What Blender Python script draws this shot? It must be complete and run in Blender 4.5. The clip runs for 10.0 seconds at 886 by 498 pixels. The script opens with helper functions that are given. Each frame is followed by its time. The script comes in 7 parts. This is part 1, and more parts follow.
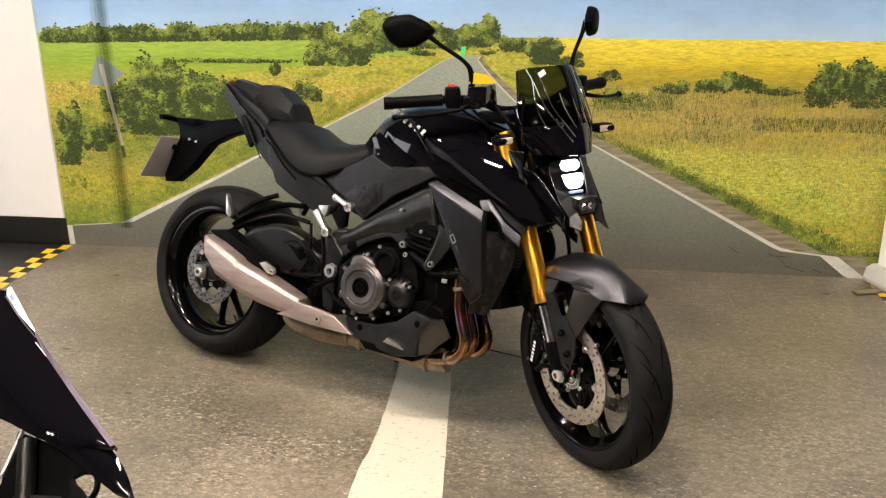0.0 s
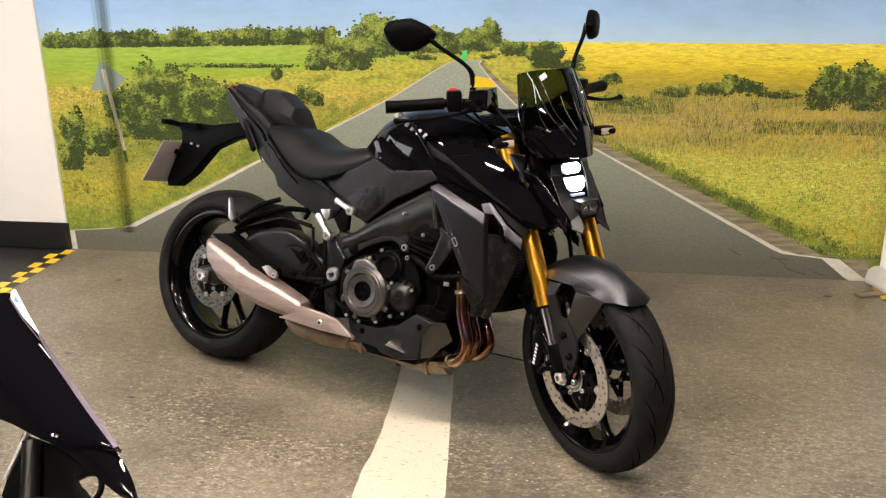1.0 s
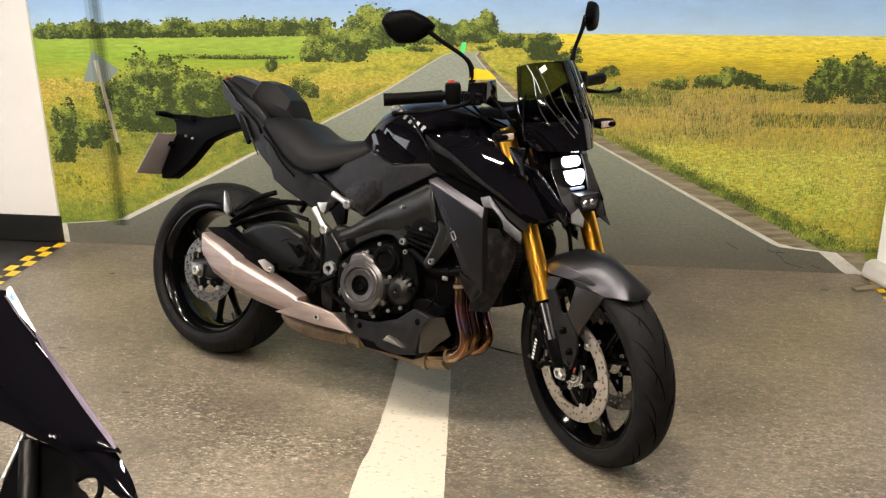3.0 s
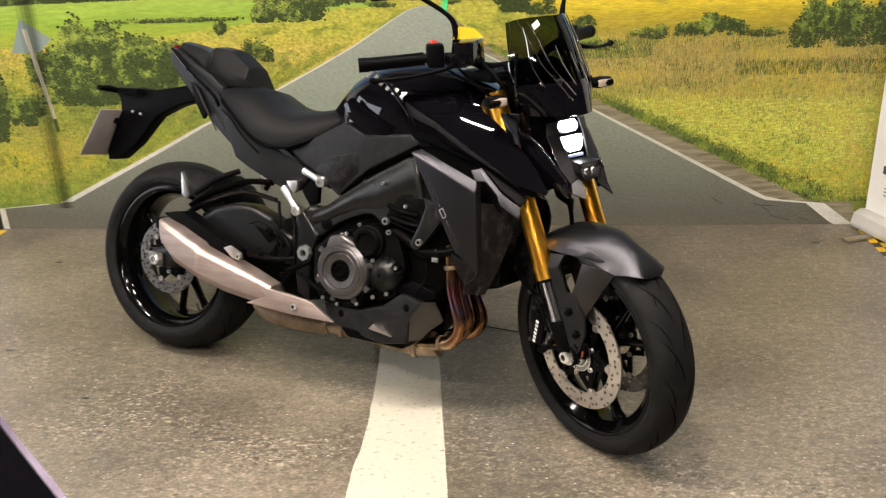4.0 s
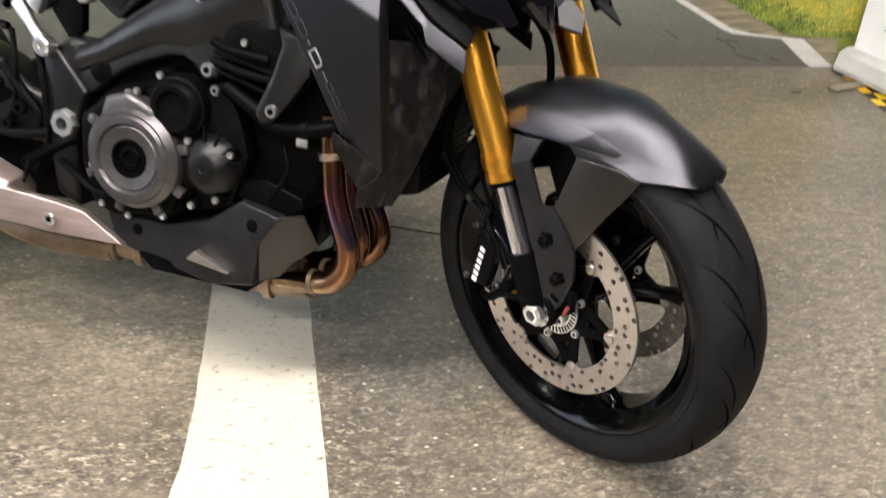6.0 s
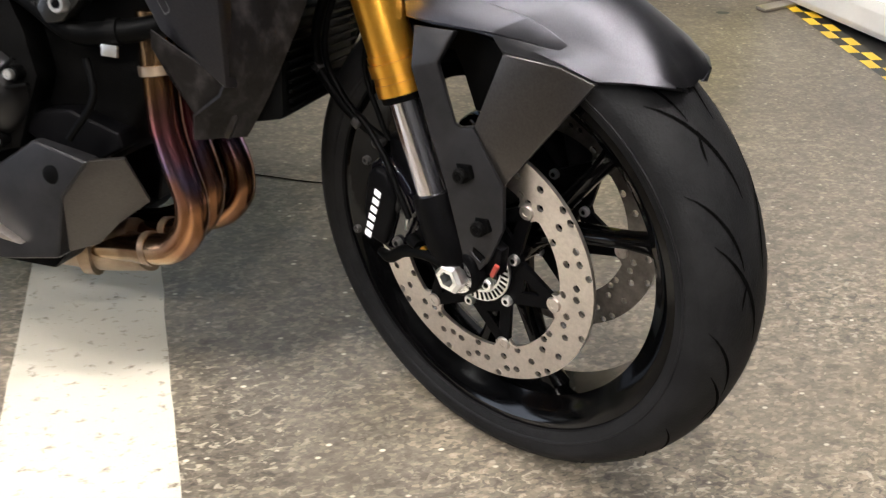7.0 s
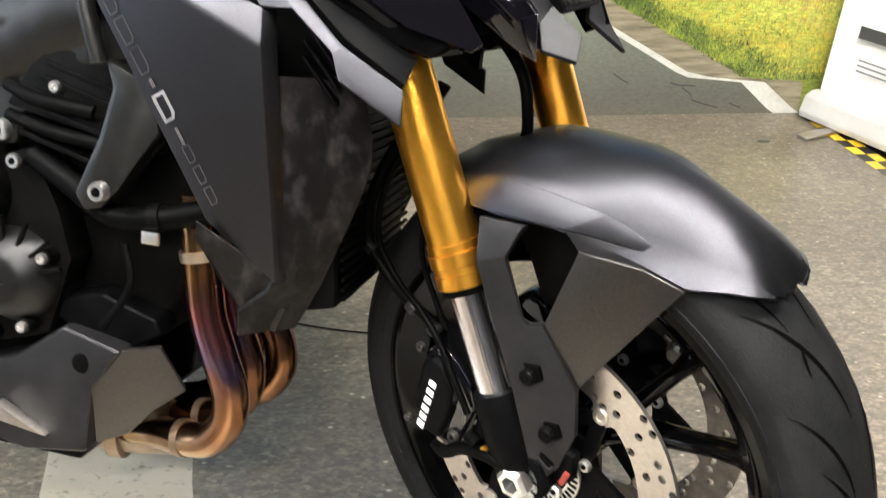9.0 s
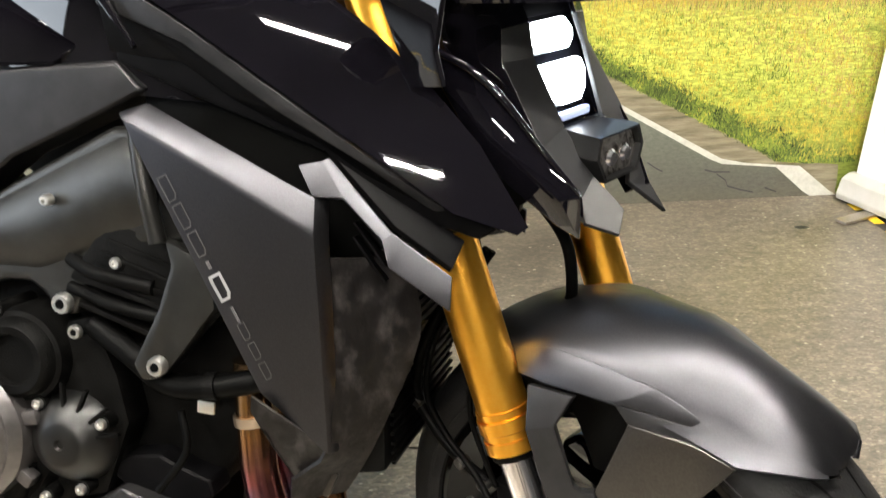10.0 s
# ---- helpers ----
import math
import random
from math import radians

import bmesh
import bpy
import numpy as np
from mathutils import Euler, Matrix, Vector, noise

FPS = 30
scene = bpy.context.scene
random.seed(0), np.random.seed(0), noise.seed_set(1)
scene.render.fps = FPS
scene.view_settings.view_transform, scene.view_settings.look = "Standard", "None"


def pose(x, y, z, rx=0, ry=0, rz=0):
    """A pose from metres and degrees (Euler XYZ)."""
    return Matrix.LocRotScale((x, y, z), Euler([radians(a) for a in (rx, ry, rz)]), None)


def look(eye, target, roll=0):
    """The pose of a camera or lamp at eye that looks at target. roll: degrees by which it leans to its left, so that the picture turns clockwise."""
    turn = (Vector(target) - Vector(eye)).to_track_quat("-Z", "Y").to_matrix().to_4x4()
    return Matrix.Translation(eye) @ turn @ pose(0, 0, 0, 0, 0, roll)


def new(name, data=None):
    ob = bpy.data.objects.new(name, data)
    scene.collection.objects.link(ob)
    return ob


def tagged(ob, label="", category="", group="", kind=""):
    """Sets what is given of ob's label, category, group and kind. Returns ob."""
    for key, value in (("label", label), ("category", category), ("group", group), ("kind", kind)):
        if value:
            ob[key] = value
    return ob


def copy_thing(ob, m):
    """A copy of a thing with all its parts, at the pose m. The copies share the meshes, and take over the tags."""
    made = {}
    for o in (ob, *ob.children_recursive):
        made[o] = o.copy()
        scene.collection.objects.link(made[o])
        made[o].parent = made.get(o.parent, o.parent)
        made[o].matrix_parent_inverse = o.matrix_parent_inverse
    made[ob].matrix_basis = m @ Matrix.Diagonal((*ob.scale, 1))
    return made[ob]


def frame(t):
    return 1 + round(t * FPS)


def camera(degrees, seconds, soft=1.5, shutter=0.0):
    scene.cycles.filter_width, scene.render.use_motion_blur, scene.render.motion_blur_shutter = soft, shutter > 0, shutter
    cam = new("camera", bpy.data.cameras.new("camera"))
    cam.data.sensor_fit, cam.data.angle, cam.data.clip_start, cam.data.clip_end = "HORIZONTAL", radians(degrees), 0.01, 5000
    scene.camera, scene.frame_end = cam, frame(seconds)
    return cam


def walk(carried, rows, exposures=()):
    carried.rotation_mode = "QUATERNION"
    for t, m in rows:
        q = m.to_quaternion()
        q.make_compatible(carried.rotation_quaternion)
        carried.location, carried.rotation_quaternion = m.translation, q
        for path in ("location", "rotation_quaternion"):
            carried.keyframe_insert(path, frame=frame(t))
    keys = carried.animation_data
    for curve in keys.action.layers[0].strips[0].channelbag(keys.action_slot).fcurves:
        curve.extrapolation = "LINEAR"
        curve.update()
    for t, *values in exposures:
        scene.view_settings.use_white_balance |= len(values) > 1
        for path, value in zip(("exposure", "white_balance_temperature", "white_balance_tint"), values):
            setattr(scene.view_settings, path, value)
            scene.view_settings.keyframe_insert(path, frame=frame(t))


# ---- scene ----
cam = camera(52.5, 10.0, soft=1.3, shutter=0.35)
PATH = [
    (0, (0.509, 0.344, 1.468), (0.238, 2.213, 0.812), -0.3),
    (0.5, (0.508, 0.344, 1.468), (0.241, 2.215, 0.814), -0.3),
    (1, (0.509, 0.338, 1.465), (0.234, 2.21, 0.819), -0.5),
    (1.5, (0.505, 0.335, 1.469), (0.229, 2.207, 0.822), -0.2),
    (2, (0.507, 0.336, 1.463), (0.222, 2.206, 0.813), -0.4),
    (3.3, (0.462, 0.387, 1.465), (0.216, 2.252, 0.786), -0.4),
    (3.5, (0.423, 0.433, 1.467), (0.189, 2.283, 0.746), -0.7),
    (4, (0.351, 0.592, 1.453), (0.208, 2.435, 0.689), -1.9),
    (4.5, (0.377, 0.866, 1.393), (0.25, 2.675, 0.55), -0.0),
    (5, (0.361, 1.121, 1.323), (0.183, 2.878, 0.384), 0.4),
    (5.5, (0.261, 1.401, 1.24), (0.323, 3.159, 0.288), 1.2),
    (6, (0.241, 1.59, 1.116), (0.424, 3.25, 0.016), 2.7),
    (6.2, (0.256, 1.668, 1.07), (0.461, 3.292, -0.079), 2.3),
    (7.3, (0.301, 1.914, 0.856), (0.73, 3.488, -0.301), 5.1),
    (7.5, (0.299, 1.926, 0.843), (0.725, 3.519, -0.29), 5.3),
    (8, (0.294, 1.96, 0.852), (0.7, 3.592, -0.23), 5.2),
    (8.5, (0.293, 1.986, 0.885), (0.691, 3.649, -0.153), 4.4),
    (9, (0.277, 2.011, 0.939), (0.637, 3.711, -0.05), 3.6),
    (9.5, (0.269, 2.036, 0.994), (0.592, 3.769, 0.048), 2.3),
    (10, (0.266, 2.048, 1.042), (0.558, 3.818, 0.157), 1.2),
]
walk(cam, [(t, look(eye, target, roll)) for t, eye, target, roll in PATH],
     exposures=[(0.0, -0.12, 7200, 14), (3.5, -0.12, 7050, 13), (4.3, -0.02, 6850, 13), (5.1, 0.12, 6450, 13), (7.5, 0.3, 6250, 12), (8.0, 0.42, 6250, 12), (8.5, 0.7, 6300, 12), (9.0, 0.77, 6250, 9), (10.0, 0.76, 6650, 7)])

# ---- light ----
world = bpy.data.worlds.new("world")
scene.world = world
world.use_nodes = True
world.node_tree.nodes["Background"].inputs[0].default_value = (0.75, 0.8, 0.9, 1)
world.node_tree.nodes["Background"].inputs[1].default_value = 0.05
LIGHT = 790.0


# ---- materials ----
def mat(name, color, rough=0.5, metal=0.0, coat=0.0, spec=0.5):
    m = bpy.data.materials.new(name)
    m.use_nodes = True
    b = m.node_tree.nodes["Principled BSDF"]
    b.inputs["Base Color"].default_value = (*color, 1)
    b.inputs["Roughness"].default_value = rough
    b.inputs["Metallic"].default_value = metal
    b.inputs["Coat Weight"].default_value = coat
    b.inputs["Coat Roughness"].default_value = 0.03
    b.inputs["Specular IOR Level"].default_value = spec
    return m


def node(m, kind, **inputs):
    n = m.node_tree.nodes.new(kind)
    for k, v in inputs.items():
        n.inputs[k.replace("_", " ")].default_value = v
    return n


def link(m, a, b):
    m.node_tree.links.new(a, b)


def vary(m, low, high, scale=40.0, detail=6.0, bump=0.0, bscale=None, rough=None, stretch=(1, 1, 1), lo=0.3, hi=0.7):
    """Colour that wanders between two tones, with fine relief and a wandering gloss."""
    b = m.node_tree.nodes["Principled BSDF"]
    tc = node(m, "ShaderNodeTexCoord")
    mp = node(m, "ShaderNodeMapping")
    mp.inputs["Scale"].default_value = stretch
    link(m, tc.outputs["Object"], mp.inputs["Vector"])
    nz = node(m, "ShaderNodeTexNoise", Scale=scale, Detail=detail, Roughness=0.65)
    link(m, mp.outputs["Vector"], nz.inputs["Vector"])
    cr = node(m, "ShaderNodeValToRGB")
    cr.color_ramp.elements[0].position, cr.color_ramp.elements[1].position = lo, hi
    cr.color_ramp.elements[0].color, cr.color_ramp.elements[1].color = (*low, 1), (*high, 1)
    link(m, nz.outputs["Fac"], cr.inputs["Fac"])
    link(m, cr.outputs["Color"], b.inputs["Base Color"])
    if bump:
        n2 = node(m, "ShaderNodeTexNoise", Scale=bscale or scale * 4, Detail=3.0)
        link(m, mp.outputs["Vector"], n2.inputs["Vector"])
        bp = node(m, "ShaderNodeBump", Strength=bump, Distance=0.002)
        link(m, n2.outputs["Fac"], bp.inputs["Height"])
        link(m, bp.outputs["Normal"], b.inputs["Normal"])
    if rough:
        mr = node(m, "ShaderNodeMapRange")
        mr.inputs["To Min"].default_value, mr.inputs["To Max"].default_value = rough
        link(m, nz.outputs["Fac"], mr.inputs["Value"])
        link(m, mr.outputs["Result"], b.inputs["Roughness"])
    return m


def glow(name, color, strength):
    m = mat(name, color, 0.3)
    b = m.node_tree.nodes["Principled BSDF"]
    b.inputs["Emission Color"].default_value = (*color, 1)
    b.inputs["Emission Strength"].default_value = strength
    return m


GLOSS = vary(mat("gloss_black_paint", (0.004, 0.004, 0.006), 0.06, spec=0.55), (0.0015, 0.0015, 0.0025), (0.003, 0.0025, 0.0035), 300, rough=(0.012, 0.03))
MATTE = vary(mat("matte_black_plastic", (0.02, 0.02, 0.022), 0.42, spec=0.04), (0.001, 0.001, 0.0012), (0.0022, 0.0021, 0.0024), 60, bump=0.15, bscale=900, rough=(0.38, 0.55))
SATIN = vary(mat("satin_graphite_paint", (0.1, 0.1, 0.11), 0.33, metal=1.0), (0.041, 0.0407, 0.046), (0.056, 0.0555, 0.061), 700, rough=(0.37, 0.45))
COVER = vary(mat("charcoal_panel_plastic", (0.035, 0.034, 0.036), 0.42, metal=0.6, spec=0.3), (0.015, 0.0148, 0.0158), (0.025, 0.0245, 0.026), 30, bump=0.1, bscale=1200, rough=(0.32, 0.46))
BROWNGREY = vary(mat("satin_brown_grey_panel", (0.05, 0.045, 0.04), 0.36, metal=0.85), (0.04, 0.036, 0.033), (0.058, 0.053, 0.049), 400, rough=(0.3, 0.4))
FRAME = vary(mat("black_frame_paint", (0.03, 0.03, 0.03), 0.38, metal=0.9, spec=0.2), (0.04, 0.0397, 0.0385), (0.056, 0.0555, 0.054), 25, bump=0.15, bscale=900, rough=(0.27, 0.36))
SWING = vary(mat("satin_black_swingarm", (0.006, 0.006, 0.006), 0.35, spec=0.3), (0.0018, 0.0018, 0.0019), (0.004, 0.0039, 0.0039), 30, bump=0.1, bscale=900, rough=(0.3, 0.42))
ENGINE = vary(mat("black_engine_casting", (0.02, 0.02, 0.02), 0.38, spec=0.04), (0.0008, 0.0008, 0.0008), (0.003, 0.0029, 0.0028), 50, bump=0.3, bscale=500, rough=(0.35, 0.6))
# rubber and cables, and the shade painted into holes, slots and recesses
DARK = mat("deep_black", (0.001, 0.001, 0.001), 0.5, spec=0.04)
RUBBER = vary(mat("tyre_rubber", (0.02, 0.02, 0.02), 0.6, spec=0.09), (0.0045, 0.0045, 0.0049), (0.0125, 0.0123, 0.0127), 22, bump=0.25, bscale=400, rough=(0.5, 0.75))
GROOVE = mat("tread_groove", (0.001, 0.001, 0.001), 0.9, spec=0.03)
RIM = mat("gloss_black_rim", (0.0012, 0.0012, 0.0013), 0.1, spec=0.2)
VINYL = vary(mat("black_seat_vinyl", (0.025, 0.025, 0.026), 0.5, spec=0.16), (0.0035, 0.0035, 0.004), (0.0065, 0.0064, 0.0068), 25, bump=0.35, bscale=1500, rough=(0.42, 0.55))
GOLD = vary(mat("gold_anodised", (0.9, 0.45, 0.05), 0.22, metal=1.0), (0.98, 0.47, 0.05), (1.0, 0.53, 0.075), 200, rough=(0.26, 0.36))
CHROME = mat("polished_steel", (0.9, 0.89, 0.95), 0.16, metal=1.0)
STEEL = vary(mat("brushed_disc_steel", (0.55, 0.5, 0.45), 0.35, metal=1.0), (0.46, 0.42, 0.38), (0.6, 0.55, 0.5), 180, rough=(0.3, 0.45))
DARKSTEEL = vary(mat("dark_disc_steel", (0.25, 0.23, 0.21), 0.4, metal=1.0), (0.13, 0.12, 0.11), (0.28, 0.26, 0.24), 60, rough=(0.3, 0.5))
ALLOY = vary(mat("silver_alloy", (0.75, 0.74, 0.73), 0.3, metal=1.0), (0.84, 0.83, 0.82), (0.93, 0.92, 0.9), 120, rough=(0.25, 0.4))
COVERMETAL = vary(mat("grey_cover_metal", (0.3, 0.29, 0.29), 0.4, metal=0.9), (0.1, 0.092, 0.094), (0.145, 0.136, 0.136), 60, bump=0.1, bscale=900, rough=(0.34, 0.48))
MUFFLER = vary(mat("satin_muffler_steel", (0.6, 0.5, 0.46), 0.36, metal=1.0), (0.36, 0.28, 0.255), (0.54, 0.45, 0.415), 14, bump=0.03, bscale=800, rough=(0.5, 0.62), stretch=(0.4, 1, 3))
def heat_tinted():
    """Steel pipe with bands of heat colour that wander down its length."""
    m = vary(mat("heat_tinted_header", (0.3, 0.18, 0.1), 0.25, metal=1.0), (0.1, 0.06, 0.045), (0.5, 0.3, 0.15), 9, rough=(0.16, 0.28), lo=0.2, hi=0.85)
    b = m.node_tree.nodes["Principled BSDF"]
    tc, sep, nz = node(m, "ShaderNodeTexCoord"), node(m, "ShaderNodeSeparateXYZ"), node(m, "ShaderNodeTexNoise", Scale=14.0, Detail=4.0)
    link(m, tc.outputs["Object"], sep.inputs[0])
    link(m, tc.outputs["Object"], nz.inputs["Vector"])
    add = node(m, "ShaderNodeMath")
    add.operation = "MULTIPLY_ADD"
    add.inputs[1].default_value = 0.16
    link(m, nz.outputs["Fac"], add.inputs[0])
    link(m, sep.outputs["Z"], add.inputs[2])
    mr = node(m, "ShaderNodeMapRange")
    mr.inputs["From Min"].default_value, mr.inputs["From Max"].default_value = 0.28, 0.58
    link(m, add.outputs[0], mr.inputs["Value"])
    cr = node(m, "ShaderNodeValToRGB")
    stops = ((0.0, (0.36, 0.25, 0.14)), (0.14, (0.22, 0.115, 0.065)), (0.3, (0.32, 0.16, 0.08)), (0.42, (0.28, 0.14, 0.12)), (0.5, (0.22, 0.17, 0.28)), (0.6, (0.42, 0.14, 0.15)), (0.72, (0.24, 0.11, 0.08)), (0.85, (0.36, 0.18, 0.07)), (1.0, (0.36, 0.22, 0.11)))
    while len(cr.color_ramp.elements) < len(stops):
        cr.color_ramp.elements.new(0.5)
    for e, (q, c) in zip(cr.color_ramp.elements, stops):
        e.position, e.color = q, (*c, 1)
    link(m, mr.outputs["Result"], cr.inputs["Fac"])
    link(m, cr.outputs["Color"], b.inputs["Base Color"])
    return m


HEADER = heat_tinted()
ENGINEGREY = vary(mat("dark_grey_casting", (0.05, 0.05, 0.05), 0.4, metal=0.8), (0.05, 0.047, 0.046), (0.08, 0.076, 0.074), 50, bump=0.2, bscale=600, rough=(0.35, 0.5))
TAN = vary(mat("stained_steel", (0.4, 0.28, 0.18), 0.4, metal=0.9), (0.16, 0.105, 0.065), (0.36, 0.28, 0.2), 14, rough=(0.32, 0.5))
SHEEN = vary(mat("purple_grey_sheen", (0.16, 0.13, 0.17), 0.25, metal=0.6), (0.06, 0.05, 0.072), (0.085, 0.07, 0.1), 8, rough=(0.3, 0.4))
MASK = vary(mat("satin_dark_mask", (0.02, 0.02, 0.021), 0.45, spec=0.35), (0.0075, 0.0075, 0.0082), (0.0125, 0.0123, 0.0133), 60, bump=0.08, bscale=900, rough=(0.42, 0.52))
TAILPLASTIC = vary(mat("black_tail_plastic", (0.006, 0.006, 0.006), 0.42, spec=0.28), (0.003, 0.003, 0.0032), (0.006, 0.0059, 0.006), 40, bump=0.12, bscale=1000, rough=(0.38, 0.5))
SEMI = vary(mat("semi_gloss_black", (0.01, 0.01, 0.01), 0.28, metal=0.3, spec=0.35), (0.006, 0.006, 0.0065), (0.01, 0.0098, 0.0105), 60, rough=(0.24, 0.34))
STREAK = mat("screen_streak_metal", (0.5, 0.5, 0.5), 0.06, metal=1.0)
FOIL = vary(mat("wrinkled_protective_film", (0.02, 0.02, 0.02), 0.3, spec=0.22), (0.0035, 0.003, 0.0031), (0.03, 0.0265, 0.026), 60, detail=14, bump=1.0, bscale=50, rough=(0.22, 0.5), lo=0.48, hi=0.82, stretch=(1, 1, 0.7))
CORE = mat("radiator_core", (0.002, 0.002, 0.002), 0.5, spec=0.06)
WHITE = mat("white_plastic", (0.8, 0.8, 0.8), 0.4)
AMBER = mat("amber_lens", (0.42, 0.33, 0.28), 0.12)
ORANGE = mat("orange_lens", (0.85, 0.3, 0.05), 0.15)
BLUE = mat("blue_ink", (0.05, 0.15, 0.45), 0.4)
YELLOW = mat("yellow_tag", (0.85, 0.62, 0.02), 0.5)
GREEN = mat("green_tag", (0.02, 0.5, 0.16), 0.5)
RED = mat("red_button", (0.6, 0.05, 0.03), 0.4)
PLATE = vary(mat("pale_number_plate", (0.4, 0.36, 0.36), 0.35), (0.22, 0.19, 0.19), (0.28, 0.25, 0.25), 12)
LED = glow("headlight_led", (0.85, 0.92, 1.0), 30.0)
DIM = glow("lit_ledge_glow", (0.35, 0.42, 0.7), 0.22)
REFLECTOR = vary(mat("lamp_reflector", (0.3, 0.27, 0.25), 0.12, metal=1.0), (0.12, 0.1, 0.09), (0.9, 0.85, 0.8), 70, lo=0.4, hi=0.55)
LETTER = mat("pale_lettering", (0.26, 0.26, 0.27), 0.4)
LETTERDARK = mat("grey_lettering", (0.055, 0.053, 0.056), 0.4)
MIRROR = mat("mirror_glass", (0.9, 0.9, 0.9), 0.02, metal=1.0)
PANELWHITE = vary(mat("white_wall_paint", (0.8, 0.79, 0.77), 0.5), (0.82, 0.81, 0.79), (0.87, 0.86, 0.85), 3)
BANNERWHITE = vary(mat("white_banner_fabric", (0.82, 0.81, 0.8), 0.5), (0.79, 0.78, 0.77), (0.84, 0.83, 0.82), 5)
SKIRT = mat("black_skirting", (0.012, 0.012, 0.012), 0.3)
TAPEY = vary(mat("yellow_tape", (0.8, 0.52, 0.03), 0.35), (0.7, 0.45, 0.02), (0.85, 0.56, 0.04), 40)
TAPEB = mat("black_tape", (0.015, 0.015, 0.015), 0.35)
INK = mat("dark_ink", (0.05, 0.05, 0.05), 0.5)
ROOMWALL = mat("plain_room_wall", (0.07, 0.07, 0.072), 0.7)
CEILING = mat("ceiling_paint", (0.08, 0.08, 0.08), 0.8)
DAYLIGHT = glow("daylight_outside", (0.8, 0.88, 1.0), 4.5)
LAMP = glow("lamp_diffuser", (1.0, 0.945, 0.87), LIGHT)


def smoked():
    m = bpy.data.materials.new("smoked_screen")
    m.use_nodes = True
    nt = m.node_tree
    nt.nodes.remove(nt.nodes["Principled BSDF"])
    tr, gl, mx, fr = node(m, "ShaderNodeBsdfTransparent"), node(m, "ShaderNodeBsdfGlossy"), node(m, "ShaderNodeMixShader"), node(m, "ShaderNodeFresnel", IOR=1.3)
    tr.inputs[0].default_value = (0.28, 0.315, 0.29, 1)
    gl.inputs["Roughness"].default_value = 0.03
    link(m, fr.outputs[0], mx.inputs[0])
    link(m, tr.outputs[0], mx.inputs[1])
    link(m, gl.outputs[0], mx.inputs[2])
    link(m, mx.outputs[0], nt.nodes["Material Output"].inputs[0])
    return m


SMOKE = smoked()


# ---- mesh helpers ----
def part(name, bm, material, parent=None, label="", m=None, smooth=38):
    bmesh.ops.recalc_face_normals(bm, faces=bm.faces)
    me = bpy.data.meshes.new(name)
    bm.to_mesh(me)
    bm.free()
    for mm in material if isinstance(material, (list, tuple)) else [material]:
        me.materials.append(mm)
    me.shade_smooth()
    me.set_sharp_from_angle(angle=radians(smooth))
    ob = new(name, me)
    if parent is not None:
        ob.parent = parent
    if m is not None:
        ob.matrix_basis = m
    if label:
        ob["label"] = label
    return ob


def bevelled(bm, width, segments=2, angle=25):
    es = [e for e in bm.edges if len(e.link_faces) == 2 and e.calc_face_angle(0) > radians(angle)]
    if width:
        bmesh.ops.bevel(bm, geom=es, offset=width, segments=segments, profile=0.6, affect="EDGES", clamp_overlap=True)
    return bm


def prism(pts, y0, y1, bevel=0.004, segments=2, bm=None):
    """A plate with the side outline pts (x, z) between y0 and y1. A pair in place of y0 or y1 gives y at the rear and the front end."""
    bm = bm or bmesh.new()
    a, b = min(p[0] for p in pts), max(p[0] for p in pts)

    def at(y, x):
        return y if not isinstance(y, tuple) else y[0] + (y[1] - y[0]) * (x - a) / (b - a)
    lo = [bm.verts.new((x, at(y0, x), z)) for x, z in pts]
    hi = [bm.verts.new((x, at(y1, x), z)) for x, z in pts]
    bm.faces.new(lo)
    bm.faces.new(hi[::-1])
    for i in range(len(pts)):
        j = (i + 1) % len(pts)
        bm.faces.new((lo[i], hi[i], hi[j], lo[j]))
    bmesh.ops.recalc_face_normals(bm, faces=bm.faces)
    return bevelled(bm, bevel, segments)


def box(size, at=(0, 0, 0), bevel=0.003, turn=(0, 0, 0), bm=None):
    bm = bm or bmesh.new()
    m = pose(*at, *turn) @ Matrix.Diagonal((*size, 1))
    vs = bmesh.ops.create_cube(bm, size=1, matrix=m)["verts"]
    es = list({e for v in vs for e in v.link_edges})
    if bevel:
        bmesh.ops.bevel(bm, geom=es, offset=bevel, segments=2, profile=0.6, affect="EDGES", clamp_overlap=True)
    return bm


def smoothline(pts, steps=6):
    """A curve through the points."""
    ps = [Vector(p) for p in pts]
    ps = [2 * ps[0] - ps[1], *ps, 2 * ps[-1] - ps[-2]]
    out = []
    for i in range(1, len(ps) - 2):
        a, b, c, d = ps[i - 1:i + 3]
        for k in range(steps):
            t = k / steps
            out.append(0.5 * (2 * b + (c - a) * t + (2 * a - 5 * b + 4 * c - d) * t * t + (3 * b - a - 3 * c + d) * t ** 3))
    return out + [ps[-2]]


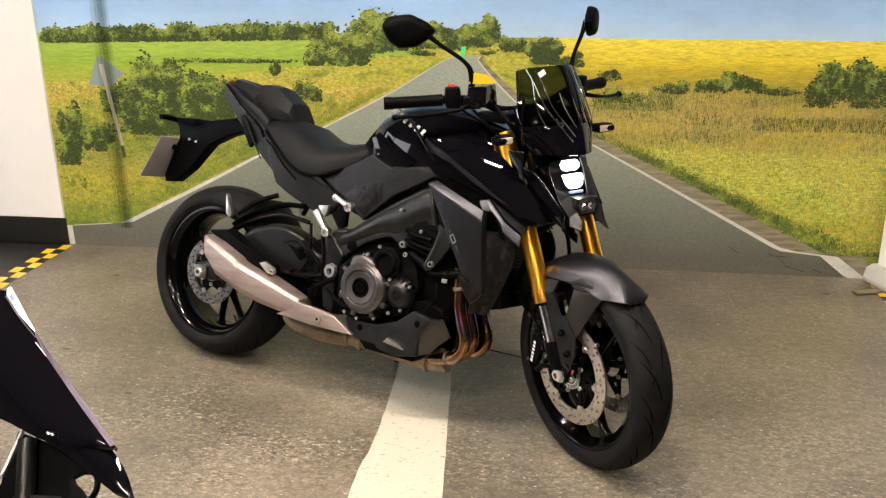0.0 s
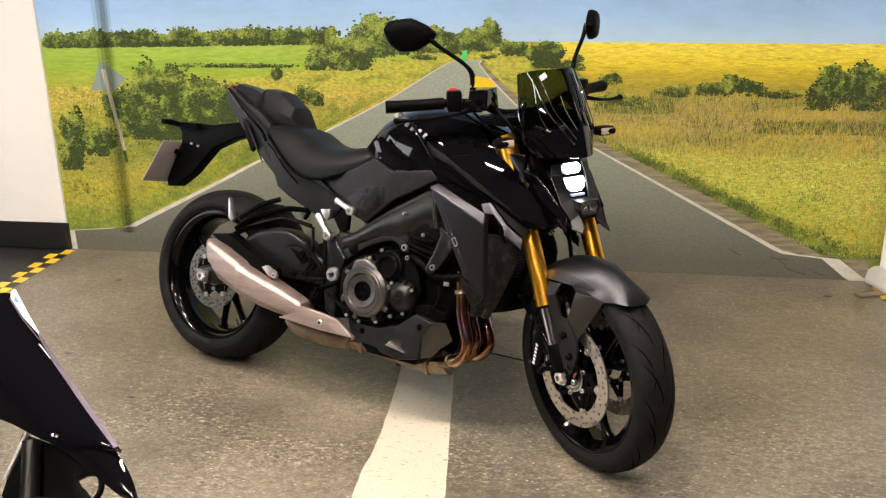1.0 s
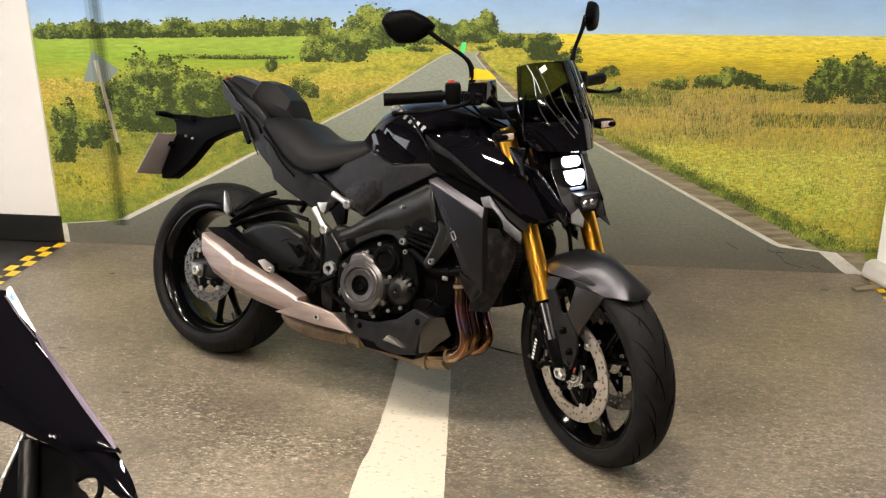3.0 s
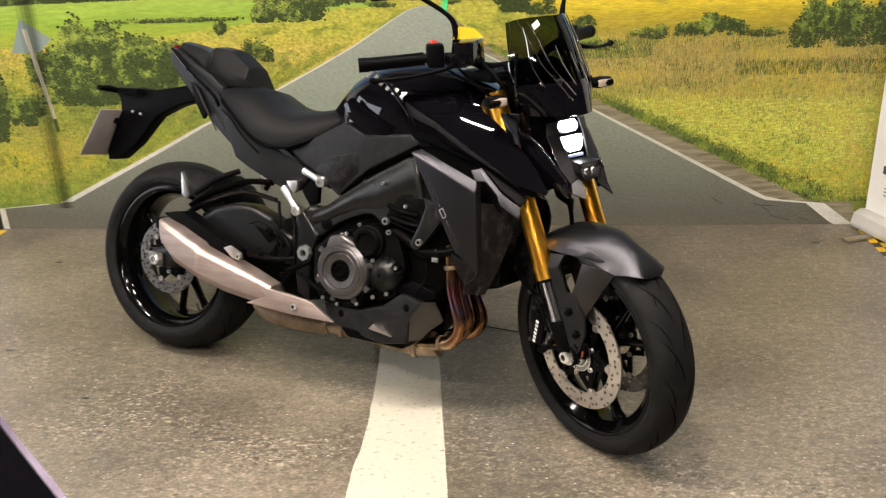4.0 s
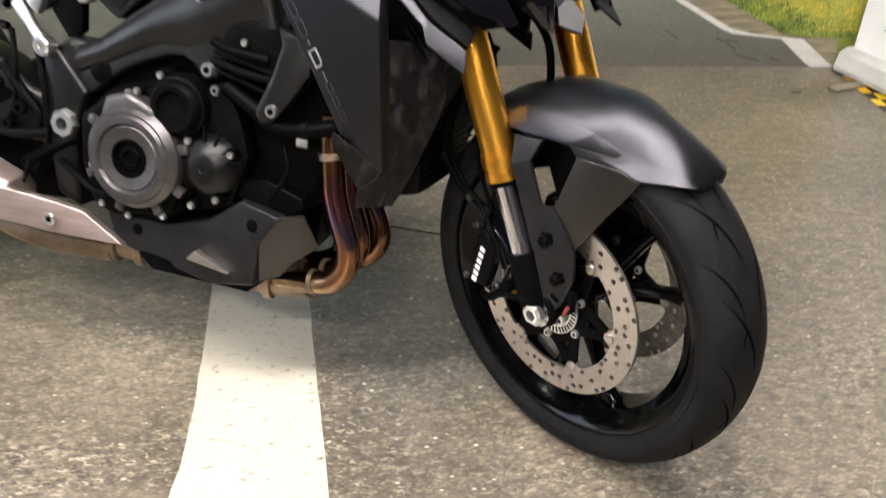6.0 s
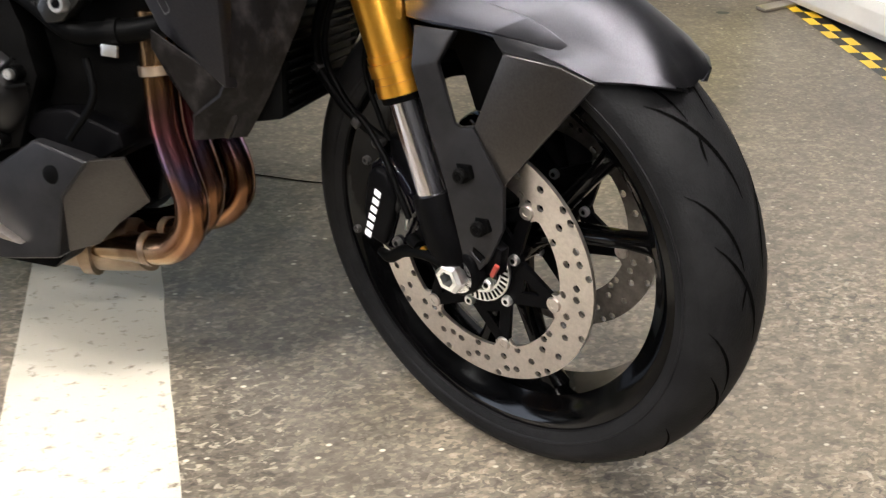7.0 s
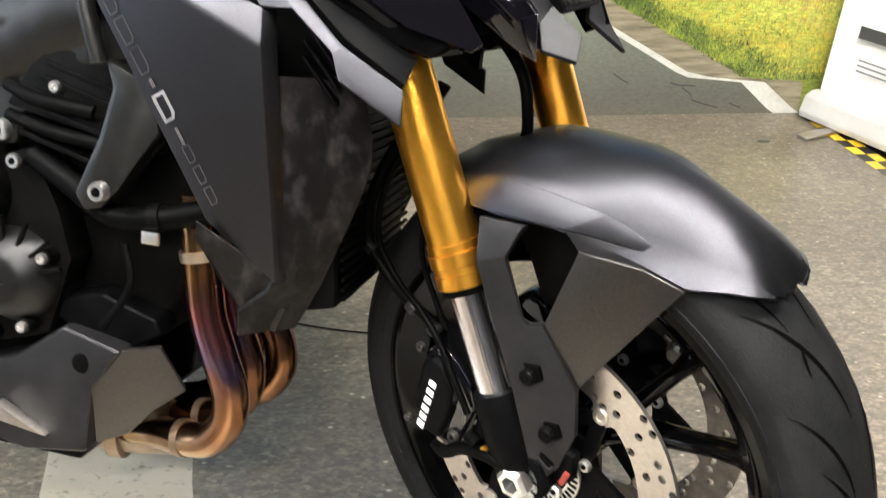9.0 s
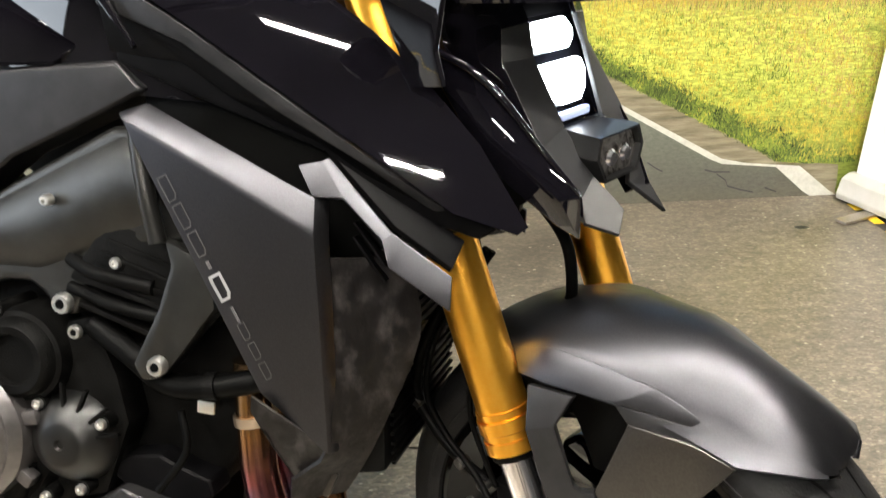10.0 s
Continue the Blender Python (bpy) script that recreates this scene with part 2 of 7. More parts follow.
def sweep(pts, radius, segs=12, steps=6, caps=True, bm=None, flat=1.0):
    """A tube along a curve. radius: a number, or one for each given point."""
    bm = bm or bmesh.new()
    line = smoothline(pts, steps)
    n = len(line)
    rads = radius if isinstance(radius, (list, tuple)) else [radius] * len(pts)
    up, rings = None, []
    for i, p in enumerate(line):
        way = (line[min(i + 1, n - 1)] - line[max(i - 1, 0)]).normalized()
        if up is None:
            up = way.orthogonal().normalized()
        up = (up - way * up.dot(way)).normalized()
        side = way.cross(up)
        f = i / (n - 1) * (len(rads) - 1)
        k = min(int(f), len(rads) - 2) if len(rads) > 1 else 0
        r = rads[k] + (rads[min(k + 1, len(rads) - 1)] - rads[k]) * (f - k)
        rings.append([bm.verts.new(p + r * (math.cos(a) * up * flat + math.sin(a) * side)) for a in (math.tau * s / segs for s in range(segs))])
    for q, w in zip(rings, rings[1:]):
        for s in range(segs):
            bm.faces.new((q[s], q[(s + 1) % segs], w[(s + 1) % segs], w[s]))
    if caps:
        bm.faces.new(rings[0][::-1])
        bm.faces.new(rings[-1])
    return bm


def lathe(prof, cx=0.0, cz=0.0, segs=48, close=False, bm=None, start=0.0, end=math.tau):
    """Turns the outline (radius, y) round the line x = cx, z = cz."""
    bm = bm or bmesh.new()
    full = end - start > 6.28
    rings = []
    for s in range(segs + (0 if full else 1)):
        a = start + (end - start) * s / segs
        rings.append([bm.verts.new((cx + r * math.cos(a), y, cz + r * math.sin(a))) for r, y in prof])
    k = len(prof)
    for s in range(segs):
        q, w = rings[s], rings[(s + 1) % len(rings)]
        for i in range(k if close else k - 1):
            j = (i + 1) % k
            if (q[i].co - w[i].co).length < 1e-7 and (q[j].co - w[j].co).length < 1e-7:
                continue
            bm.faces.new((q[i], q[j], w[j], w[i]))
    bmesh.ops.remove_doubles(bm, verts=bm.verts, dist=1e-6)
    if not full and close:
        bm.faces.new(rings[0]), bm.faces.new(rings[-1][::-1])
    return bm


def loft(rings, caps=True, closed=True, bm=None):
    bm = bm or bmesh.new()
    vs = [[bm.verts.new(p) for p in ring] for ring in rings]
    k = len(rings[0])
    for q, w in zip(vs, vs[1:]):
        for i in range(k if closed else k - 1):
            j = (i + 1) % k
            bm.faces.new((q[i], q[j], w[j], w[i]))
    if caps and closed:
        bm.faces.new(vs[0][::-1])
        bm.faces.new(vs[-1])
    bmesh.ops.recalc_face_normals(bm, faces=bm.faces)
    return bm


def shell(rings, thick=0.004, bm=None):
    """An open surface of rows of points, given thickness."""
    bm = loft(rings, caps=False, closed=False, bm=bm)
    bmesh.ops.solidify(bm, geom=bm.faces[:], thickness=thick)
    return bm


def panel(verts, faces, thick, s=-1, bevel=0.002, bm=None):
    """A faceted plate: corners (x, distance from the middle, z), faces by corner number, thickened inwards, on the side s."""
    bm = bm or bmesh.new()
    vs = [bm.verts.new((x, y * s, z)) for x, y, z in verts]
    made = [bm.faces.new([vs[i] for i in f]) for f in faces]
    bmesh.ops.recalc_face_normals(bm, faces=made)
    if sum(f.normal.y * f.calc_area() for f in made) * s < 0:
        bmesh.ops.reverse_faces(bm, faces=made)
    bmesh.ops.solidify(bm, geom=made, thickness=thick)
    return bevelled(bm, bevel, 2, 12)


def bolt(parent, at, r=0.007, m=None, material=None, depth=0.006):
    """A round cap bolt with a hex socket, its axis across the bike."""
    bm = lathe([(0.0, -depth * 0.5), (r * 0.45, -depth * 0.5), (r * 0.5, -depth), (r * 0.85, -depth), (r, -depth * 0.7), (r, 0.0), (0.0, 0.0)], segs=12)
    for v in bm.verts:
        v.co += Vector(at)
    ob = part("bolt", bm, material or ALLOY, parent, m=m, smooth=30)
    if r >= 0.0062 and parent is not bike:
        # socket as a black hexagon, its shade put into the colour
        bm = lathe([(0.0, -depth * 1.03), (r * 0.44, -depth * 1.03), (r * 0.5, -depth * 0.6)], segs=6)
        for v in bm.verts:
            v.co += Vector(at)
        part("socket", bm, DARK, parent, m=m)
    return ob


def letter_ring(w, h, t):
    """A thin upright outline, lying in the plane y = 0."""
    bm = bmesh.new()
    outer = [(-w, -h), (-w * 0.6, -h * 1.1), (w, -h), (w, h * 0.5), (w * 0.6, h), (-w, h)]
    a = [bm.verts.new((x, 0, z)) for x, z in outer]
    c = [bm.verts.new((x * (1 - t / w), 0, z * (1 - t / h))) for x, z in outer]
    for i in range(6):
        j = (i + 1) % 6
        bm.faces.new((a[i], a[j], c[j], c[i]))
    bmesh.ops.solidify(bm, geom=bm.faces[:], thickness=0.0005)
    return bm


def thing(name, label, category, m=None, group=""):
    ob = new(name)
    ob.empty_display_size = 0.1
    if m is not None:
        ob.matrix_basis = m
    return tagged(ob, label, category, group)

# ---- room ----
WALL_Y = 4.365
LEFT, RIGHT = -2.0, 1.88


def floor_material():
    m = mat("printed_asphalt_floor", (0.2, 0.18, 0.15), 0.5)
    b = m.node_tree.nodes["Principled BSDF"]
    tc = node(m, "ShaderNodeTexCoord")
    big = node(m, "ShaderNodeTexNoise", Scale=1.6, Detail=4.0)
    mid = node(m, "ShaderNodeTexNoise", Scale=38.0, Detail=6.0, Roughness=0.7)
    mp = node(m, "ShaderNodeMapping")
    mp.inputs["Scale"].default_value = (0.6, 1.1, 1)
    fine = node(m, "ShaderNodeTexVoronoi", Scale=95.0)
    grit = node(m, "ShaderNodeTexVoronoi", Scale=210.0)
    link(m, tc.outputs["Object"], big.inputs["Vector"])
    link(m, tc.outputs["Object"], mp.inputs["Vector"])
    for n in (mid, fine, grit):
        link(m, mp.outputs["Vector"], n.inputs["Vector"])
    c1 = node(m, "ShaderNodeValToRGB")
    c1.color_ramp.elements[0].color, c1.color_ramp.elements[1].color = (0.092, 0.078, 0.061, 1), (0.22, 0.188, 0.145, 1)
    c1.color_ramp.elements[0].position, c1.color_ramp.elements[1].position = 0.3, 0.7
    link(m, big.outputs["Fac"], c1.inputs["Fac"])
    c2 = node(m, "ShaderNodeValToRGB")
    c2.color_ramp.elements[0].color, c2.color_ramp.elements[1].color = (0.7, 0.7, 0.7, 1), (1.36, 1.36, 1.36, 1)
    c2.color_ramp.elements[0].position, c2.color_ramp.elements[1].position = 0.34, 0.68
    link(m, mid.outputs["Fac"], c2.inputs["Fac"])
    mul = node(m, "ShaderNodeMix")
    mul.data_type, mul.blend_type = "RGBA", "MULTIPLY"
    mul.inputs["Factor"].default_value = 1.0
    link(m, c1.outputs["Color"], mul.inputs["A"])
    link(m, c2.outputs["Color"], mul.inputs["B"])
    c3 = node(m, "ShaderNodeValToRGB")
    c3.color_ramp.elements[0].color, c3.color_ramp.elements[1].color = (0.72, 0.71, 0.7, 1), (1.5, 1.47, 1.39, 1)
    c3.color_ramp.elements[0].position, c3.color_ramp.elements[1].position = 0.12, 0.95
    c3.color_ramp.elements.new(0.6).color = (0.95, 0.94, 0.92, 1)
    link(m, grit.outputs["Color"], c3.inputs["Fac"])
    mul2 = node(m, "ShaderNodeMix")
    mul2.data_type, mul2.blend_type = "RGBA", "MULTIPLY"
    mul2.inputs["Factor"].default_value = 1.0
    link(m, mul.outputs["Result"], mul2.inputs["A"])
    link(m, c3.outputs["Color"], mul2.inputs["B"])
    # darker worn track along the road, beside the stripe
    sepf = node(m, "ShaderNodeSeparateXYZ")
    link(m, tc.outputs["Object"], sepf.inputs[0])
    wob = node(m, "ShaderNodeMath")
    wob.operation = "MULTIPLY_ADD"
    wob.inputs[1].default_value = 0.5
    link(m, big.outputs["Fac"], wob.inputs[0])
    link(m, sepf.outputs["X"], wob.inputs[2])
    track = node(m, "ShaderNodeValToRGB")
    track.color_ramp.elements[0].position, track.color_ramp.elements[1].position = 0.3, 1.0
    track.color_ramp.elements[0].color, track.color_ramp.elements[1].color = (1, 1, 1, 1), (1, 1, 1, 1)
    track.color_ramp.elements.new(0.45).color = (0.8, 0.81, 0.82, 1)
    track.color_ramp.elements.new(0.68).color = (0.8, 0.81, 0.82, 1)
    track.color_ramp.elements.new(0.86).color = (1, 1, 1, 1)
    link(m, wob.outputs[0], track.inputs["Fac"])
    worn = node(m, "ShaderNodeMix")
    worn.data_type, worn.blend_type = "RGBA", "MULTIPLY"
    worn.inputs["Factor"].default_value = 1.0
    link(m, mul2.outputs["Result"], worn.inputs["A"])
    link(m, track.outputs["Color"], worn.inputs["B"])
    # pale chips of stone
    chips = node(m, "ShaderNodeValToRGB")
    chips.color_ramp.elements[0].color, chips.color_ramp.elements[1].color = (1, 1, 1, 1), (0, 0, 0, 1)
    chips.color_ramp.elements[0].position, chips.color_ramp.elements[1].position = 0.16, 0.3
    link(m, fine.outputs["Distance"], chips.inputs["Fac"])
    pick = node(m, "ShaderNodeValToRGB")
    pick.color_ramp.elements[0].position, pick.color_ramp.elements[1].position = 0.8, 0.86
    link(m, fine.outputs["Color"], pick.inputs["Fac"])
    both = node(m, "ShaderNodeMath")
    both.operation = "MULTIPLY"
    link(m, chips.outputs["Color"], both.inputs[0])
    link(m, pick.outputs["Color"], both.inputs[1])
    mx = node(m, "ShaderNodeMix")
    mx.data_type = "RGBA"
    mx.inputs["B"].default_value = (0.46, 0.42, 0.33, 1)
    link(m, both.outputs[0], mx.inputs["Factor"])
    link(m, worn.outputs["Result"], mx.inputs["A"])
    # pale and dark flecks, close together in the worn patches
    sq = node(m, "ShaderNodeTexNoise", Scale=92.0, Detail=2.5, Roughness=0.55, Distortion=0.7)
    link(m, mp.outputs["Vector"], sq.inputs["Vector"])
    spot = node(m, "ShaderNodeTexNoise", Scale=3.2, Detail=4.0)
    link(m, mp.outputs["Vector"], spot.inputs["Vector"])
    spotr = node(m, "ShaderNodeMapRange")
    spotr.inputs["From Min"].default_value, spotr.inputs["From Max"].default_value = 0.42, 0.64
    spotr.inputs["To Min"].default_value = 0.14
    link(m, spot.outputs["Fac"], spotr.inputs["Value"])
    fade = node(m, "ShaderNodeMapRange")
    fade.inputs["From Min"].default_value, fade.inputs["From Max"].default_value = 2.5, 3.5
    fade.inputs["To Min"].default_value, fade.inputs["To Max"].default_value = 1.0, 0.2
    link(m, sepf.outputs["Y"], fade.inputs["Value"])
    near = node(m, "ShaderNodeMath")
    near.operation = "MULTIPLY"
    link(m, spotr.outputs["Result"], near.inputs[0])
    link(m, fade.outputs["Result"], near.inputs[1])
    last = mx.outputs["Result"]
    for low, high, color, much in ((0.58, 0.65, (0.43, 0.385, 0.3), 0.85), (0.44, 0.37, (0.032, 0.028, 0.025), 0.85)):
        line = node(m, "ShaderNodeMapRange")
        line.inputs["From Min"].default_value, line.inputs["From Max"].default_value = low, high
        link(m, sq.outputs["Fac"], line.inputs["Value"])
        k1 = node(m, "ShaderNodeMath")
        k1.operation = "MULTIPLY"
        link(m, line.outputs["Result"], k1.inputs[0])
        link(m, near.outputs[0], k1.inputs[1])
        k2 = node(m, "ShaderNodeMath")
        k2.operation = "MULTIPLY"
        k2.inputs[1].default_value = much
        link(m, k1.outputs[0], k2.inputs[0])
        lay = node(m, "ShaderNodeMix")
        lay.data_type = "RGBA"
        lay.inputs["B"].default_value = (*color, 1)
        link(m, k2.outputs[0], lay.inputs["Factor"])
        link(m, last, lay.inputs["A"])
        last = lay.outputs["Result"]
    link(m, last, b.inputs["Base Color"])
    mr = node(m, "ShaderNodeMapRange")
    mr.inputs["To Min"].default_value, mr.inputs["To Max"].default_value = 0.26, 0.46
    link(m, mid.outputs["Fac"], mr.inputs["Value"])
    link(m, mr.outputs["Result"], b.inputs["Roughness"])
    bp = node(m, "ShaderNodeBump", Strength=0.12, Distance=0.001)
    link(m, mid.outputs["Fac"], bp.inputs["Height"])
    link(m, bp.outputs["Normal"], b.inputs["Normal"])
    return m


def print_tone(name, low, high, scale, stretch=(1, 1, 1), detail=8, lo=0.32, hi=0.68):
    return vary(mat(name, low, 0.42), low, high, scale, detail=detail, stretch=stretch, lo=lo, hi=hi)


def print_bands(name, stops, wander=0.05, scale=12.0, stretch=(1, 1, 2.5), grain=70.0, depth=0.45, patches=()):
    """Printed ground that changes in uneven bands with height: stops of (height, colour)."""
    m = mat(name, stops[0][1], 0.42)
    b = m.node_tree.nodes["Principled BSDF"]
    tc = node(m, "ShaderNodeTexCoord")
    sep = node(m, "ShaderNodeSeparateXYZ")
    link(m, tc.outputs["Object"], sep.inputs[0])
    mp = node(m, "ShaderNodeMapping")
    mp.inputs["Scale"].default_value = stretch
    link(m, tc.outputs["Object"], mp.inputs["Vector"])
    nz = node(m, "ShaderNodeTexNoise", Scale=scale, Detail=7.0, Roughness=0.7)
    link(m, mp.outputs["Vector"], nz.inputs["Vector"])
    mul = node(m, "ShaderNodeMath")
    mul.operation = "MULTIPLY_ADD"
    mul.inputs[1].default_value, mul.inputs[2].default_value = wander * 4, -wander * 2
    link(m, nz.outputs["Fac"], mul.inputs[0])
    add = node(m, "ShaderNodeMath")
    link(m, sep.outputs["Z"], add.inputs[0])
    link(m, mul.outputs[0], add.inputs[1])
    cr = node(m, "ShaderNodeValToRGB")
    top = stops[-1][0]
    div = node(m, "ShaderNodeMath")
    div.operation = "DIVIDE"
    div.inputs[1].default_value = top
    link(m, add.outputs[0], div.inputs[0])
    link(m, div.outputs[0], cr.inputs["Fac"])
    while len(cr.color_ramp.elements) < len(stops):
        cr.color_ramp.elements.new(0.5)
    for e, (z, c) in zip(cr.color_ramp.elements, stops):
        e.position, e.color = z / top, (*c, 1)
    base = cr.outputs["Color"]
    for color, pscale, low, high in patches:
        pn = node(m, "ShaderNodeTexNoise", Scale=pscale, Detail=6.0, Roughness=0.65, Distortion=0.4)
        link(m, mp.outputs["Vector"], pn.inputs["Vector"])
        pr = node(m, "ShaderNodeMapRange")
        pr.inputs["From Min"].default_value, pr.inputs["From Max"].default_value = low, high
        link(m, pn.outputs["Fac"], pr.inputs["Value"])
        pm = node(m, "ShaderNodeMix")
        pm.data_type = "RGBA"
        pm.inputs["B"].default_value = (*color, 1)
        link(m, pr.outputs["Result"], pm.inputs["Factor"])
        link(m, base, pm.inputs["A"])
        base = pm.outputs["Result"]
    fine = node(m, "ShaderNodeTexNoise", Scale=grain, Detail=8.0, Roughness=0.75)
    link(m, mp.outputs["Vector"], fine.inputs["Vector"])
    f2 = node(m, "ShaderNodeValToRGB")
    f2.color_ramp.elements[0].position, f2.color_ramp.elements[1].position = 0.34, 0.66
    f2.color_ramp.elements[0].color, f2.color_ramp.elements[1].color = (*(1 - depth,) * 3, 1), (*(1 + depth * 0.7,) * 3, 1)
    link(m, fine.outputs["Fac"], f2.inputs["Fac"])
    mx = node(m, "ShaderNodeMix")
    mx.data_type, mx.blend_type = "RGBA", "MULTIPLY"
    mx.inputs["Factor"].default_value = 1.0
    link(m, base, mx.inputs["A"])
    link(m, f2.outputs["Color"], mx.inputs["B"])
    link(m, mx.outputs["Result"], b.inputs["Base Color"])
    return m


ASPHALT = floor_material()
STRIPE = vary(mat("printed_white_stripe", (0.6, 0.55, 0.46), 0.5, spec=0.25), (0.15, 0.125, 0.09), (0.44, 0.41, 0.34), 62, detail=5, bump=0.05, lo=0.27, hi=0.42, rough=(0.45, 0.6), stretch=(0.8, 1.3, 1))
DARKFLOOR = vary(mat("dark_showroom_floor", (0.02, 0.02, 0.02), 0.4), (0.012, 0.012, 0.012), (0.024, 0.023, 0.022), 30)
SKY = print_bands("print_sky", [(0.0, (0.46, 0.65, 0.84)), (1.06, (0.44, 0.63, 0.84)), (1.16, (0.34, 0.54, 0.82)), (1.35, (0.25, 0.45, 0.75)), (2.6, (0.16, 0.32, 0.6))], 0.03, 3.0, (0.5, 1, 1.5), 3.0, 0.12)
FIELDG = print_bands("print_green_field", [(0.0, (0.336, 0.448, 0.0672)), (0.86, (0.381, 0.448, 0.056)), (0.93, (0.291, 0.448, 0.056)), (1.05, (0.403, 0.538, 0.101))], 0.015, 9.0, (0.4, 1, 3), 40.0, 0.25)
FIELDY = print_bands("print_rape_field", [(0.0, (0.4, 0.32, 0.05)), (0.86, (0.42, 0.34, 0.05)), (0.91, (0.55, 0.42, 0.04)), (0.96, (0.76, 0.6, 0.05)), (1.05, (0.86, 0.71, 0.1))], 0.02, 14.0, (0.4, 1, 3), 70.0, 0.35, [((0.36, 0.3, 0.05), 16.0, 0.58, 0.75)])
MEADOW = print_bands("print_meadow", [(0.0, (0.148, 0.201, 0.0318)), (0.12, (0.233, 0.276, 0.053)), (0.2, (0.445, 0.456, 0.0742)), (0.32, (0.53, 0.572, 0.106)), (0.45, (0.615, 0.636, 0.127)), (0.57, (0.594, 0.594, 0.127)), (0.63, (0.424, 0.403, 0.0954)), (0.7, (0.572, 0.445, 0.159)), (0.78, (0.466, 0.371, 0.127)), (0.84, (0.53, 0.435, 0.0954)), (0.9, (0.678, 0.53, 0.0636))], 0.06, 6.0, (0.6, 1, 2.2), 60.0, 0.5, [((0.286, 0.339, 0.0636), 7.0, 0.54, 0.74), ((0.594, 0.445, 0.159), 11.0, 0.58, 0.76), ((0.148, 0.159, 0.053), 30.0, 0.62, 0.82)])
MEADOWL = print_bands("print_left_meadow", [(0.0, (0.122, 0.207, 0.0366)), (0.13, (0.171, 0.268, 0.0366)), (0.2, (0.342, 0.366, 0.061)), (0.32, (0.512, 0.464, 0.061)), (0.42, (0.415, 0.39, 0.0732)), (0.55, (0.293, 0.317, 0.061)), (0.7, (0.488, 0.451, 0.0732)), (0.78, (0.634, 0.488, 0.11)), (0.86, (0.488, 0.464, 0.0732))], 0.06, 7.0, (0.8, 1, 1.6), 60.0, 0.5, [((0.159, 0.232, 0.0366), 8.0, 0.5, 0.68), ((0.488, 0.366, 0.122), 10.0, 0.58, 0.76), ((0.0732, 0.0976, 0.0244), 26.0, 0.6, 0.8)])
ROADP = print_bands("print_road", [(0.0, (0.13, 0.122, 0.094)), (0.06, (0.12, 0.118, 0.098)), (0.2, (0.155, 0.165, 0.133)), (0.5, (0.24, 0.265, 0.21)), (1.0, (0.34, 0.38, 0.33))], 0.03, 5.0, (1, 1, 2.0), 60.0, 0.22)
LINEP = print_tone("print_road_line", (0.5, 0.5, 0.46), (0.66, 0.65, 0.6), 40)
SHOULDER = print_tone("print_shoulder", (0.13, 0.11, 0.07), (0.36, 0.315, 0.22), 16, (0.5, 1, 4.5), 10, 0.3, 0.7)
def leaf_tone(name, dark, light):
    m = mat(name, dark, 0.42)
    g = node(m, "ShaderNodeNewGeometry")
    cr = node(m, "ShaderNodeValToRGB")
    cr.color_ramp.elements[0].color, cr.color_ramp.elements[1].color = (*dark, 1), (*light, 1)
    link(m, g.outputs["Random Per Island"], cr.inputs["Fac"])
    link(m, cr.outputs["Color"], m.node_tree.nodes["Principled BSDF"].inputs["Base Color"])
    return m


LEAFD = leaf_tone("print_leaf_dark", (0.016, 0.03, 0.009), (0.07, 0.1, 0.024))
LEAFM = leaf_tone("print_leaf_mid", (0.075, 0.12, 0.024), (0.2, 0.26, 0.055))
LEAFL = leaf_tone("print_leaf_light", (0.18, 0.25, 0.035), (0.4, 0.44, 0.09))
BLADEY = leaf_tone("print_blade_yellow", (0.4, 0.31, 0.05), (0.72, 0.58, 0.08))
BLADEG = leaf_tone("print_blade_green", (0.13, 0.2, 0.025), (0.36, 0.42, 0.06))
BLADEB = leaf_tone("print_blade_brown", (0.3, 0.2, 0.06), (0.62, 0.46, 0.16))
SIGNP = mat("print_sign_back", (0.24, 0.3, 0.29), 0.42)
POSTP = mat("print_sign_post", (0.55, 0.5, 0.42), 0.42)
def seam():
    """Thin see-through dark layer: the shade of the fold along the joint of the print."""
    m = mat("print_seam_shade", (0.03, 0.045, 0.012), 0.5)
    out, b = m.node_tree.nodes["Material Output"], m.node_tree.nodes["Principled BSDF"]
    tr, mx = node(m, "ShaderNodeBsdfTransparent"), node(m, "ShaderNodeMixShader")
    mx.inputs[0].default_value = 0.16
    link(m, tr.outputs[0], mx.inputs[1])
    link(m, b.outputs[0], mx.inputs[2])
    link(m, mx.outputs[0], out.inputs[0])
    return m


SEAMP = seam()


def along(z, pts):
    """x on a line of (x, z) points, from the top down, at the height z."""
    for (xa, za), (xb, zb) in zip(pts, pts[1:]):
        if za >= z >= zb:
            return xa + (xb - xa) * (za - z) / (za - zb)
    return pts[-1][0] if z < pts[-1][1] else pts[0][0]


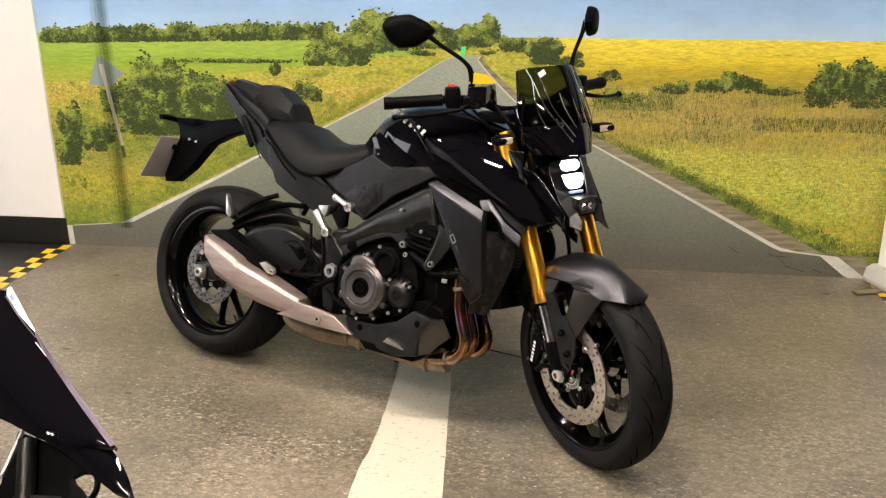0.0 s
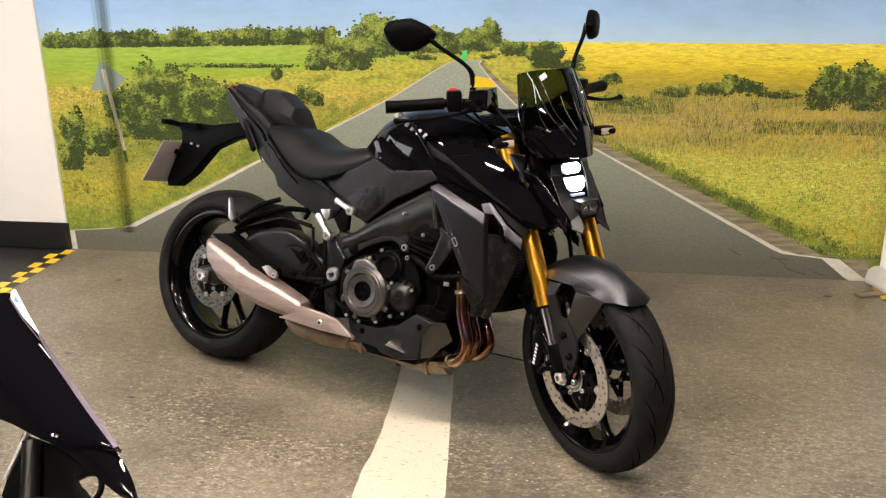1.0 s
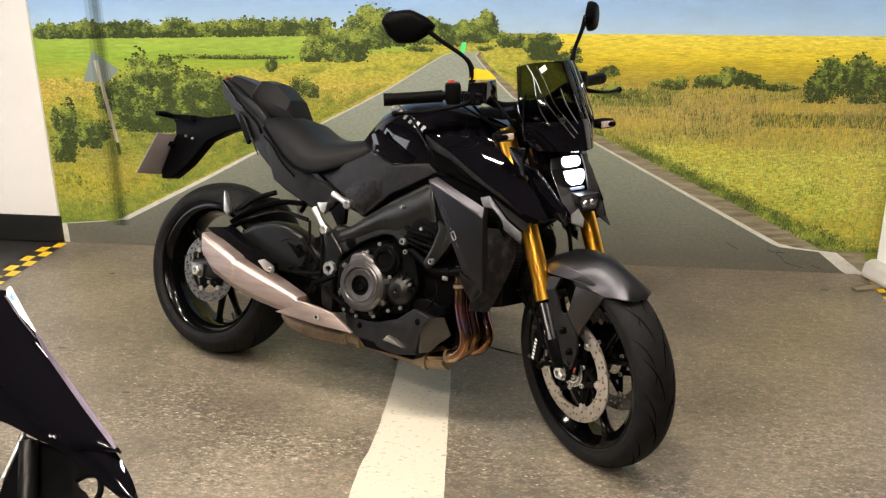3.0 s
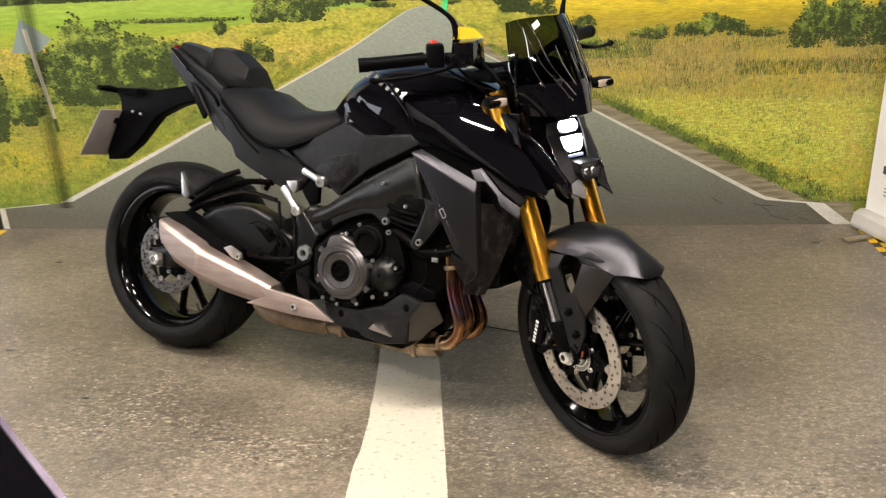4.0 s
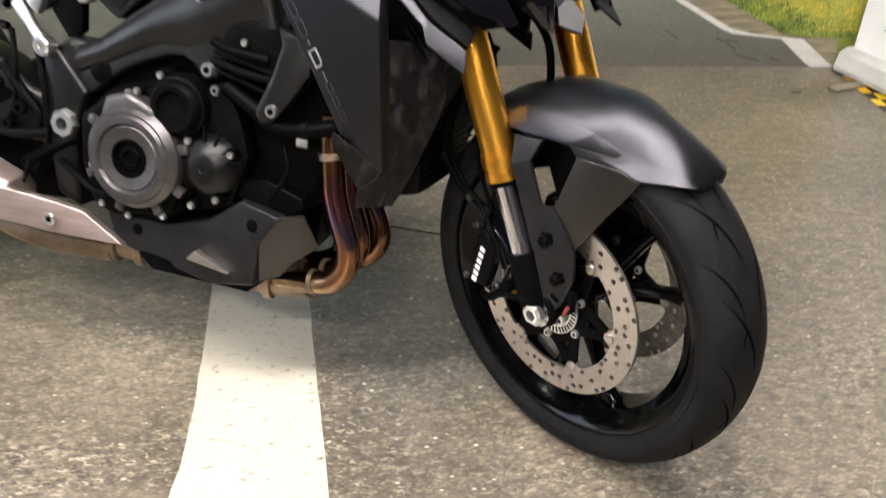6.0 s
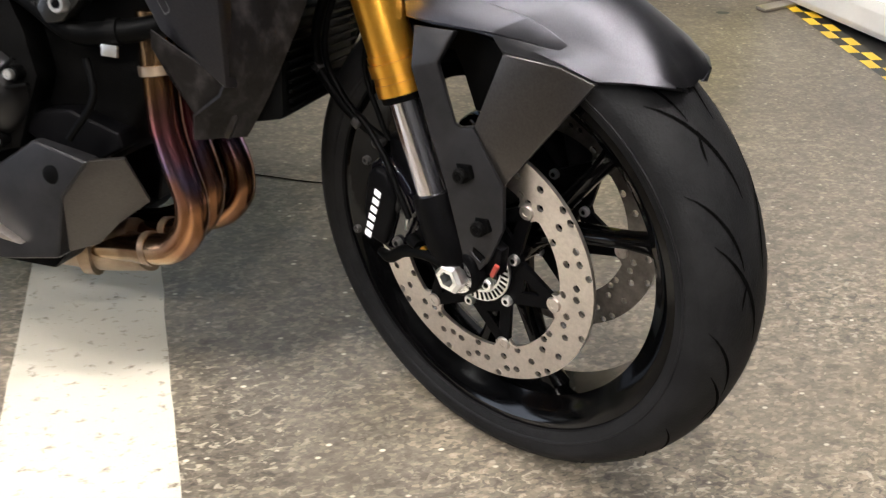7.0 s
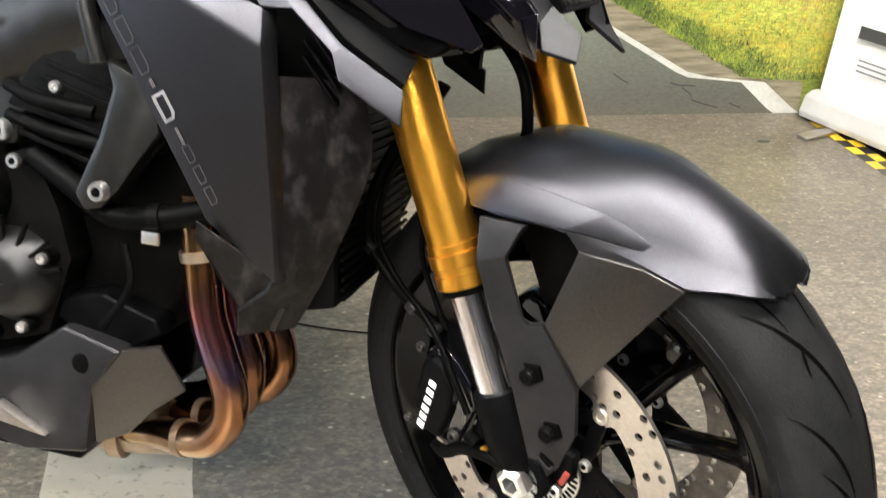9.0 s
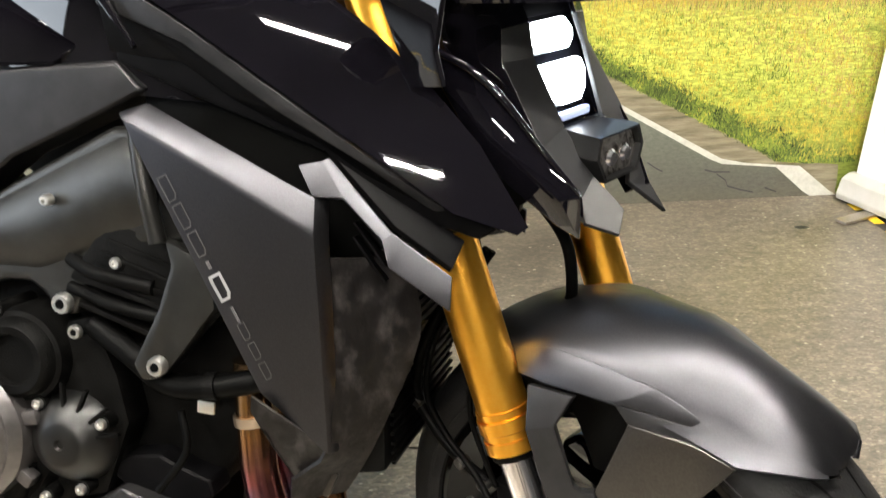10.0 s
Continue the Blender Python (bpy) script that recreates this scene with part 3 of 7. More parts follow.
def build_room():
    # floor: the printed sheet, and the dark floor round it
    bm = bmesh.new()
    bmesh.ops.create_grid(bm, x_segments=1, y_segments=1, size=0.5, matrix=pose((LEFT + RIGHT) / 2, 1.68, 0) @ Matrix.Diagonal((RIGHT - LEFT, 2 * (WALL_Y - 1.68), 1, 1)))
    bmesh.ops.solidify(bm, geom=bm.faces[:], thickness=0.003)
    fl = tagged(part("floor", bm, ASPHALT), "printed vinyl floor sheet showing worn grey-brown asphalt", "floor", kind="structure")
    # centre stripe, worn along its edges
    bm = bmesh.new()
    rows = []
    for i in range(90):
        y = -0.6 + 3.95 * i / 89
        a = np.interp(y, (-0.6, 2.0, 2.44, 2.56, 2.65, 2.76, 2.89, 3.0, 3.13, 3.4), (0.06, -0.04, -0.062, -0.064, -0.057, -0.051, -0.058, -0.061, -0.067, -0.087))
        a += 0.003 * noise.noise((y * 7, 1, 0)) + 0.003 * noise.noise((y * 31, 2, 0))
        b = 0.133 - 0.1 * (y - 3.1) + 0.003 * noise.noise((y * 9, 5, 0)) + 0.002 * noise.noise((y * 37, 6, 0))
        rows.append([(a, y, 0.0012), (b, y, 0.0012)])
    part("white_stripe", loft(rows, False, False), STRIPE, fl, "worn cream road stripe printed on the floor")
    # marks, crease
    bm = sweep([(0.2, 3.42, 0.001), (0.31, 3.375, 0.001), (0.43, 3.335, 0.001), (0.62, 3.31, 0.001)], 0.003, 6, 4, flat=0.3)
    part("crease", bm, GROOVE, fl, "dark crease in the floor sheet")
    for x, y, s in ((-1.537, 3.962, 0.02), (-1.35, 3.2, 0.016), (1.63, 4.15, 0.022), (-0.95, 2.9, 0.014)):
        bm = bmesh.new()
        bm.faces.new([bm.verts.new((x + s * (1 + 0.4 * noise.noise((a, x, y))) * math.cos(a), y + 0.5 * s * math.sin(a), 0.0012)) for a in (math.tau * k / 9 for k in range(9))])
        part("stain", bm, SKIRT, fl)
    bm = bmesh.new()
    bmesh.ops.create_grid(bm, x_segments=1, y_segments=1, size=0.5, matrix=pose(0, 0, -0.006) @ Matrix.Diagonal((12, 10.4, 1, 1)))
    tagged(part("floor_surround", bm, DARKFLOOR), "dark smooth showroom floor round the printed sheet", "floor", kind="structure")
    # walls that close the place
    for name, size, at, mm in (("wall_back", (4.03, 0.12, 3.2), (-0.045, WALL_Y + 0.065, 1.6), PANELWHITE), ("wall_east", (0.1, 10, 3.2), (5.0, 0, 1.6), ROOMWALL),
                               ("wall_south", (10, 0.1, 3.2), (0, -4.8, 1.6), ROOMWALL),
                               ("wall_north_east", (3.0, 0.12, 3.2), (3.475, WALL_Y + 0.065, 1.6), PANELWHITE)):
        tagged(part(name, box(size, at, 0), mm), "plain painted showroom wall", "wall", kind="structure")
    # west wall with a wide shop window towards the mural
    y0, y1, z0, z1 = 1.6, 4.1, 0.5, 2.5
    bm = bmesh.new()
    for a, c in (((-5.0, y0), (0.0, 3.2)), ((y1, 5.0), (0.0, 3.2)), ((y0, y1), (0.0, z0)), ((y0, y1), (z1, 3.2))):
        box((0.1, a[1] - a[0], c[1] - c[0]), (-5.0, (a[0] + a[1]) / 2, (c[0] + c[1]) / 2), 0, bm=bm)
    tagged(part("wall_west", bm, ROOMWALL), "plain painted showroom wall with a window", "wall", kind="structure")
    win = tagged(new("window_1"), "wide shop window with a dark frame", "window", kind="structure")
    for y in (y0 + 0.03, (y0 + y1) / 2, y1 - 0.03):
        part("window_frame", box((0.08, 0.06, z1 - z0), (-5.0, y, (z0 + z1) / 2), 0.004), SKIRT, win)
    bm = bmesh.new()
    bm.faces.new([bm.verts.new(p) for p in ((-6.0, -1.0, -0.5), (-6.0, 6.5, -0.5), (-6.0, 6.5, 4.0), (-6.0, -1.0, 4.0))])
    tagged(part("backdrop", bm, DAYLIGHT), "bright overcast daylight outside the window", "daylight", kind="structure")
    wl = tagged(part("wall_north_west", box((2.95, 0.12, 3.06), (-3.475, WALL_Y + 0.045, 1.67), 0.004), PANELWHITE), "white painted wall beside the mural", "wall", kind="structure")
    tagged(part("baseboard", box((2.96, 0.11, 0.135), (-3.475, WALL_Y + 0.045, 0.0675), 0.003), SKIRT), "black gloss skirting below the white wall", "skirting", kind="structure")
    tagged(part("ceiling", box((10.2, 9.6, 0.1), (0, -0.2, 3.25), 0), CEILING), "plain pale showroom ceiling", "ceiling", kind="structure")


MURAL_R = 1.96
LEFTLINE = [(0.13, 0.985), (0.052, 0.977), (-0.037, 0.964), (-0.127, 0.913), (-0.29, 0.811), (-0.456, 0.723), (-0.64, 0.63), (-0.98, 0.48), (-1.19, 0.37), (-1.43, 0.25), (-1.69, 0.12), (-1.88, 0.112), (-2.0, 0.1), (-2.001, 0.0)]
RIGHTLINE = [(0.17, 0.985), (0.104, 0.972), (0.089, 0.951), (0.126, 0.906), (0.189, 0.839), (0.258, 0.772), (0.64, 0.57), (1.0, 0.38), (1.49, 0.12), (1.58, 0.112), (1.72, 0.1), (1.84, 0.01), (1.86, 0.0)]


def build_mural():
    """The road through fields, printed flat on the back wall: one sheet, cut into its areas, with the foliage laid on it."""
    y = WALL_Y
    mats = [SKY, FIELDG, FIELDY, MEADOW, MEADOWL, ROADP, LINEP, SHOULDER, LEAFD, LEAFM, LEAFL, BLADEY, BLADEG, SIGNP, POSTP, SEAMP, BLADEB, INK]
    mural = thing("mural", "printed wall mural of a country road through yellow and green fields", "mural")
    sheet = [bmesh.new()]

    def face(pts, mi, dy=0.0):
        bm = sheet[0]
        f = bm.faces.new([bm.verts.new((x, y - dy, z)) for x, z in pts])
        f.material_index = mi

    def done(name, label=""):
        """Closes what was drawn so far as one printed area."""
        part(name, sheet[0], mats, mural, label, smooth=180)
        sheet[0] = bmesh.new()
    # sky and far fields
    face([(LEFT, 1.05), (MURAL_R, 1.05), (MURAL_R, 2.6), (LEFT, 2.6)], 0)
    done("printed_sky", "pale blue printed sky")
    levels = [1.05, 1.02, 0.985] + [0.985 - 0.985 * i / 60 for i in range(1, 61)]
    for za, zb in zip(levels, levels[1:]):
        def cut(z):
            lw = 0.004 + 0.032 * (1.0 - z) ** 1.3
            if z >= 0.985:
                return None
            l, r = along(z, LEFTLINE), along(z, RIGHTLINE)
            g = r + (0.012 + 0.17 * (0.985 - z)) * (1.0 if z > 0.13 else max(0.0, z / 0.13))
            slope = 2.0 if z < 0.125 else 1.0
            # where the far fields give way to the rough grass beside the road
            fl = min(l - lw, np.interp(z, (0.82, 0.86, 0.92, 0.95, 0.985), (LEFT, -1.15, -0.69, -0.45, -0.2)))
            fr = max(g, np.interp(z, (0.8, 0.829, 0.9, 0.97, 1.0), (MURAL_R, 0.602, 0.548, 0.464, 0.42)))
            return [LEFT, max(LEFT, fl), max(LEFT, l - lw * 0.5), max(LEFT, l + lw), r - lw * 1.2 * slope, r, min(MURAL_R, g), min(MURAL_R, fr), MURAL_R]
        a, b = cut(za - 1e-6), cut(zb)
        if za > 0.98:
            face([(LEFT, za), (-0.2, za), (-0.2, zb), (LEFT, zb)], 1)
            face([(-0.2, za), (0.43, za), (0.43, zb), (-0.2, zb)], 4)
            face([(0.43, za), (MURAL_R, za), (MURAL_R, zb), (0.43, zb)], 2)
            continue
        for k, mi in enumerate((1, 4, 6, 5, 6, 7, 4 if zb > 0.8 else 3, 2)):
            if a[k + 1] - a[k] > 1e-5 or b[k + 1] - b[k] > 1e-5:
                face([(a[k], za), (a[k + 1], za), (b[k + 1], zb), (b[k], zb)], mi)
    done("printed_ground", "printed road between fields")
    rnd = random.Random(4)

    def leaf(x, z, s, mi, dy, tall=1.0):
        n = 5
        t = rnd.random() * 6.28
        face([(x + s * (0.6 + 0.6 * rnd.random()) * math.cos(t + 6.283 * k / n), z + tall * s * (0.6 + 0.6 * rnd.random()) * math.sin(t + 6.283 * k / n)) for k in range(n)], mi, dy)

    def bush(x, z, w, h, count, size, lit=-0.2):
        """A crown of several lobes of small leaves, darker below and within, ragged and open at the rim."""
        lobes = [(rnd.gauss(0, 0.42), rnd.random() * 0.75, 0.26 + 0.34 * rnd.random()) for k in range(7 + int(w * 34))]
        count = int(count * 15)
        for i in range(count):
            lx, lz, lr = lobes[int(rnd.random() * len(lobes))]
            a, r = rnd.random() * 6.283, rnd.random() ** 0.6 * (1.0 if rnd.random() < 0.86 else 1.05 + 0.4 * rnd.random())
            u, v = lx + lr * r * math.cos(a) * 0.8, lz + lr * r * math.sin(a) * 0.66
            if v < -0.08:
                continue
            px, pz = x + u * w / 2, z + v * h * 0.82
            tone = 0.8 * math.sin(a) * r + 0.8 * (lz - 0.4) + rnd.gauss(0, 0.22) - 0.3 * u + 1.5 * noise.noise((px * 15, pz * 19, 1)) + 1.0 * noise.noise((px * 44, pz * 48, 4)) + lit
            back = i < count * 0.25
            mi = 8 if tone < 0.15 or back else 9 if tone < 0.85 else 10
            if LEFT + 0.01 < px < MURAL_R - 0.01:
                leaf(px, pz, size * (0.7 if back else 0.26 + 0.34 * rnd.random()), mi, 0.001 + 0.0016 * i / count, 0.75)
        if w > 0.06:
            done("printed_bush")

    def blades(x0, x1, z0, z1, count, tall, tones, edge=None):
        for i in range(count):
            x, z = x0 + (x1 - x0) * rnd.random(), z0 + (z1 - z0) * rnd.random()
            if edge and not edge(x, z):
                continue
            h = tall * (0.5 + rnd.random())
            lean = rnd.gauss(0, 0.35) * h
            w = 0.0009 + 0.03 * h
            face([(x - w, z), (x + w, z), (x + lean, min(z + h, 1.04))], tones[int(min(0.999, max(0.0, 0.5 + 0.9 * noise.noise((x * 6, z * 13, 2)) + rnd.gauss(0, 0.16))) * len(tones))], 0.0005 + 0.0005 * i / count)

    def right_of(x, z):
        return z < 0.98 and x > along(z, RIGHTLINE) + (0.02 + 0.17 * (0.985 - z)) * (1.0 if z > 0.13 else max(0.0, z / 0.13)) and x < MURAL_R - 0.02 and z > 0.11

    def left_of(x, z):
        return x < along(z, LEFTLINE) - 0.03 and x > LEFT + 0.02 and z > 0.12
    # row of trees along the horizon
    for i in range(200):
        x = LEFT + 0.03 + 1.4 * i / 199
        bush(x, 1.012 + 0.028 * i / 199, 0.05, 0.075 + 0.03 * noise.noise((x * 9, 0, 0)) + 0.015 * rnd.random(), 9, 0.011, 0.05)
    done("printed_hedge", "dark green row of trees on the horizon")
    # far trees, then the bushes on either side of the road: place, size, leaves and leaf size
    far_trees = ((-1.03, 0.925, 0.62, 0.022, 120, 0.008), (-0.6, 0.93, 0.2, 0.18, 400, 0.011), (-0.5, 0.93, 0.22, 0.18, 420, 0.011), (-0.37, 0.99, 0.22, 0.2, 380, 0.011), (-0.25, 1.0, 0.2, 0.15, 260, 0.01), (-0.12, 1.01, 0.2, 0.13, 240, 0.01), (-0.02, 1.0, 0.14, 0.1, 160, 0.01), (0.08, 1.0, 0.16, 0.13, 240, 0.009), (0.14, 1.02, 0.1, 0.15, 200, 0.009), (0.22, 0.995, 0.14, 0.09, 180, 0.009), (-0.17, 0.97, 0.14, 0.03, 60, 0.006), (0.13, 0.975, 0.08, 0.025, 40, 0.005))
    left_bushes = ((-1.5, 0.6, 0.3, 0.38, 800, 0.014), (-1.3, 0.62, 0.42, 0.36, 1200, 0.014), (-1.13, 0.66, 0.3, 0.26, 700, 0.013), (-1.46, 0.6, 0.4, 0.2, 500, 0.012), (-1.36, 0.82, 0.16, 0.16, 220, 0.01), (-1.6, 0.7, 0.12, 0.16, 120, 0.011), (-1.89, 0.44, 0.18, 0.36, 260, 0.012), (-1.78, 0.5, 0.16, 0.16, 140, 0.012), (-0.845, 0.872, 0.05, 0.075, 60, 0.007), (-0.68, 0.76, 0.15, 0.12, 80, 0.007))
    right_bushes = ((1.6, 0.785, 0.18, 0.23, 320, 0.01), (1.73, 0.785, 0.22, 0.23, 400, 0.01), (1.85, 0.79, 0.12, 0.2, 200, 0.01), (1.08, 0.83, 0.14, 0.07, 120, 0.007), (1.18, 0.83, 0.14, 0.11, 180, 0.008), (1.28, 0.83, 0.12, 0.07, 110, 0.007), (1.4, 0.82, 0.16, 0.04, 80, 0.006), (0.72, 0.78, 0.2, 0.08, 180, 0.007), (0.95, 0.82, 0.14, 0.055, 100, 0.007), (0.5, 0.93, 0.14, 0.09, 80, 0.006), (0.66, 0.87, 0.1, 0.06, 60, 0.006))
    for x, z, w, h, n, s in far_trees:
        bush(x, z, w, h, n, s, 0.3)
    for x, z, w, h, n, s in left_bushes + right_bushes:
        bush(x, z, w, h, n, s)
    bush(0.385, 0.945, 0.17, 0.12, 420, 0.009, -0.6)
    blades(0.2, MURAL_R, 0.11, 0.84, 12000, 0.014, (9, 12, 10, 11, 11, 10), right_of)
    blades(LEFT, 0.0, 0.12, 0.8, 11000, 0.014, (9, 12, 10, 11, 12, 9), left_of)
    done("printed_grass")
    def tuft(x, z, size, tones):
        """A fan of a few blades from one root."""
        mi = tones[int(rnd.random() * len(tones))]
        for q in range(6):
            a = rnd.gauss(0, 0.5)
            h = size * (0.6 + 0.6 * rnd.random())
            px = x + rnd.gauss(0, 0.35) * size
            face([(px - 0.06 * size, z), (px + 0.06 * size, z), (px + h * math.sin(a), min(z + h * math.cos(a), 1.0))], mi if rnd.random() < 0.7 else tones[0], 0.0012 + 0.0005 * rnd.random())
    for i in range(10500):
        x, z = LEFT + (MURAL_R - LEFT) * rnd.random(), 0.12 + 0.74 * rnd.random()
        wet = noise.noise((x * 3.1, z * 7.0, 7)) + 0.4 * noise.noise((x * 11, z * 17, 9)) + rnd.gauss(0, 0.1)
        size = 0.012 + 0.022 * (0.9 - z) * rnd.random()
        if right_of(x, z):
            away = x - along(z, RIGHTLINE) - 0.17 * (0.985 - z) + 0.06 * wet
            if 0.63 < z < 0.69 and x > 1.35 + 0.2 * wet:
                tones = (9, 16, 8)
            elif z > 0.6:
                tones = (16, 16, 11) if wet > -0.25 else (9, 12, 10)
            elif away < 0.03 + 0.16 * (0.75 - z):
                tones = (12, 9, 10)
            elif away < 0.5:
                tones = (11, 11, 10) if wet > -0.2 else (12, 10, 11)
            else:
                tones = (16, 11, 11) if wet > -0.1 else (10, 11, 16)
            tuft(x, z, size, tones)
        elif left_of(x, z):
            tuft(x, z, size, (12, 10, 9) if z < 0.2 + 0.05 * wet else (16, 11, 10) if wet > 0.2 else (9, 12, 8) if wet < -0.2 else (11, 10, 12))
    # tall thin stalks in the dry middle of the meadow, with dark drifts between them
    for i in range(9000):
        x, z = 0.45 + 1.5 * rnd.random(), 0.56 + 0.27 * rnd.random()
        if not right_of(x, z):
            continue
        wet = noise.noise((x * 2.3, z * 16.0, 21)) + 0.5 * noise.noise((x * 8, z * 30, 22)) + rnd.gauss(0, 0.15)
        if wet < -0.3 and rnd.random() < 0.75:
            tones = (8, 9, 16)
        elif wet < 0.1:
            tones = (16, 16, 9)
        else:
            tones = (11, 16, 11)
        h = 0.014 + 0.024 * rnd.random()
        w = 0.0011
        lean = rnd.gauss(0, 0.22) * h
        face([(x - w, z), (x + w, z), (x + lean, z + h)], tones[int(rnd.random() * 3)], 0.0016 + 0.0004 * rnd.random())
    for i in range(1500):
        x = 1.3 + 0.65 * rnd.random()
        z = 0.66 + 0.05 * rnd.random() + 0.015 * noise.noise((x * 5, 0, 3))
        if right_of(x, z):
            tuft(x, z, 0.012 + 0.016 * rnd.random(), (8, 9, 8) if rnd.random() < 0.6 else (9, 16, 12))
    for i in range(420):
        x, z = 0.62 + 0.3 * rnd.random(), 0.74 + 0.05 * rnd.random()
        if right_of(x, z):
            tuft(x, z, 0.03 + 0.02 * rnd.random(), (9, 12, 8))
    done("printed_tuft_field")
    # leafy fringe beside the shoulder and along the verge
    for i in range(7000):
        z = 0.11 + 0.7 * rnd.random() ** 1.6
        x = along(z, RIGHTLINE) + (0.02 + 0.17 * (0.985 - z)) * min(1.0, z / 0.13) + abs(rnd.gauss(0, 0.012 + 0.085 * (0.85 - z)))
        if x < MURAL_R - 0.03:
            wet = noise.noise((x * 14, z * 20, 3)) + rnd.gauss(0, 0.35)
            tuft(x, z - 0.004, 0.008 + 0.02 * (0.95 - z) * rnd.random(), (8, 9, 8) if wet < -0.15 else (9, 8, 9) if wet < 0.2 else (12, 9, 12) if wet < 0.6 else (10, 11, 12))
        if i % 2 == 0:
            z = 0.12 + 0.7 * rnd.random() ** 1.4
            x = along(z, LEFTLINE) - 0.03 - abs(rnd.gauss(0, 0.03 + 0.1 * (0.9 - z)))
            if left_of(x, z):
                wet = noise.noise((x * 14, z * 20, 5)) + rnd.gauss(0, 0.35)
                tuft(x, z, 0.006 + 0.02 * (0.95 - z) * rnd.random(), (9, 12, 9) if wet < -0.1 else (12, 10, 12) if wet < 0.4 else (10, 12, 11))
    done("printed_verge")
    # back of a road sign on its post
    face([(-1.712, 0.955), (-1.775, 0.81), (-1.65, 0.812), (-1.59, 0.868)], 13, 0.003)
    face([(-1.712, 0.91), (-1.69, 0.91), (-1.634, 0.52), (-1.65, 0.52)], 14, 0.0035)
    face([(-1.652, 0.52), (-1.636, 0.52), (-1.63, 0.46), (-1.645, 0.46)], 8, 0.0035)
    done("printed_road_sign", "back of a printed road sign on a pale post")
    # joint between two lengths of the print, the soft shade of its fold painted in three strips
    for wd in (0.055, 0.034, 0.016):
        face([(-1.668 - wd, 0.1), (-1.668 + wd * 0.6, 0.1), (-1.66 + wd * 0.6, 2.6), (-1.66 - wd, 2.6)], 15, 0.0034 + 0.0004 * (0.055 / wd))
    done("print_seam_shade")
    # cracks in the printed road
    for pts in (((1.46, 0.085), (1.49, 0.065), (1.5, 0.045), (1.55, 0.03), (1.585, 0.022)), ((1.42, 0.1), (1.45, 0.092), (1.5, 0.09)), ((1.24, 0.13), (1.27, 0.11), (1.29, 0.1)), ((1.62, 0.035), (1.66, 0.02))):
        for (xa, za), (xb, zb) in zip(pts, pts[1:]):
            face([(xa, za - 0.0025), (xb, zb - 0.0025), (xb, zb + 0.0015), (xa, za + 0.002)], 17, 0.003)
        done("printed_crack")


def build_tape():
    """Black and yellow hazard tape along both edges of the sheet."""
    for name, x0, y0, x1, y1, n, w in (("hazard_tape", -2.015, 4.34, -2.04, -1.5, 88, 0.098), ("hazard_tape", 1.885, 4.34, 1.905, -1.5, 120, 0.07)):
        ob = thing(name, "black and yellow chequered hazard tape stuck to the floor", "floor tape")
        step = (y1 - y0) / n
        kinds = []
        for mm, nm in ((TAPEB, "black_square"), (TAPEY, "yellow_square")):
            bm = bmesh.new()
            bm.faces.new([bm.verts.new((px * (w / 2 - 0.001), py * step, 0.0)) for px, py in ((0, 0), (1, 0), (1, 1), (0, 1))])
            kinds.append((part(nm, bm, mm, ob), nm))
        used = set()
        for i in range(n):
            for k in range(2):
                q, nm = kinds[(i + k) % 2]
                sq = q if nm not in used else new(nm, q.data)
                used.add(nm)
                sq.parent = ob
                sq.matrix_basis = pose(x0 + (x1 - x0) * i / n - w / 2 + k * w / 2, y0 + step * i, 0.0014)


def build_banner():
    """Roll-up banner: fabric drawn out of a flat cassette on two swivel feet."""
    ob = thing("banner_stand", "white roll-up advertising banner on a pale grey cassette", "banner", pose(1.87, 4.33, 0, 0, 0, -70))
    w = 0.85
    rows = []
    for i in range(12):
        z = 0.085 + 1.95 * i / 11
        rows.append([(0.012 + (w - 0.024) * k / 10, 0.01 * (1 - z / 2.0) + 0.002 * math.sin(k * 0.9), z) for k in range(11)])
    part("fabric", shell(rows, 0.0012), BANNERWHITE, ob, "white banner fabric")
    prof = [(-0.045, 0.012), (0.045, 0.012), (0.05, 0.03), (0.04, 0.075), (0.012, 0.088), (-0.012, 0.088), (-0.04, 0.075), (-0.05, 0.03)]
    part("cassette", bevelled(loft([[(0, a, b) for a, b in prof], [(w, a, b) for a, b in prof]]), 0.003), vary(mat("pale_grey_cassette", (0.5, 0.49, 0.47), 0.4), (0.48, 0.47, 0.45), (0.56, 0.55, 0.53), 10), ob, "pale grey aluminium cassette")
    for x in (0.12, w - 0.12):
        part("foot", box((0.036, 0.25, 0.01), (x, -0.045, 0.0065), 0.003), STEEL, ob, "flat grey swivel foot")
    part("top_rail", box((w, 0.02, 0.03), (w / 2, 0, 2.04), 0.004), ALLOY, ob)
    # word mark and small print as plain bars
    part("word_mark", box((0.33, 0.002, 0.034), (0.265, -0.012, 0.29), 0), INK, ob, "dark bar of a word mark")
    for i, (l, z) in enumerate(((0.2, 0.215), (0.16, 0.2), (0.18, 0.185))):
        part("small_print", box((l, 0.002, 0.005), (0.12 + l / 2, -0.011, z), 0), LETTER, ob)


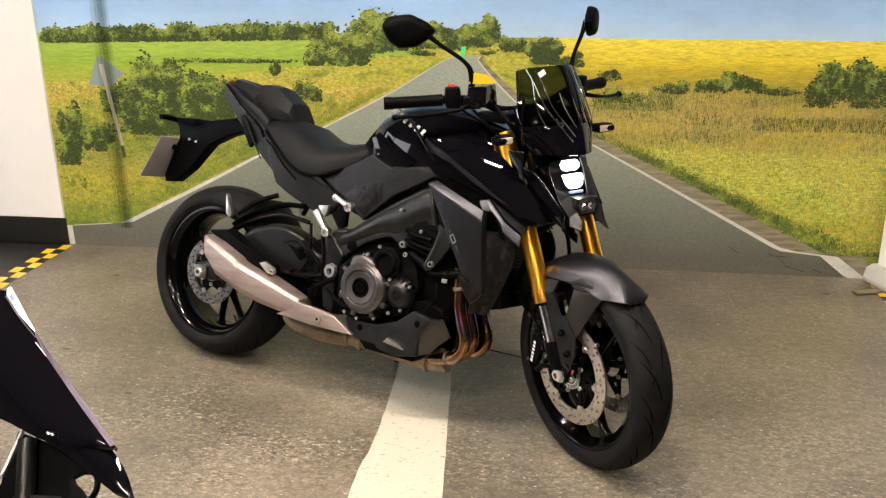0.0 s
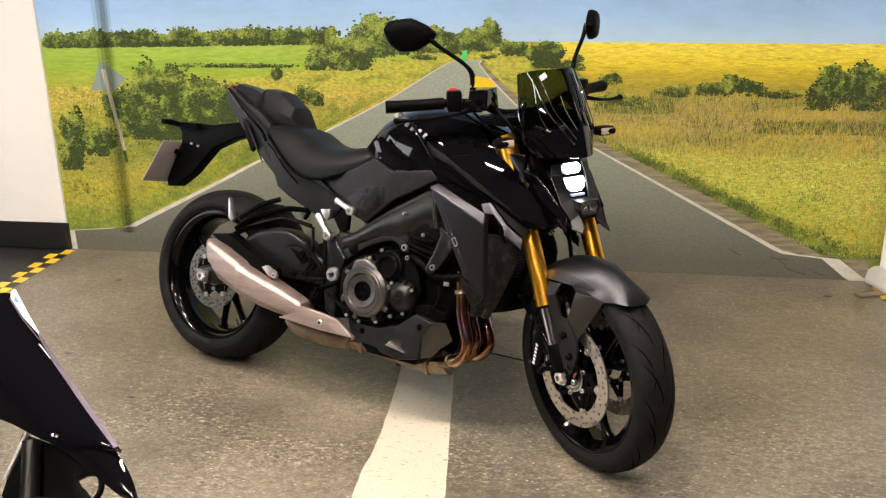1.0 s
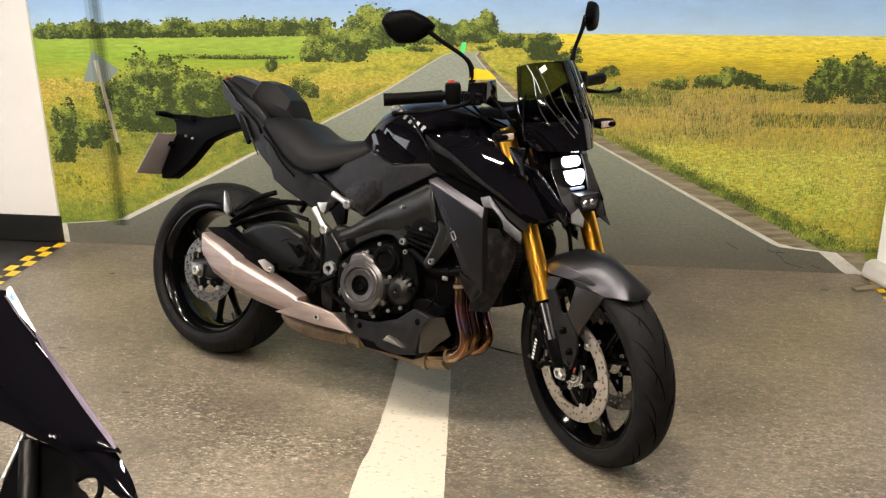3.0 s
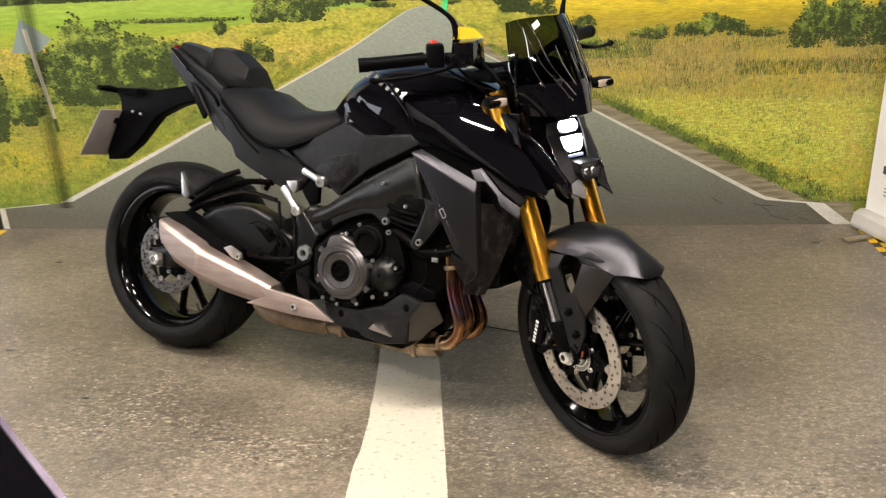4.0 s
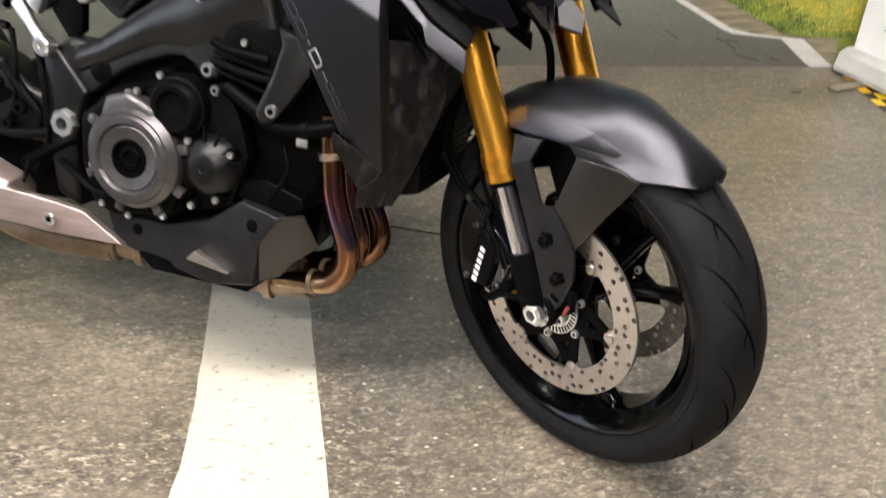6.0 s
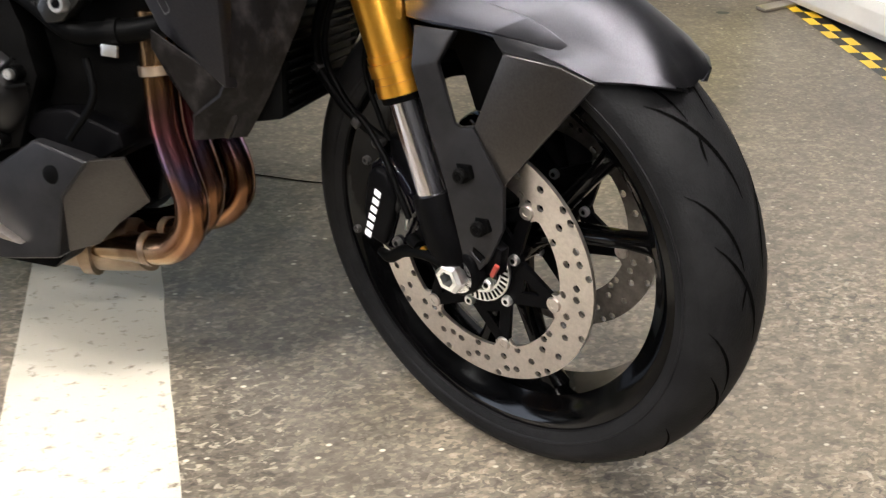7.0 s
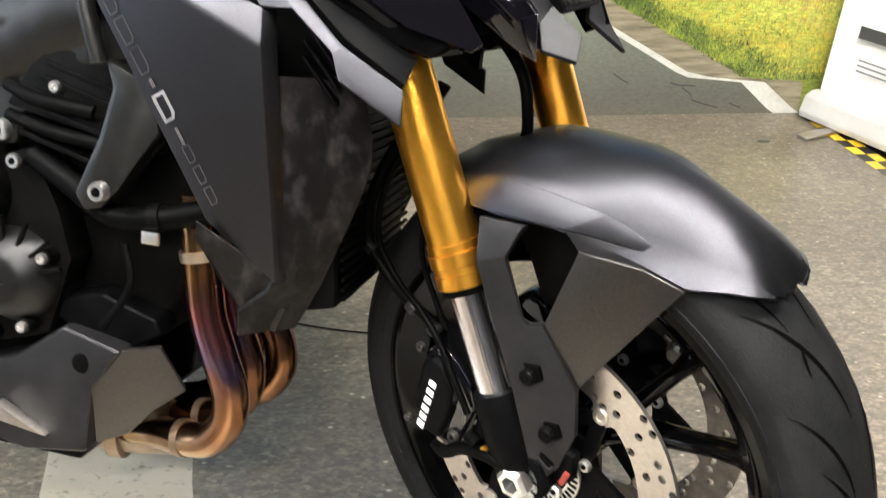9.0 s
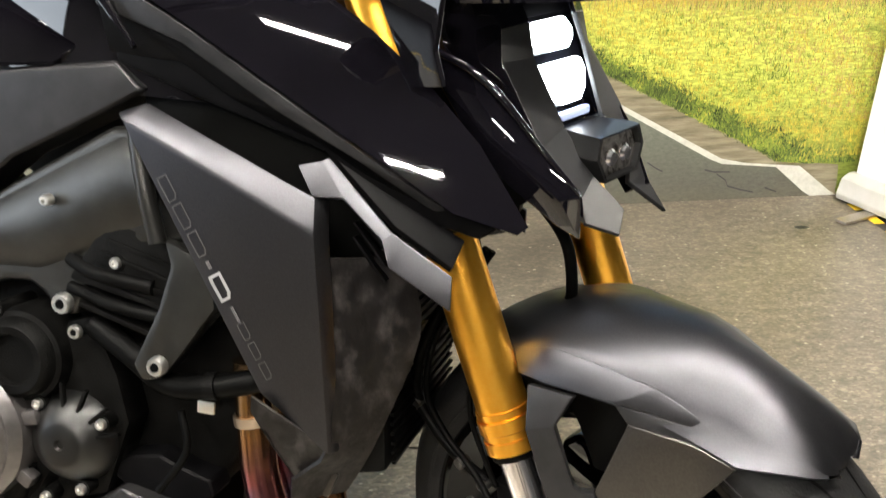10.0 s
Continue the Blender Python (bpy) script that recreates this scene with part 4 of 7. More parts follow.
def build_lamps():
    """Flat ceiling lights."""
    first = None
    for x, y in ((-2.65, 2.05), (-1.35, 2.05), (-0.05, 2.0), (1.2, 2.05), (-1.35, 0.1), (-0.05, 0.1), (-1.35, -1.9), (-0.05, -1.9)):
        if first is None:
            first = thing("ceiling_light", "slim linear ceiling light with a warm white diffuser", "ceiling light", pose(x, y, 3.19), "ceiling lights")
            bm = bmesh.new()
            for a, b in (((0.56, 0.02, 0.04), (0, 0.042, 0)), ((0.56, 0.02, 0.04), (0, -0.042, 0)), ((0.02, 0.064, 0.04), (0.27, 0, 0)), ((0.02, 0.064, 0.04), (-0.27, 0, 0))):
                box(a, b, 0, bm=bm)
            part("frame", bm, WHITE, first)
            part("diffuser", box((0.52, 0.064, 0.012), (0, 0, -0.002), 0), LAMP, first)
        else:
            copy_thing(first, pose(x, y, 3.19))


build_room()
build_mural()
build_tape()
build_banner()
build_lamps()

# ---- the motorcycle: x ahead, y to its left, z up, from the ground below the rear axle ----
BIKE = pose(-0.764, 3.248, 0.004, 0, 0, -23.59) @ pose(0, 0, 0, -14.96)
AXIS = Vector((-math.sin(radians(25)), 0, math.cos(radians(25))))
STEER = Matrix.Translation((1.56, 0, 0)) @ Matrix.Rotation(radians(-31.76), 4, AXIS) @ Matrix.Translation((-1.56, 0, 0))
bike = thing("motorcycle", "black naked sport motorcycle with gold forks leaning on its side stand", "motorcycle", BIKE)
FX, FZ, RX, RZ = 1.46, 0.30, 0.0, 0.312


def cells(r0, r1, rows, count, t, holes, cx, cz, y, hole=0.0042):
    """A flat ring drilled through in a pattern of cells."""
    bm = bmesh.new()
    mid = []
    for i in range(count):
        for j in range(rows):
            ra, rb = r0 + (r1 - r0) * j / rows, r0 + (r1 - r0) * (j + 1) / rows
            a0, a1 = math.tau * i / count, math.tau * (i + 1) / count
            am, rm = (a0 + a1) / 2, (ra + rb) / 2
            edge = [(ra, a0), (ra, am), (ra, a1), (rm, a1), (rb, a1), (rb, am), (rb, a0), (rm, a0)]
            ring = [(cx + r * math.cos(a), cz + r * math.sin(a)) for r, a in edge]
            if holes(i, j):
                mx, mz = cx + rm * math.cos(am), cz + rm * math.sin(am)
                inner = []
                for x, z in ring:
                    d = math.hypot(x - mx, z - mz)
                    inner.append((mx + (x - mx) / d * hole, mz + (z - mz) / d * hole))
                quad = [[bm.verts.new((x, yy, z)) for x, z in loop] for yy in (y - t / 2, y + t / 2) for loop in (ring, inner)]
                for k in range(8):
                    n = (k + 1) % 8
                    bm.faces.new((quad[0][k], quad[0][n], quad[1][n], quad[1][k]))
                    bm.faces.new((quad[2][k], quad[3][k], quad[3][n], quad[2][n]))
                    bm.faces.new((quad[1][k], quad[1][n], quad[3][n], quad[3][k]))
            else:
                for yy in (y - t / 2, y + t / 2):
                    bm.faces.new([bm.verts.new((x, yy, z)) for x, z in ring])
    for r in (r0, r1):
        for i in range(count * 2):
            a0, a1 = math.tau * i / count / 2, math.tau * (i + 1) / count / 2
            bm.faces.new([bm.verts.new((cx + r * math.cos(a), yy, cz + r * math.sin(a))) for a, yy in ((a0, y - t / 2), (a1, y - t / 2), (a1, y + t / 2), (a0, y + t / 2))])
    bmesh.ops.remove_doubles(bm, verts=bm.verts, dist=1e-5)
    return bm


def wheel(cx, cz, radius, half, m, pairs, bead=0.234):
    """Tyre, rim, forked spokes and hub round one axle."""
    def crown(la):
        """Radius of the tread at the part la of the half width."""
        return radius - (radius - bead - 0.03) * (1 - max(0.0, 1 - abs(la) ** 2.1) ** 0.62)
    prof = []
    for k in range(25):
        la = math.sin(math.pi * (k / 24 - 0.5))
        prof.append((crown(la), half * la))
    tail = [(bead + 0.02, half * 0.995), (bead + 0.01, half * 0.955), (bead + 0.004, half * 0.9), (bead + 0.003, half * 0.8)]
    prof = [(r, -y) for r, y in tail[::-1]] + prof + tail
    tyre = part("tyre", lathe(prof, cx, cz, 96), RUBBER, bike, "black road tyre with curved grooves", m)
    # a fine raised band low on each sidewall
    for q in (-1, 1):
        part("sidewall_band", lathe([(bead + 0.0135, q * half * 0.972), (bead + 0.0145, q * (half * 0.972 + 0.0012)), (bead + 0.017, q * (half * 0.985 + 0.0012)), (bead + 0.018, q * half * 0.985)], cx, cz, 96), RUBBER, tyre)
    # long curved sipes and short cross cuts in the tread, their shade drawn as black strips
    n = 12
    for a0, a1, l0, l1, wd in ((0.0, 0.42, 0.1, 0.8, 0.0024), (0.3, 0.62, 0.42, 0.93, 0.0017), (0.16, 0.26, 0.48, 0.36, 0.0015)):
        for side in (-1, 1):
            rows = []
            for k in range(11):
                t = k / 10
                ang = a0 + (a1 - a0) * t
                lat = side * (l0 + (l1 - l0) * t ** 1.7)
                w = wd * math.sin(math.pi * (0.06 + 0.88 * t))
                row = []
                for d in (-w, w):
                    la = max(-0.985, min(0.985, lat + d / half))
                    r = crown(la) + 0.0008
                    row.append((r * math.cos(ang), half * la, r * math.sin(ang)))
                rows.append(row)
            first = part("tread_groove", loft(rows, False, False), GROOVE, tyre)
            for i in range(n):
                ob = first if i == 0 else new("tread_groove", first.data)
                ob.parent = tyre
                ob.matrix_basis = pose(cx, 0, cz, 0, -360 * (i + (0.5 if side > 0 else 0)) / n, 0)
    w = half * 0.84
    rimp = [(bead + 0.003, -w), (bead + 0.002, -w + 0.004), (bead - 0.008, -w + 0.007), (bead - 0.016, -w + 0.016), (bead - 0.028, -w * 0.5), (bead - 0.03, -w * 0.2)]
    inner = [(bead - 0.034, -w * 0.2), (bead - 0.032, -w * 0.55), (bead - 0.02, -w + 0.012), (bead - 0.012, -w + 0.003), (bead - 0.006, -w - 0.001)]
    rimp = rimp + [(r, -y) for r, y in rimp[::-1]] + [(r, -y) for r, y in inner[::-1]] + inner
    rim = part("rim", lathe(rimp, cx, cz, 120, close=True), RIM, bike, "gloss black cast rim", m)
    part("valve", sweep([(cx + (bead - 0.03) * math.cos(-1.19), 0.0, cz + (bead - 0.03) * math.sin(-1.19)), (cx + (bead - 0.062) * math.cos(-1.19), -0.006, cz + (bead - 0.062) * math.sin(-1.19))], [0.0045, 0.0038], 10, 2), ENGINEGREY, rim, "metal tyre valve")
    part("hub", lathe([(0.0, -0.05), (0.03, -0.05), (0.034, -0.045), (0.034, 0.045), (0.03, 0.05), (0.0, 0.05)], cx, cz, 32), RIM, rim)
    for i in range(3):
        for q in (-1, 1):
            rings = []
            for r, da, wd, dp in ((0.022, 3, 0.02, 0.019), (0.06, 8, 0.013, 0.018), (0.11, 12.5, 0.0095, 0.015), (0.16, 15, 0.009, 0.013), (0.185, 16, 0.012, 0.014), (bead - 0.03, 17, 0.022, 0.017)):
                a = radians(pairs + 120 * i + q * da)
                u, v = Vector((math.cos(a), 0, math.sin(a))), Vector((-math.sin(a), 0, math.cos(a)))
                c = Vector((cx, 0, cz)) + u * r
                rings.append([c + v * wd * e + Vector((0, dp * f, 0)) for e, f in ((-0.5, -1), (0.5, -1), (1, -0.5), (1, 0.5), (0.5, 1), (-0.5, 1), (-1, 0.5), (-1, -0.5))])
            part("spoke", bevelled(loft(rings), 0.0025, 2, 30), RIM, rim)
    return rim


def disc(cx, cz, y, r0, r1, m, label, arms, hub, lug, steel=None):
    """Drilled ring with inward lugs, riding on buttons of a black star-shaped carrier."""
    d = part("brake_disc", cells(r0, r1, 5, 60, 0.0048, lambda i, j: j == (2 * i) % 5 or (i % 3 == 0 and j == (2 * i + 2) % 5), cx, cz, y, 0.0045), steel or STEEL, bike, label, m)
    part("carrier", lathe([(hub - 0.01, y - 0.003), (hub + 0.008, y - 0.003), (hub + 0.008, y + 0.003), (hub - 0.01, y + 0.003)], cx, cz, 40, close=True), MATTE, d, "black disc carrier")
    for i in range(arms):
        a = math.tau * i / arms + lug
        tip = Vector((cx + (r0 - 0.006) * math.cos(a), y, cz + (r0 - 0.006) * math.sin(a)))
        for da in (-0.5, 0.5):
            b = a + da * math.tau / arms * 0.8
            root = Vector((cx + hub * math.cos(b), y, cz + hub * math.sin(b)))
            v = (tip - root).normalized().cross(Vector((0, 1, 0)))
            u = Vector((0, 0.0028, 0))
            part("carrier_arm", loft([[p + v * w - u, p - v * w - u, p - v * w + u, p + v * w + u] for p, w in ((root, 0.0075), (tip, 0.0075))]), MATTE, d)
        # steel lug of the ring, and the floating button on it
        u, v = Vector((math.cos(a), 0, math.sin(a))), Vector((-math.sin(a), 0, math.cos(a)))
        c = Vector((cx, 0, cz))
        out = [c + u * rr + v * vv for rr, vv in ((r0 + 0.001, -0.021), (r0 - 0.004, -0.013), (r0 - 0.012, -0.01), (r0 - 0.016, -0.004), (r0 - 0.016, 0.004), (r0 - 0.012, 0.01), (r0 - 0.004, 0.013), (r0 + 0.001, 0.021))]
        part("disc_lug", prism([(q.x, q.z) for q in out], y - 0.0024, y + 0.0024, 0.0005), steel or STEEL, d)
        part("button", lathe([(0.0, y - 0.0042), (0.0035, y - 0.0042), (0.004, y - 0.0052), (0.0078, y - 0.0052), (0.009, y - 0.003), (0.009, y + 0.003), (0, y + 0.003)], cx + (r0 - 0.0055) * math.cos(a), cz + (r0 - 0.0055) * math.sin(a), 16), STEEL, d)
        b = a + 0.5 * math.tau / arms
        bolt(d, (cx + hub * math.cos(b), y - 0.003, cz + hub * math.sin(b)), 0.0065)
    return d


def build_wheels():
    wheel(FX, FZ, 0.30, 0.061, STEER, 35)
    wheel(RX, RZ, 0.312, 0.096, None, -75, 0.232)
    disc(FX, FZ, -0.07, 0.113, 0.155, STEER, "drilled steel front brake disc", 6, 0.058, -0.105)
    # far disc in the darker steel, its shade put into the colour
    disc(FX, FZ, 0.07, 0.113, 0.155, STEER, "drilled steel front brake disc", 6, 0.058, -0.105, DARKSTEEL)
    disc(RX, RZ, -0.08, 0.085, 0.12, None, "drilled steel rear brake disc", 6, 0.048, 0.2, DARKSTEEL)
    # toothed speed ring, axle and its nut
    bm = lathe([(0.036, -0.078), (0.05, -0.078), (0.05, -0.075), (0.036, -0.075)], FX, FZ, 40, close=True)
    ring = part("speed_sensor_ring", bm, ALLOY, bike, "slotted silver sensor ring", STEER)
    bm = bmesh.new()
    for i in range(40):
        a = math.tau * i / 40
        box((0.009, 0.001, 0.0026), (FX + 0.0435 * math.cos(a), -0.0785, FZ + 0.0435 * math.sin(a)), 0, (0, -math.degrees(a), 0), bm)
    part("slots", bm, DARK, ring)
    bm = lathe([(0.0, -0.11), (0.0095, -0.11), (0.0095, -0.127), (0.015, -0.127), (0.0192, -0.123), (0.0192, -0.111), (0.0, -0.111)], FX, FZ, 6)
    nut = part("axle_nut", bm, ALLOY, bike, "polished front axle nut", STEER, smooth=20)
    part("washer", lathe([(0.008, -0.107), (0.0235, -0.107), (0.0245, -0.109), (0.0235, -0.112), (0.008, -0.112)], FX, FZ, 32, close=True), ALLOY, nut)
    sensor = part("wheel_speed_sensor", prism([(FX + 0.03, FZ + 0.005), (FX + 0.05, FZ + 0.012), (FX + 0.052, FZ + 0.045), (FX + 0.036, FZ + 0.05)], -0.098, -0.083, 0.003), MATTE, bike, "black wheel speed sensor", STEER)
    part("sensor_seal", box((0.006, 0.006, 0.018), (FX + 0.045, -0.099, FZ + 0.018), 0.002, (0, 20, 0)), mat("red_sensor_seal", (0.22, 0.03, 0.02), 0.4), sensor, "red sensor seal")
    bolt(sensor, (FX + 0.034, -0.094, FZ - 0.006), 0.0075)
    part("axle", lathe([(0, -0.11), (0.011, -0.11), (0.011, 0.13), (0, 0.13)], FX, FZ, 16), CHROME, bike, "", STEER)
    nut = lathe([(0.0, -0.138), (0.01, -0.138), (0.01, -0.15), (0.015, -0.15), (0.018, -0.147), (0.018, -0.132), (0.0, -0.132)], RX, RZ, 6)
    part("axle_nut", nut, ALLOY, bike, "silver rear axle nut")


FORK0 = Vector((1.458, 0, 0.30))


def on_fork(y, z):
    return Vector((FORK0.x - 0.41 * (z - 0.30), y, z))


def build_fork():
    for s in (-1, 1):
        y = 0.104 * s
        tube = part("fork_tube", sweep([on_fork(y, 0.5), on_fork(y, 0.6), on_fork(y, 0.8), on_fork(y, 0.955)], 0.0262, 32, 2), GOLD, bike, "gold anodised upper fork tube", STEER)
        for z, r, h in ((0.492, 0.0285, 0.012), (0.505, 0.0275, 0.006), (0.512, 0.0292, 0.012), (0.526, 0.0278, 0.006)):
            part("collar", bevelled(sweep([on_fork(y, z), on_fork(y, z + h)], r, 32, 1), 0.0012, 2, 40), GOLD, tube)
        part("dust_seal", sweep([on_fork(y, 0.485), on_fork(y, 0.4935)], 0.0255, 24, 1), DARK, tube)
        part("fork_slider", sweep([on_fork(y, 0.36), on_fork(y, 0.495)], 0.0195, 28, 1), CHROME, bike, "polished chrome fork slider", STEER)
        # cast foot: a sleeve round the slider above a flat lug that clamps the axle
        foot = part("fork_foot", sweep([on_fork(y, 0.388), on_fork(y, 0.37), on_fork(y, 0.335), on_fork(y, 0.305)], [0.0245, 0.026, 0.026, 0.02], 24, 3), MATTE, bike, "black cast fork foot", STEER)
        part("axle_clamp", prism([(1.405, 0.335), (1.45, 0.345), (1.482, 0.329), (1.494, 0.305), (1.487, 0.285), (1.47, 0.272), (1.444, 0.272), (1.428, 0.29), (1.415, 0.3)], y - 0.008 if s < 0 else y - 0.02, y + 0.02 if s < 0 else y + 0.008, 0.007, 3), MATTE, foot)
        part("caliper_lug", prism([(1.345, 0.43), (1.372, 0.425), (1.40, 0.39), (1.418, 0.33), (1.40, 0.30), (1.375, 0.315), (1.372, 0.37), (1.348, 0.405)], 0.078 * s, 0.096 * s, 0.005), MATTE, foot)
        # four-piston caliper: two rounded halves, a proud outer face, bridge bolts and pad pins
        cal = prism([(1.341, 0.404), (1.363, 0.396), (1.388, 0.37), (1.396, 0.345), (1.379, 0.285), (1.352, 0.277), (1.312, 0.288), (1.31, 0.335), (1.323, 0.388)], 0.052 * s, 0.104 * s, 0.01, 3)
        cal = part("brake_caliper", cal, GLOSS, bike, "black four-piston radial brake caliper", STEER)
        part("caliper_face", prism([(1.338, 0.392), (1.356, 0.388), (1.37, 0.36), (1.366, 0.33), (1.352, 0.29), (1.324, 0.294), (1.318, 0.33), (1.328, 0.38)], 0.1 * s, 0.113 * s, 0.007, 3), MATTE, cal)
        for x, z, r in ((1.352, 0.352, 0.02), (1.34, 0.312, 0.02)):
            part("piston_housing", lathe([(0.0, -0.112), (r * 0.7, -0.112), (r, -0.106), (r, -0.09), (0.0, -0.09)] if s < 0 else [(0.0, 0.112), (r * 0.7, 0.112), (r, 0.106), (r, 0.09), (0.0, 0.09)], x, z, 24), SEMI, cal)
        if s < 0:
            bolt(cal, (1.359, -0.086, 0.414), 0.0115, depth=0.008)
            bolt(cal, (1.3815, -0.088, 0.327), 0.0105, depth=0.01)
            bolt(cal, (1.329, -0.088, 0.413), 0.007, material=ENGINEGREY, depth=0.012)
            bolt(cal, (1.316, -0.098, 0.388), 0.0055, material=ENGINEGREY)
            bolt(cal, (1.306, -0.108, 0.296), 0.005, material=ENGINEGREY)
            bolt(cal, (1.368, -0.104, 0.30), 0.007, material=ENGINEGREY)
            # word mark as a row of plain bars
            for q in range(6):
                t = q / 5
                part("word_mark", box((0.0095, 0.001, 0.0075 if q else 0.009), (1.327 + 0.0175 * t, -0.1138, 0.3 + 0.06 * t), 0.0, (0, 16, 0)), WHITE, cal)
            part("pad_clip", sweep([(1.375, -0.1, 0.355), (1.383, -0.106, 0.34), (1.376, -0.1, 0.31)], 0.0016, 8, 4), ALLOY, cal)
            part("bleed_cap", sweep([(1.395, -0.112, 0.32), (1.412, -0.117, 0.318)], 0.008, 12, 1), DARK, cal)
            part("yellow_band", sweep([(1.419, -0.119, 0.3175), (1.427, -0.1205, 0.3175)], 0.0058, 12, 1), GOLD, cal)
            part("sensor_lead", sweep([(1.45, -0.122, 0.316), (1.425, -0.122, 0.316), (1.39, -0.118, 0.304), (1.365, -0.116, 0.284), (1.345, -0.112, 0.282)], [0.006, 0.0065, 0.0075, 0.0075, 0.005], 12), DARK, cal)
    # brake hose and sensor leads on the near leg, from the steering head down to the caliper
    for pts, r in ((((1.30, -0.05, 0.66), (1.25, -0.085, 0.57), (1.239, -0.1, 0.50), (1.265, -0.1, 0.459), (1.30, -0.098, 0.434), (1.33, -0.09, 0.416)), 0.006),
                   (((1.306, -0.05, 0.66), (1.262, -0.085, 0.57), (1.253, -0.098, 0.50), (1.28, -0.098, 0.455), (1.318, -0.1, 0.43), (1.35, -0.106, 0.405), (1.372, -0.11, 0.375), (1.392, -0.112, 0.345)), 0.0038),
                   (((1.32, -0.09, 0.56), (1.315, -0.098, 0.5), (1.34, -0.1, 0.445), (1.352, -0.1, 0.425)), 0.003),
                   (((1.28, -0.02, 0.74), (1.335, -0.025, 0.72), (1.372, -0.02, 0.68), (1.378, -0.015, 0.63), (1.37, -0.01, 0.605)), 0.006)):
        part("brake_hose", sweep(pts, r, 10), DARK, bike, "black rubber brake hose", STEER)
    for at in ((1.244, -0.1, 0.483), (1.303, -0.098, 0.432)):
        part("hose_clip", box((0.012, 0.016, 0.012), at, 0.003, (0, 35, 0)), ENGINEGREY, bike, "", STEER)
    part("lower_clamp", prism([(1.235, 0.705), (1.325, 0.705), (1.312, 0.75), (1.222, 0.75)], -0.13, 0.13, 0.008), MATTE, bike, "black fork clamp", STEER)
    part("upper_clamp", prism([(1.09, 0.985), (1.22, 0.985), (1.215, 1.012), (1.09, 1.012)], -0.135, 0.135, 0.008), MATTE, bike, "", STEER)


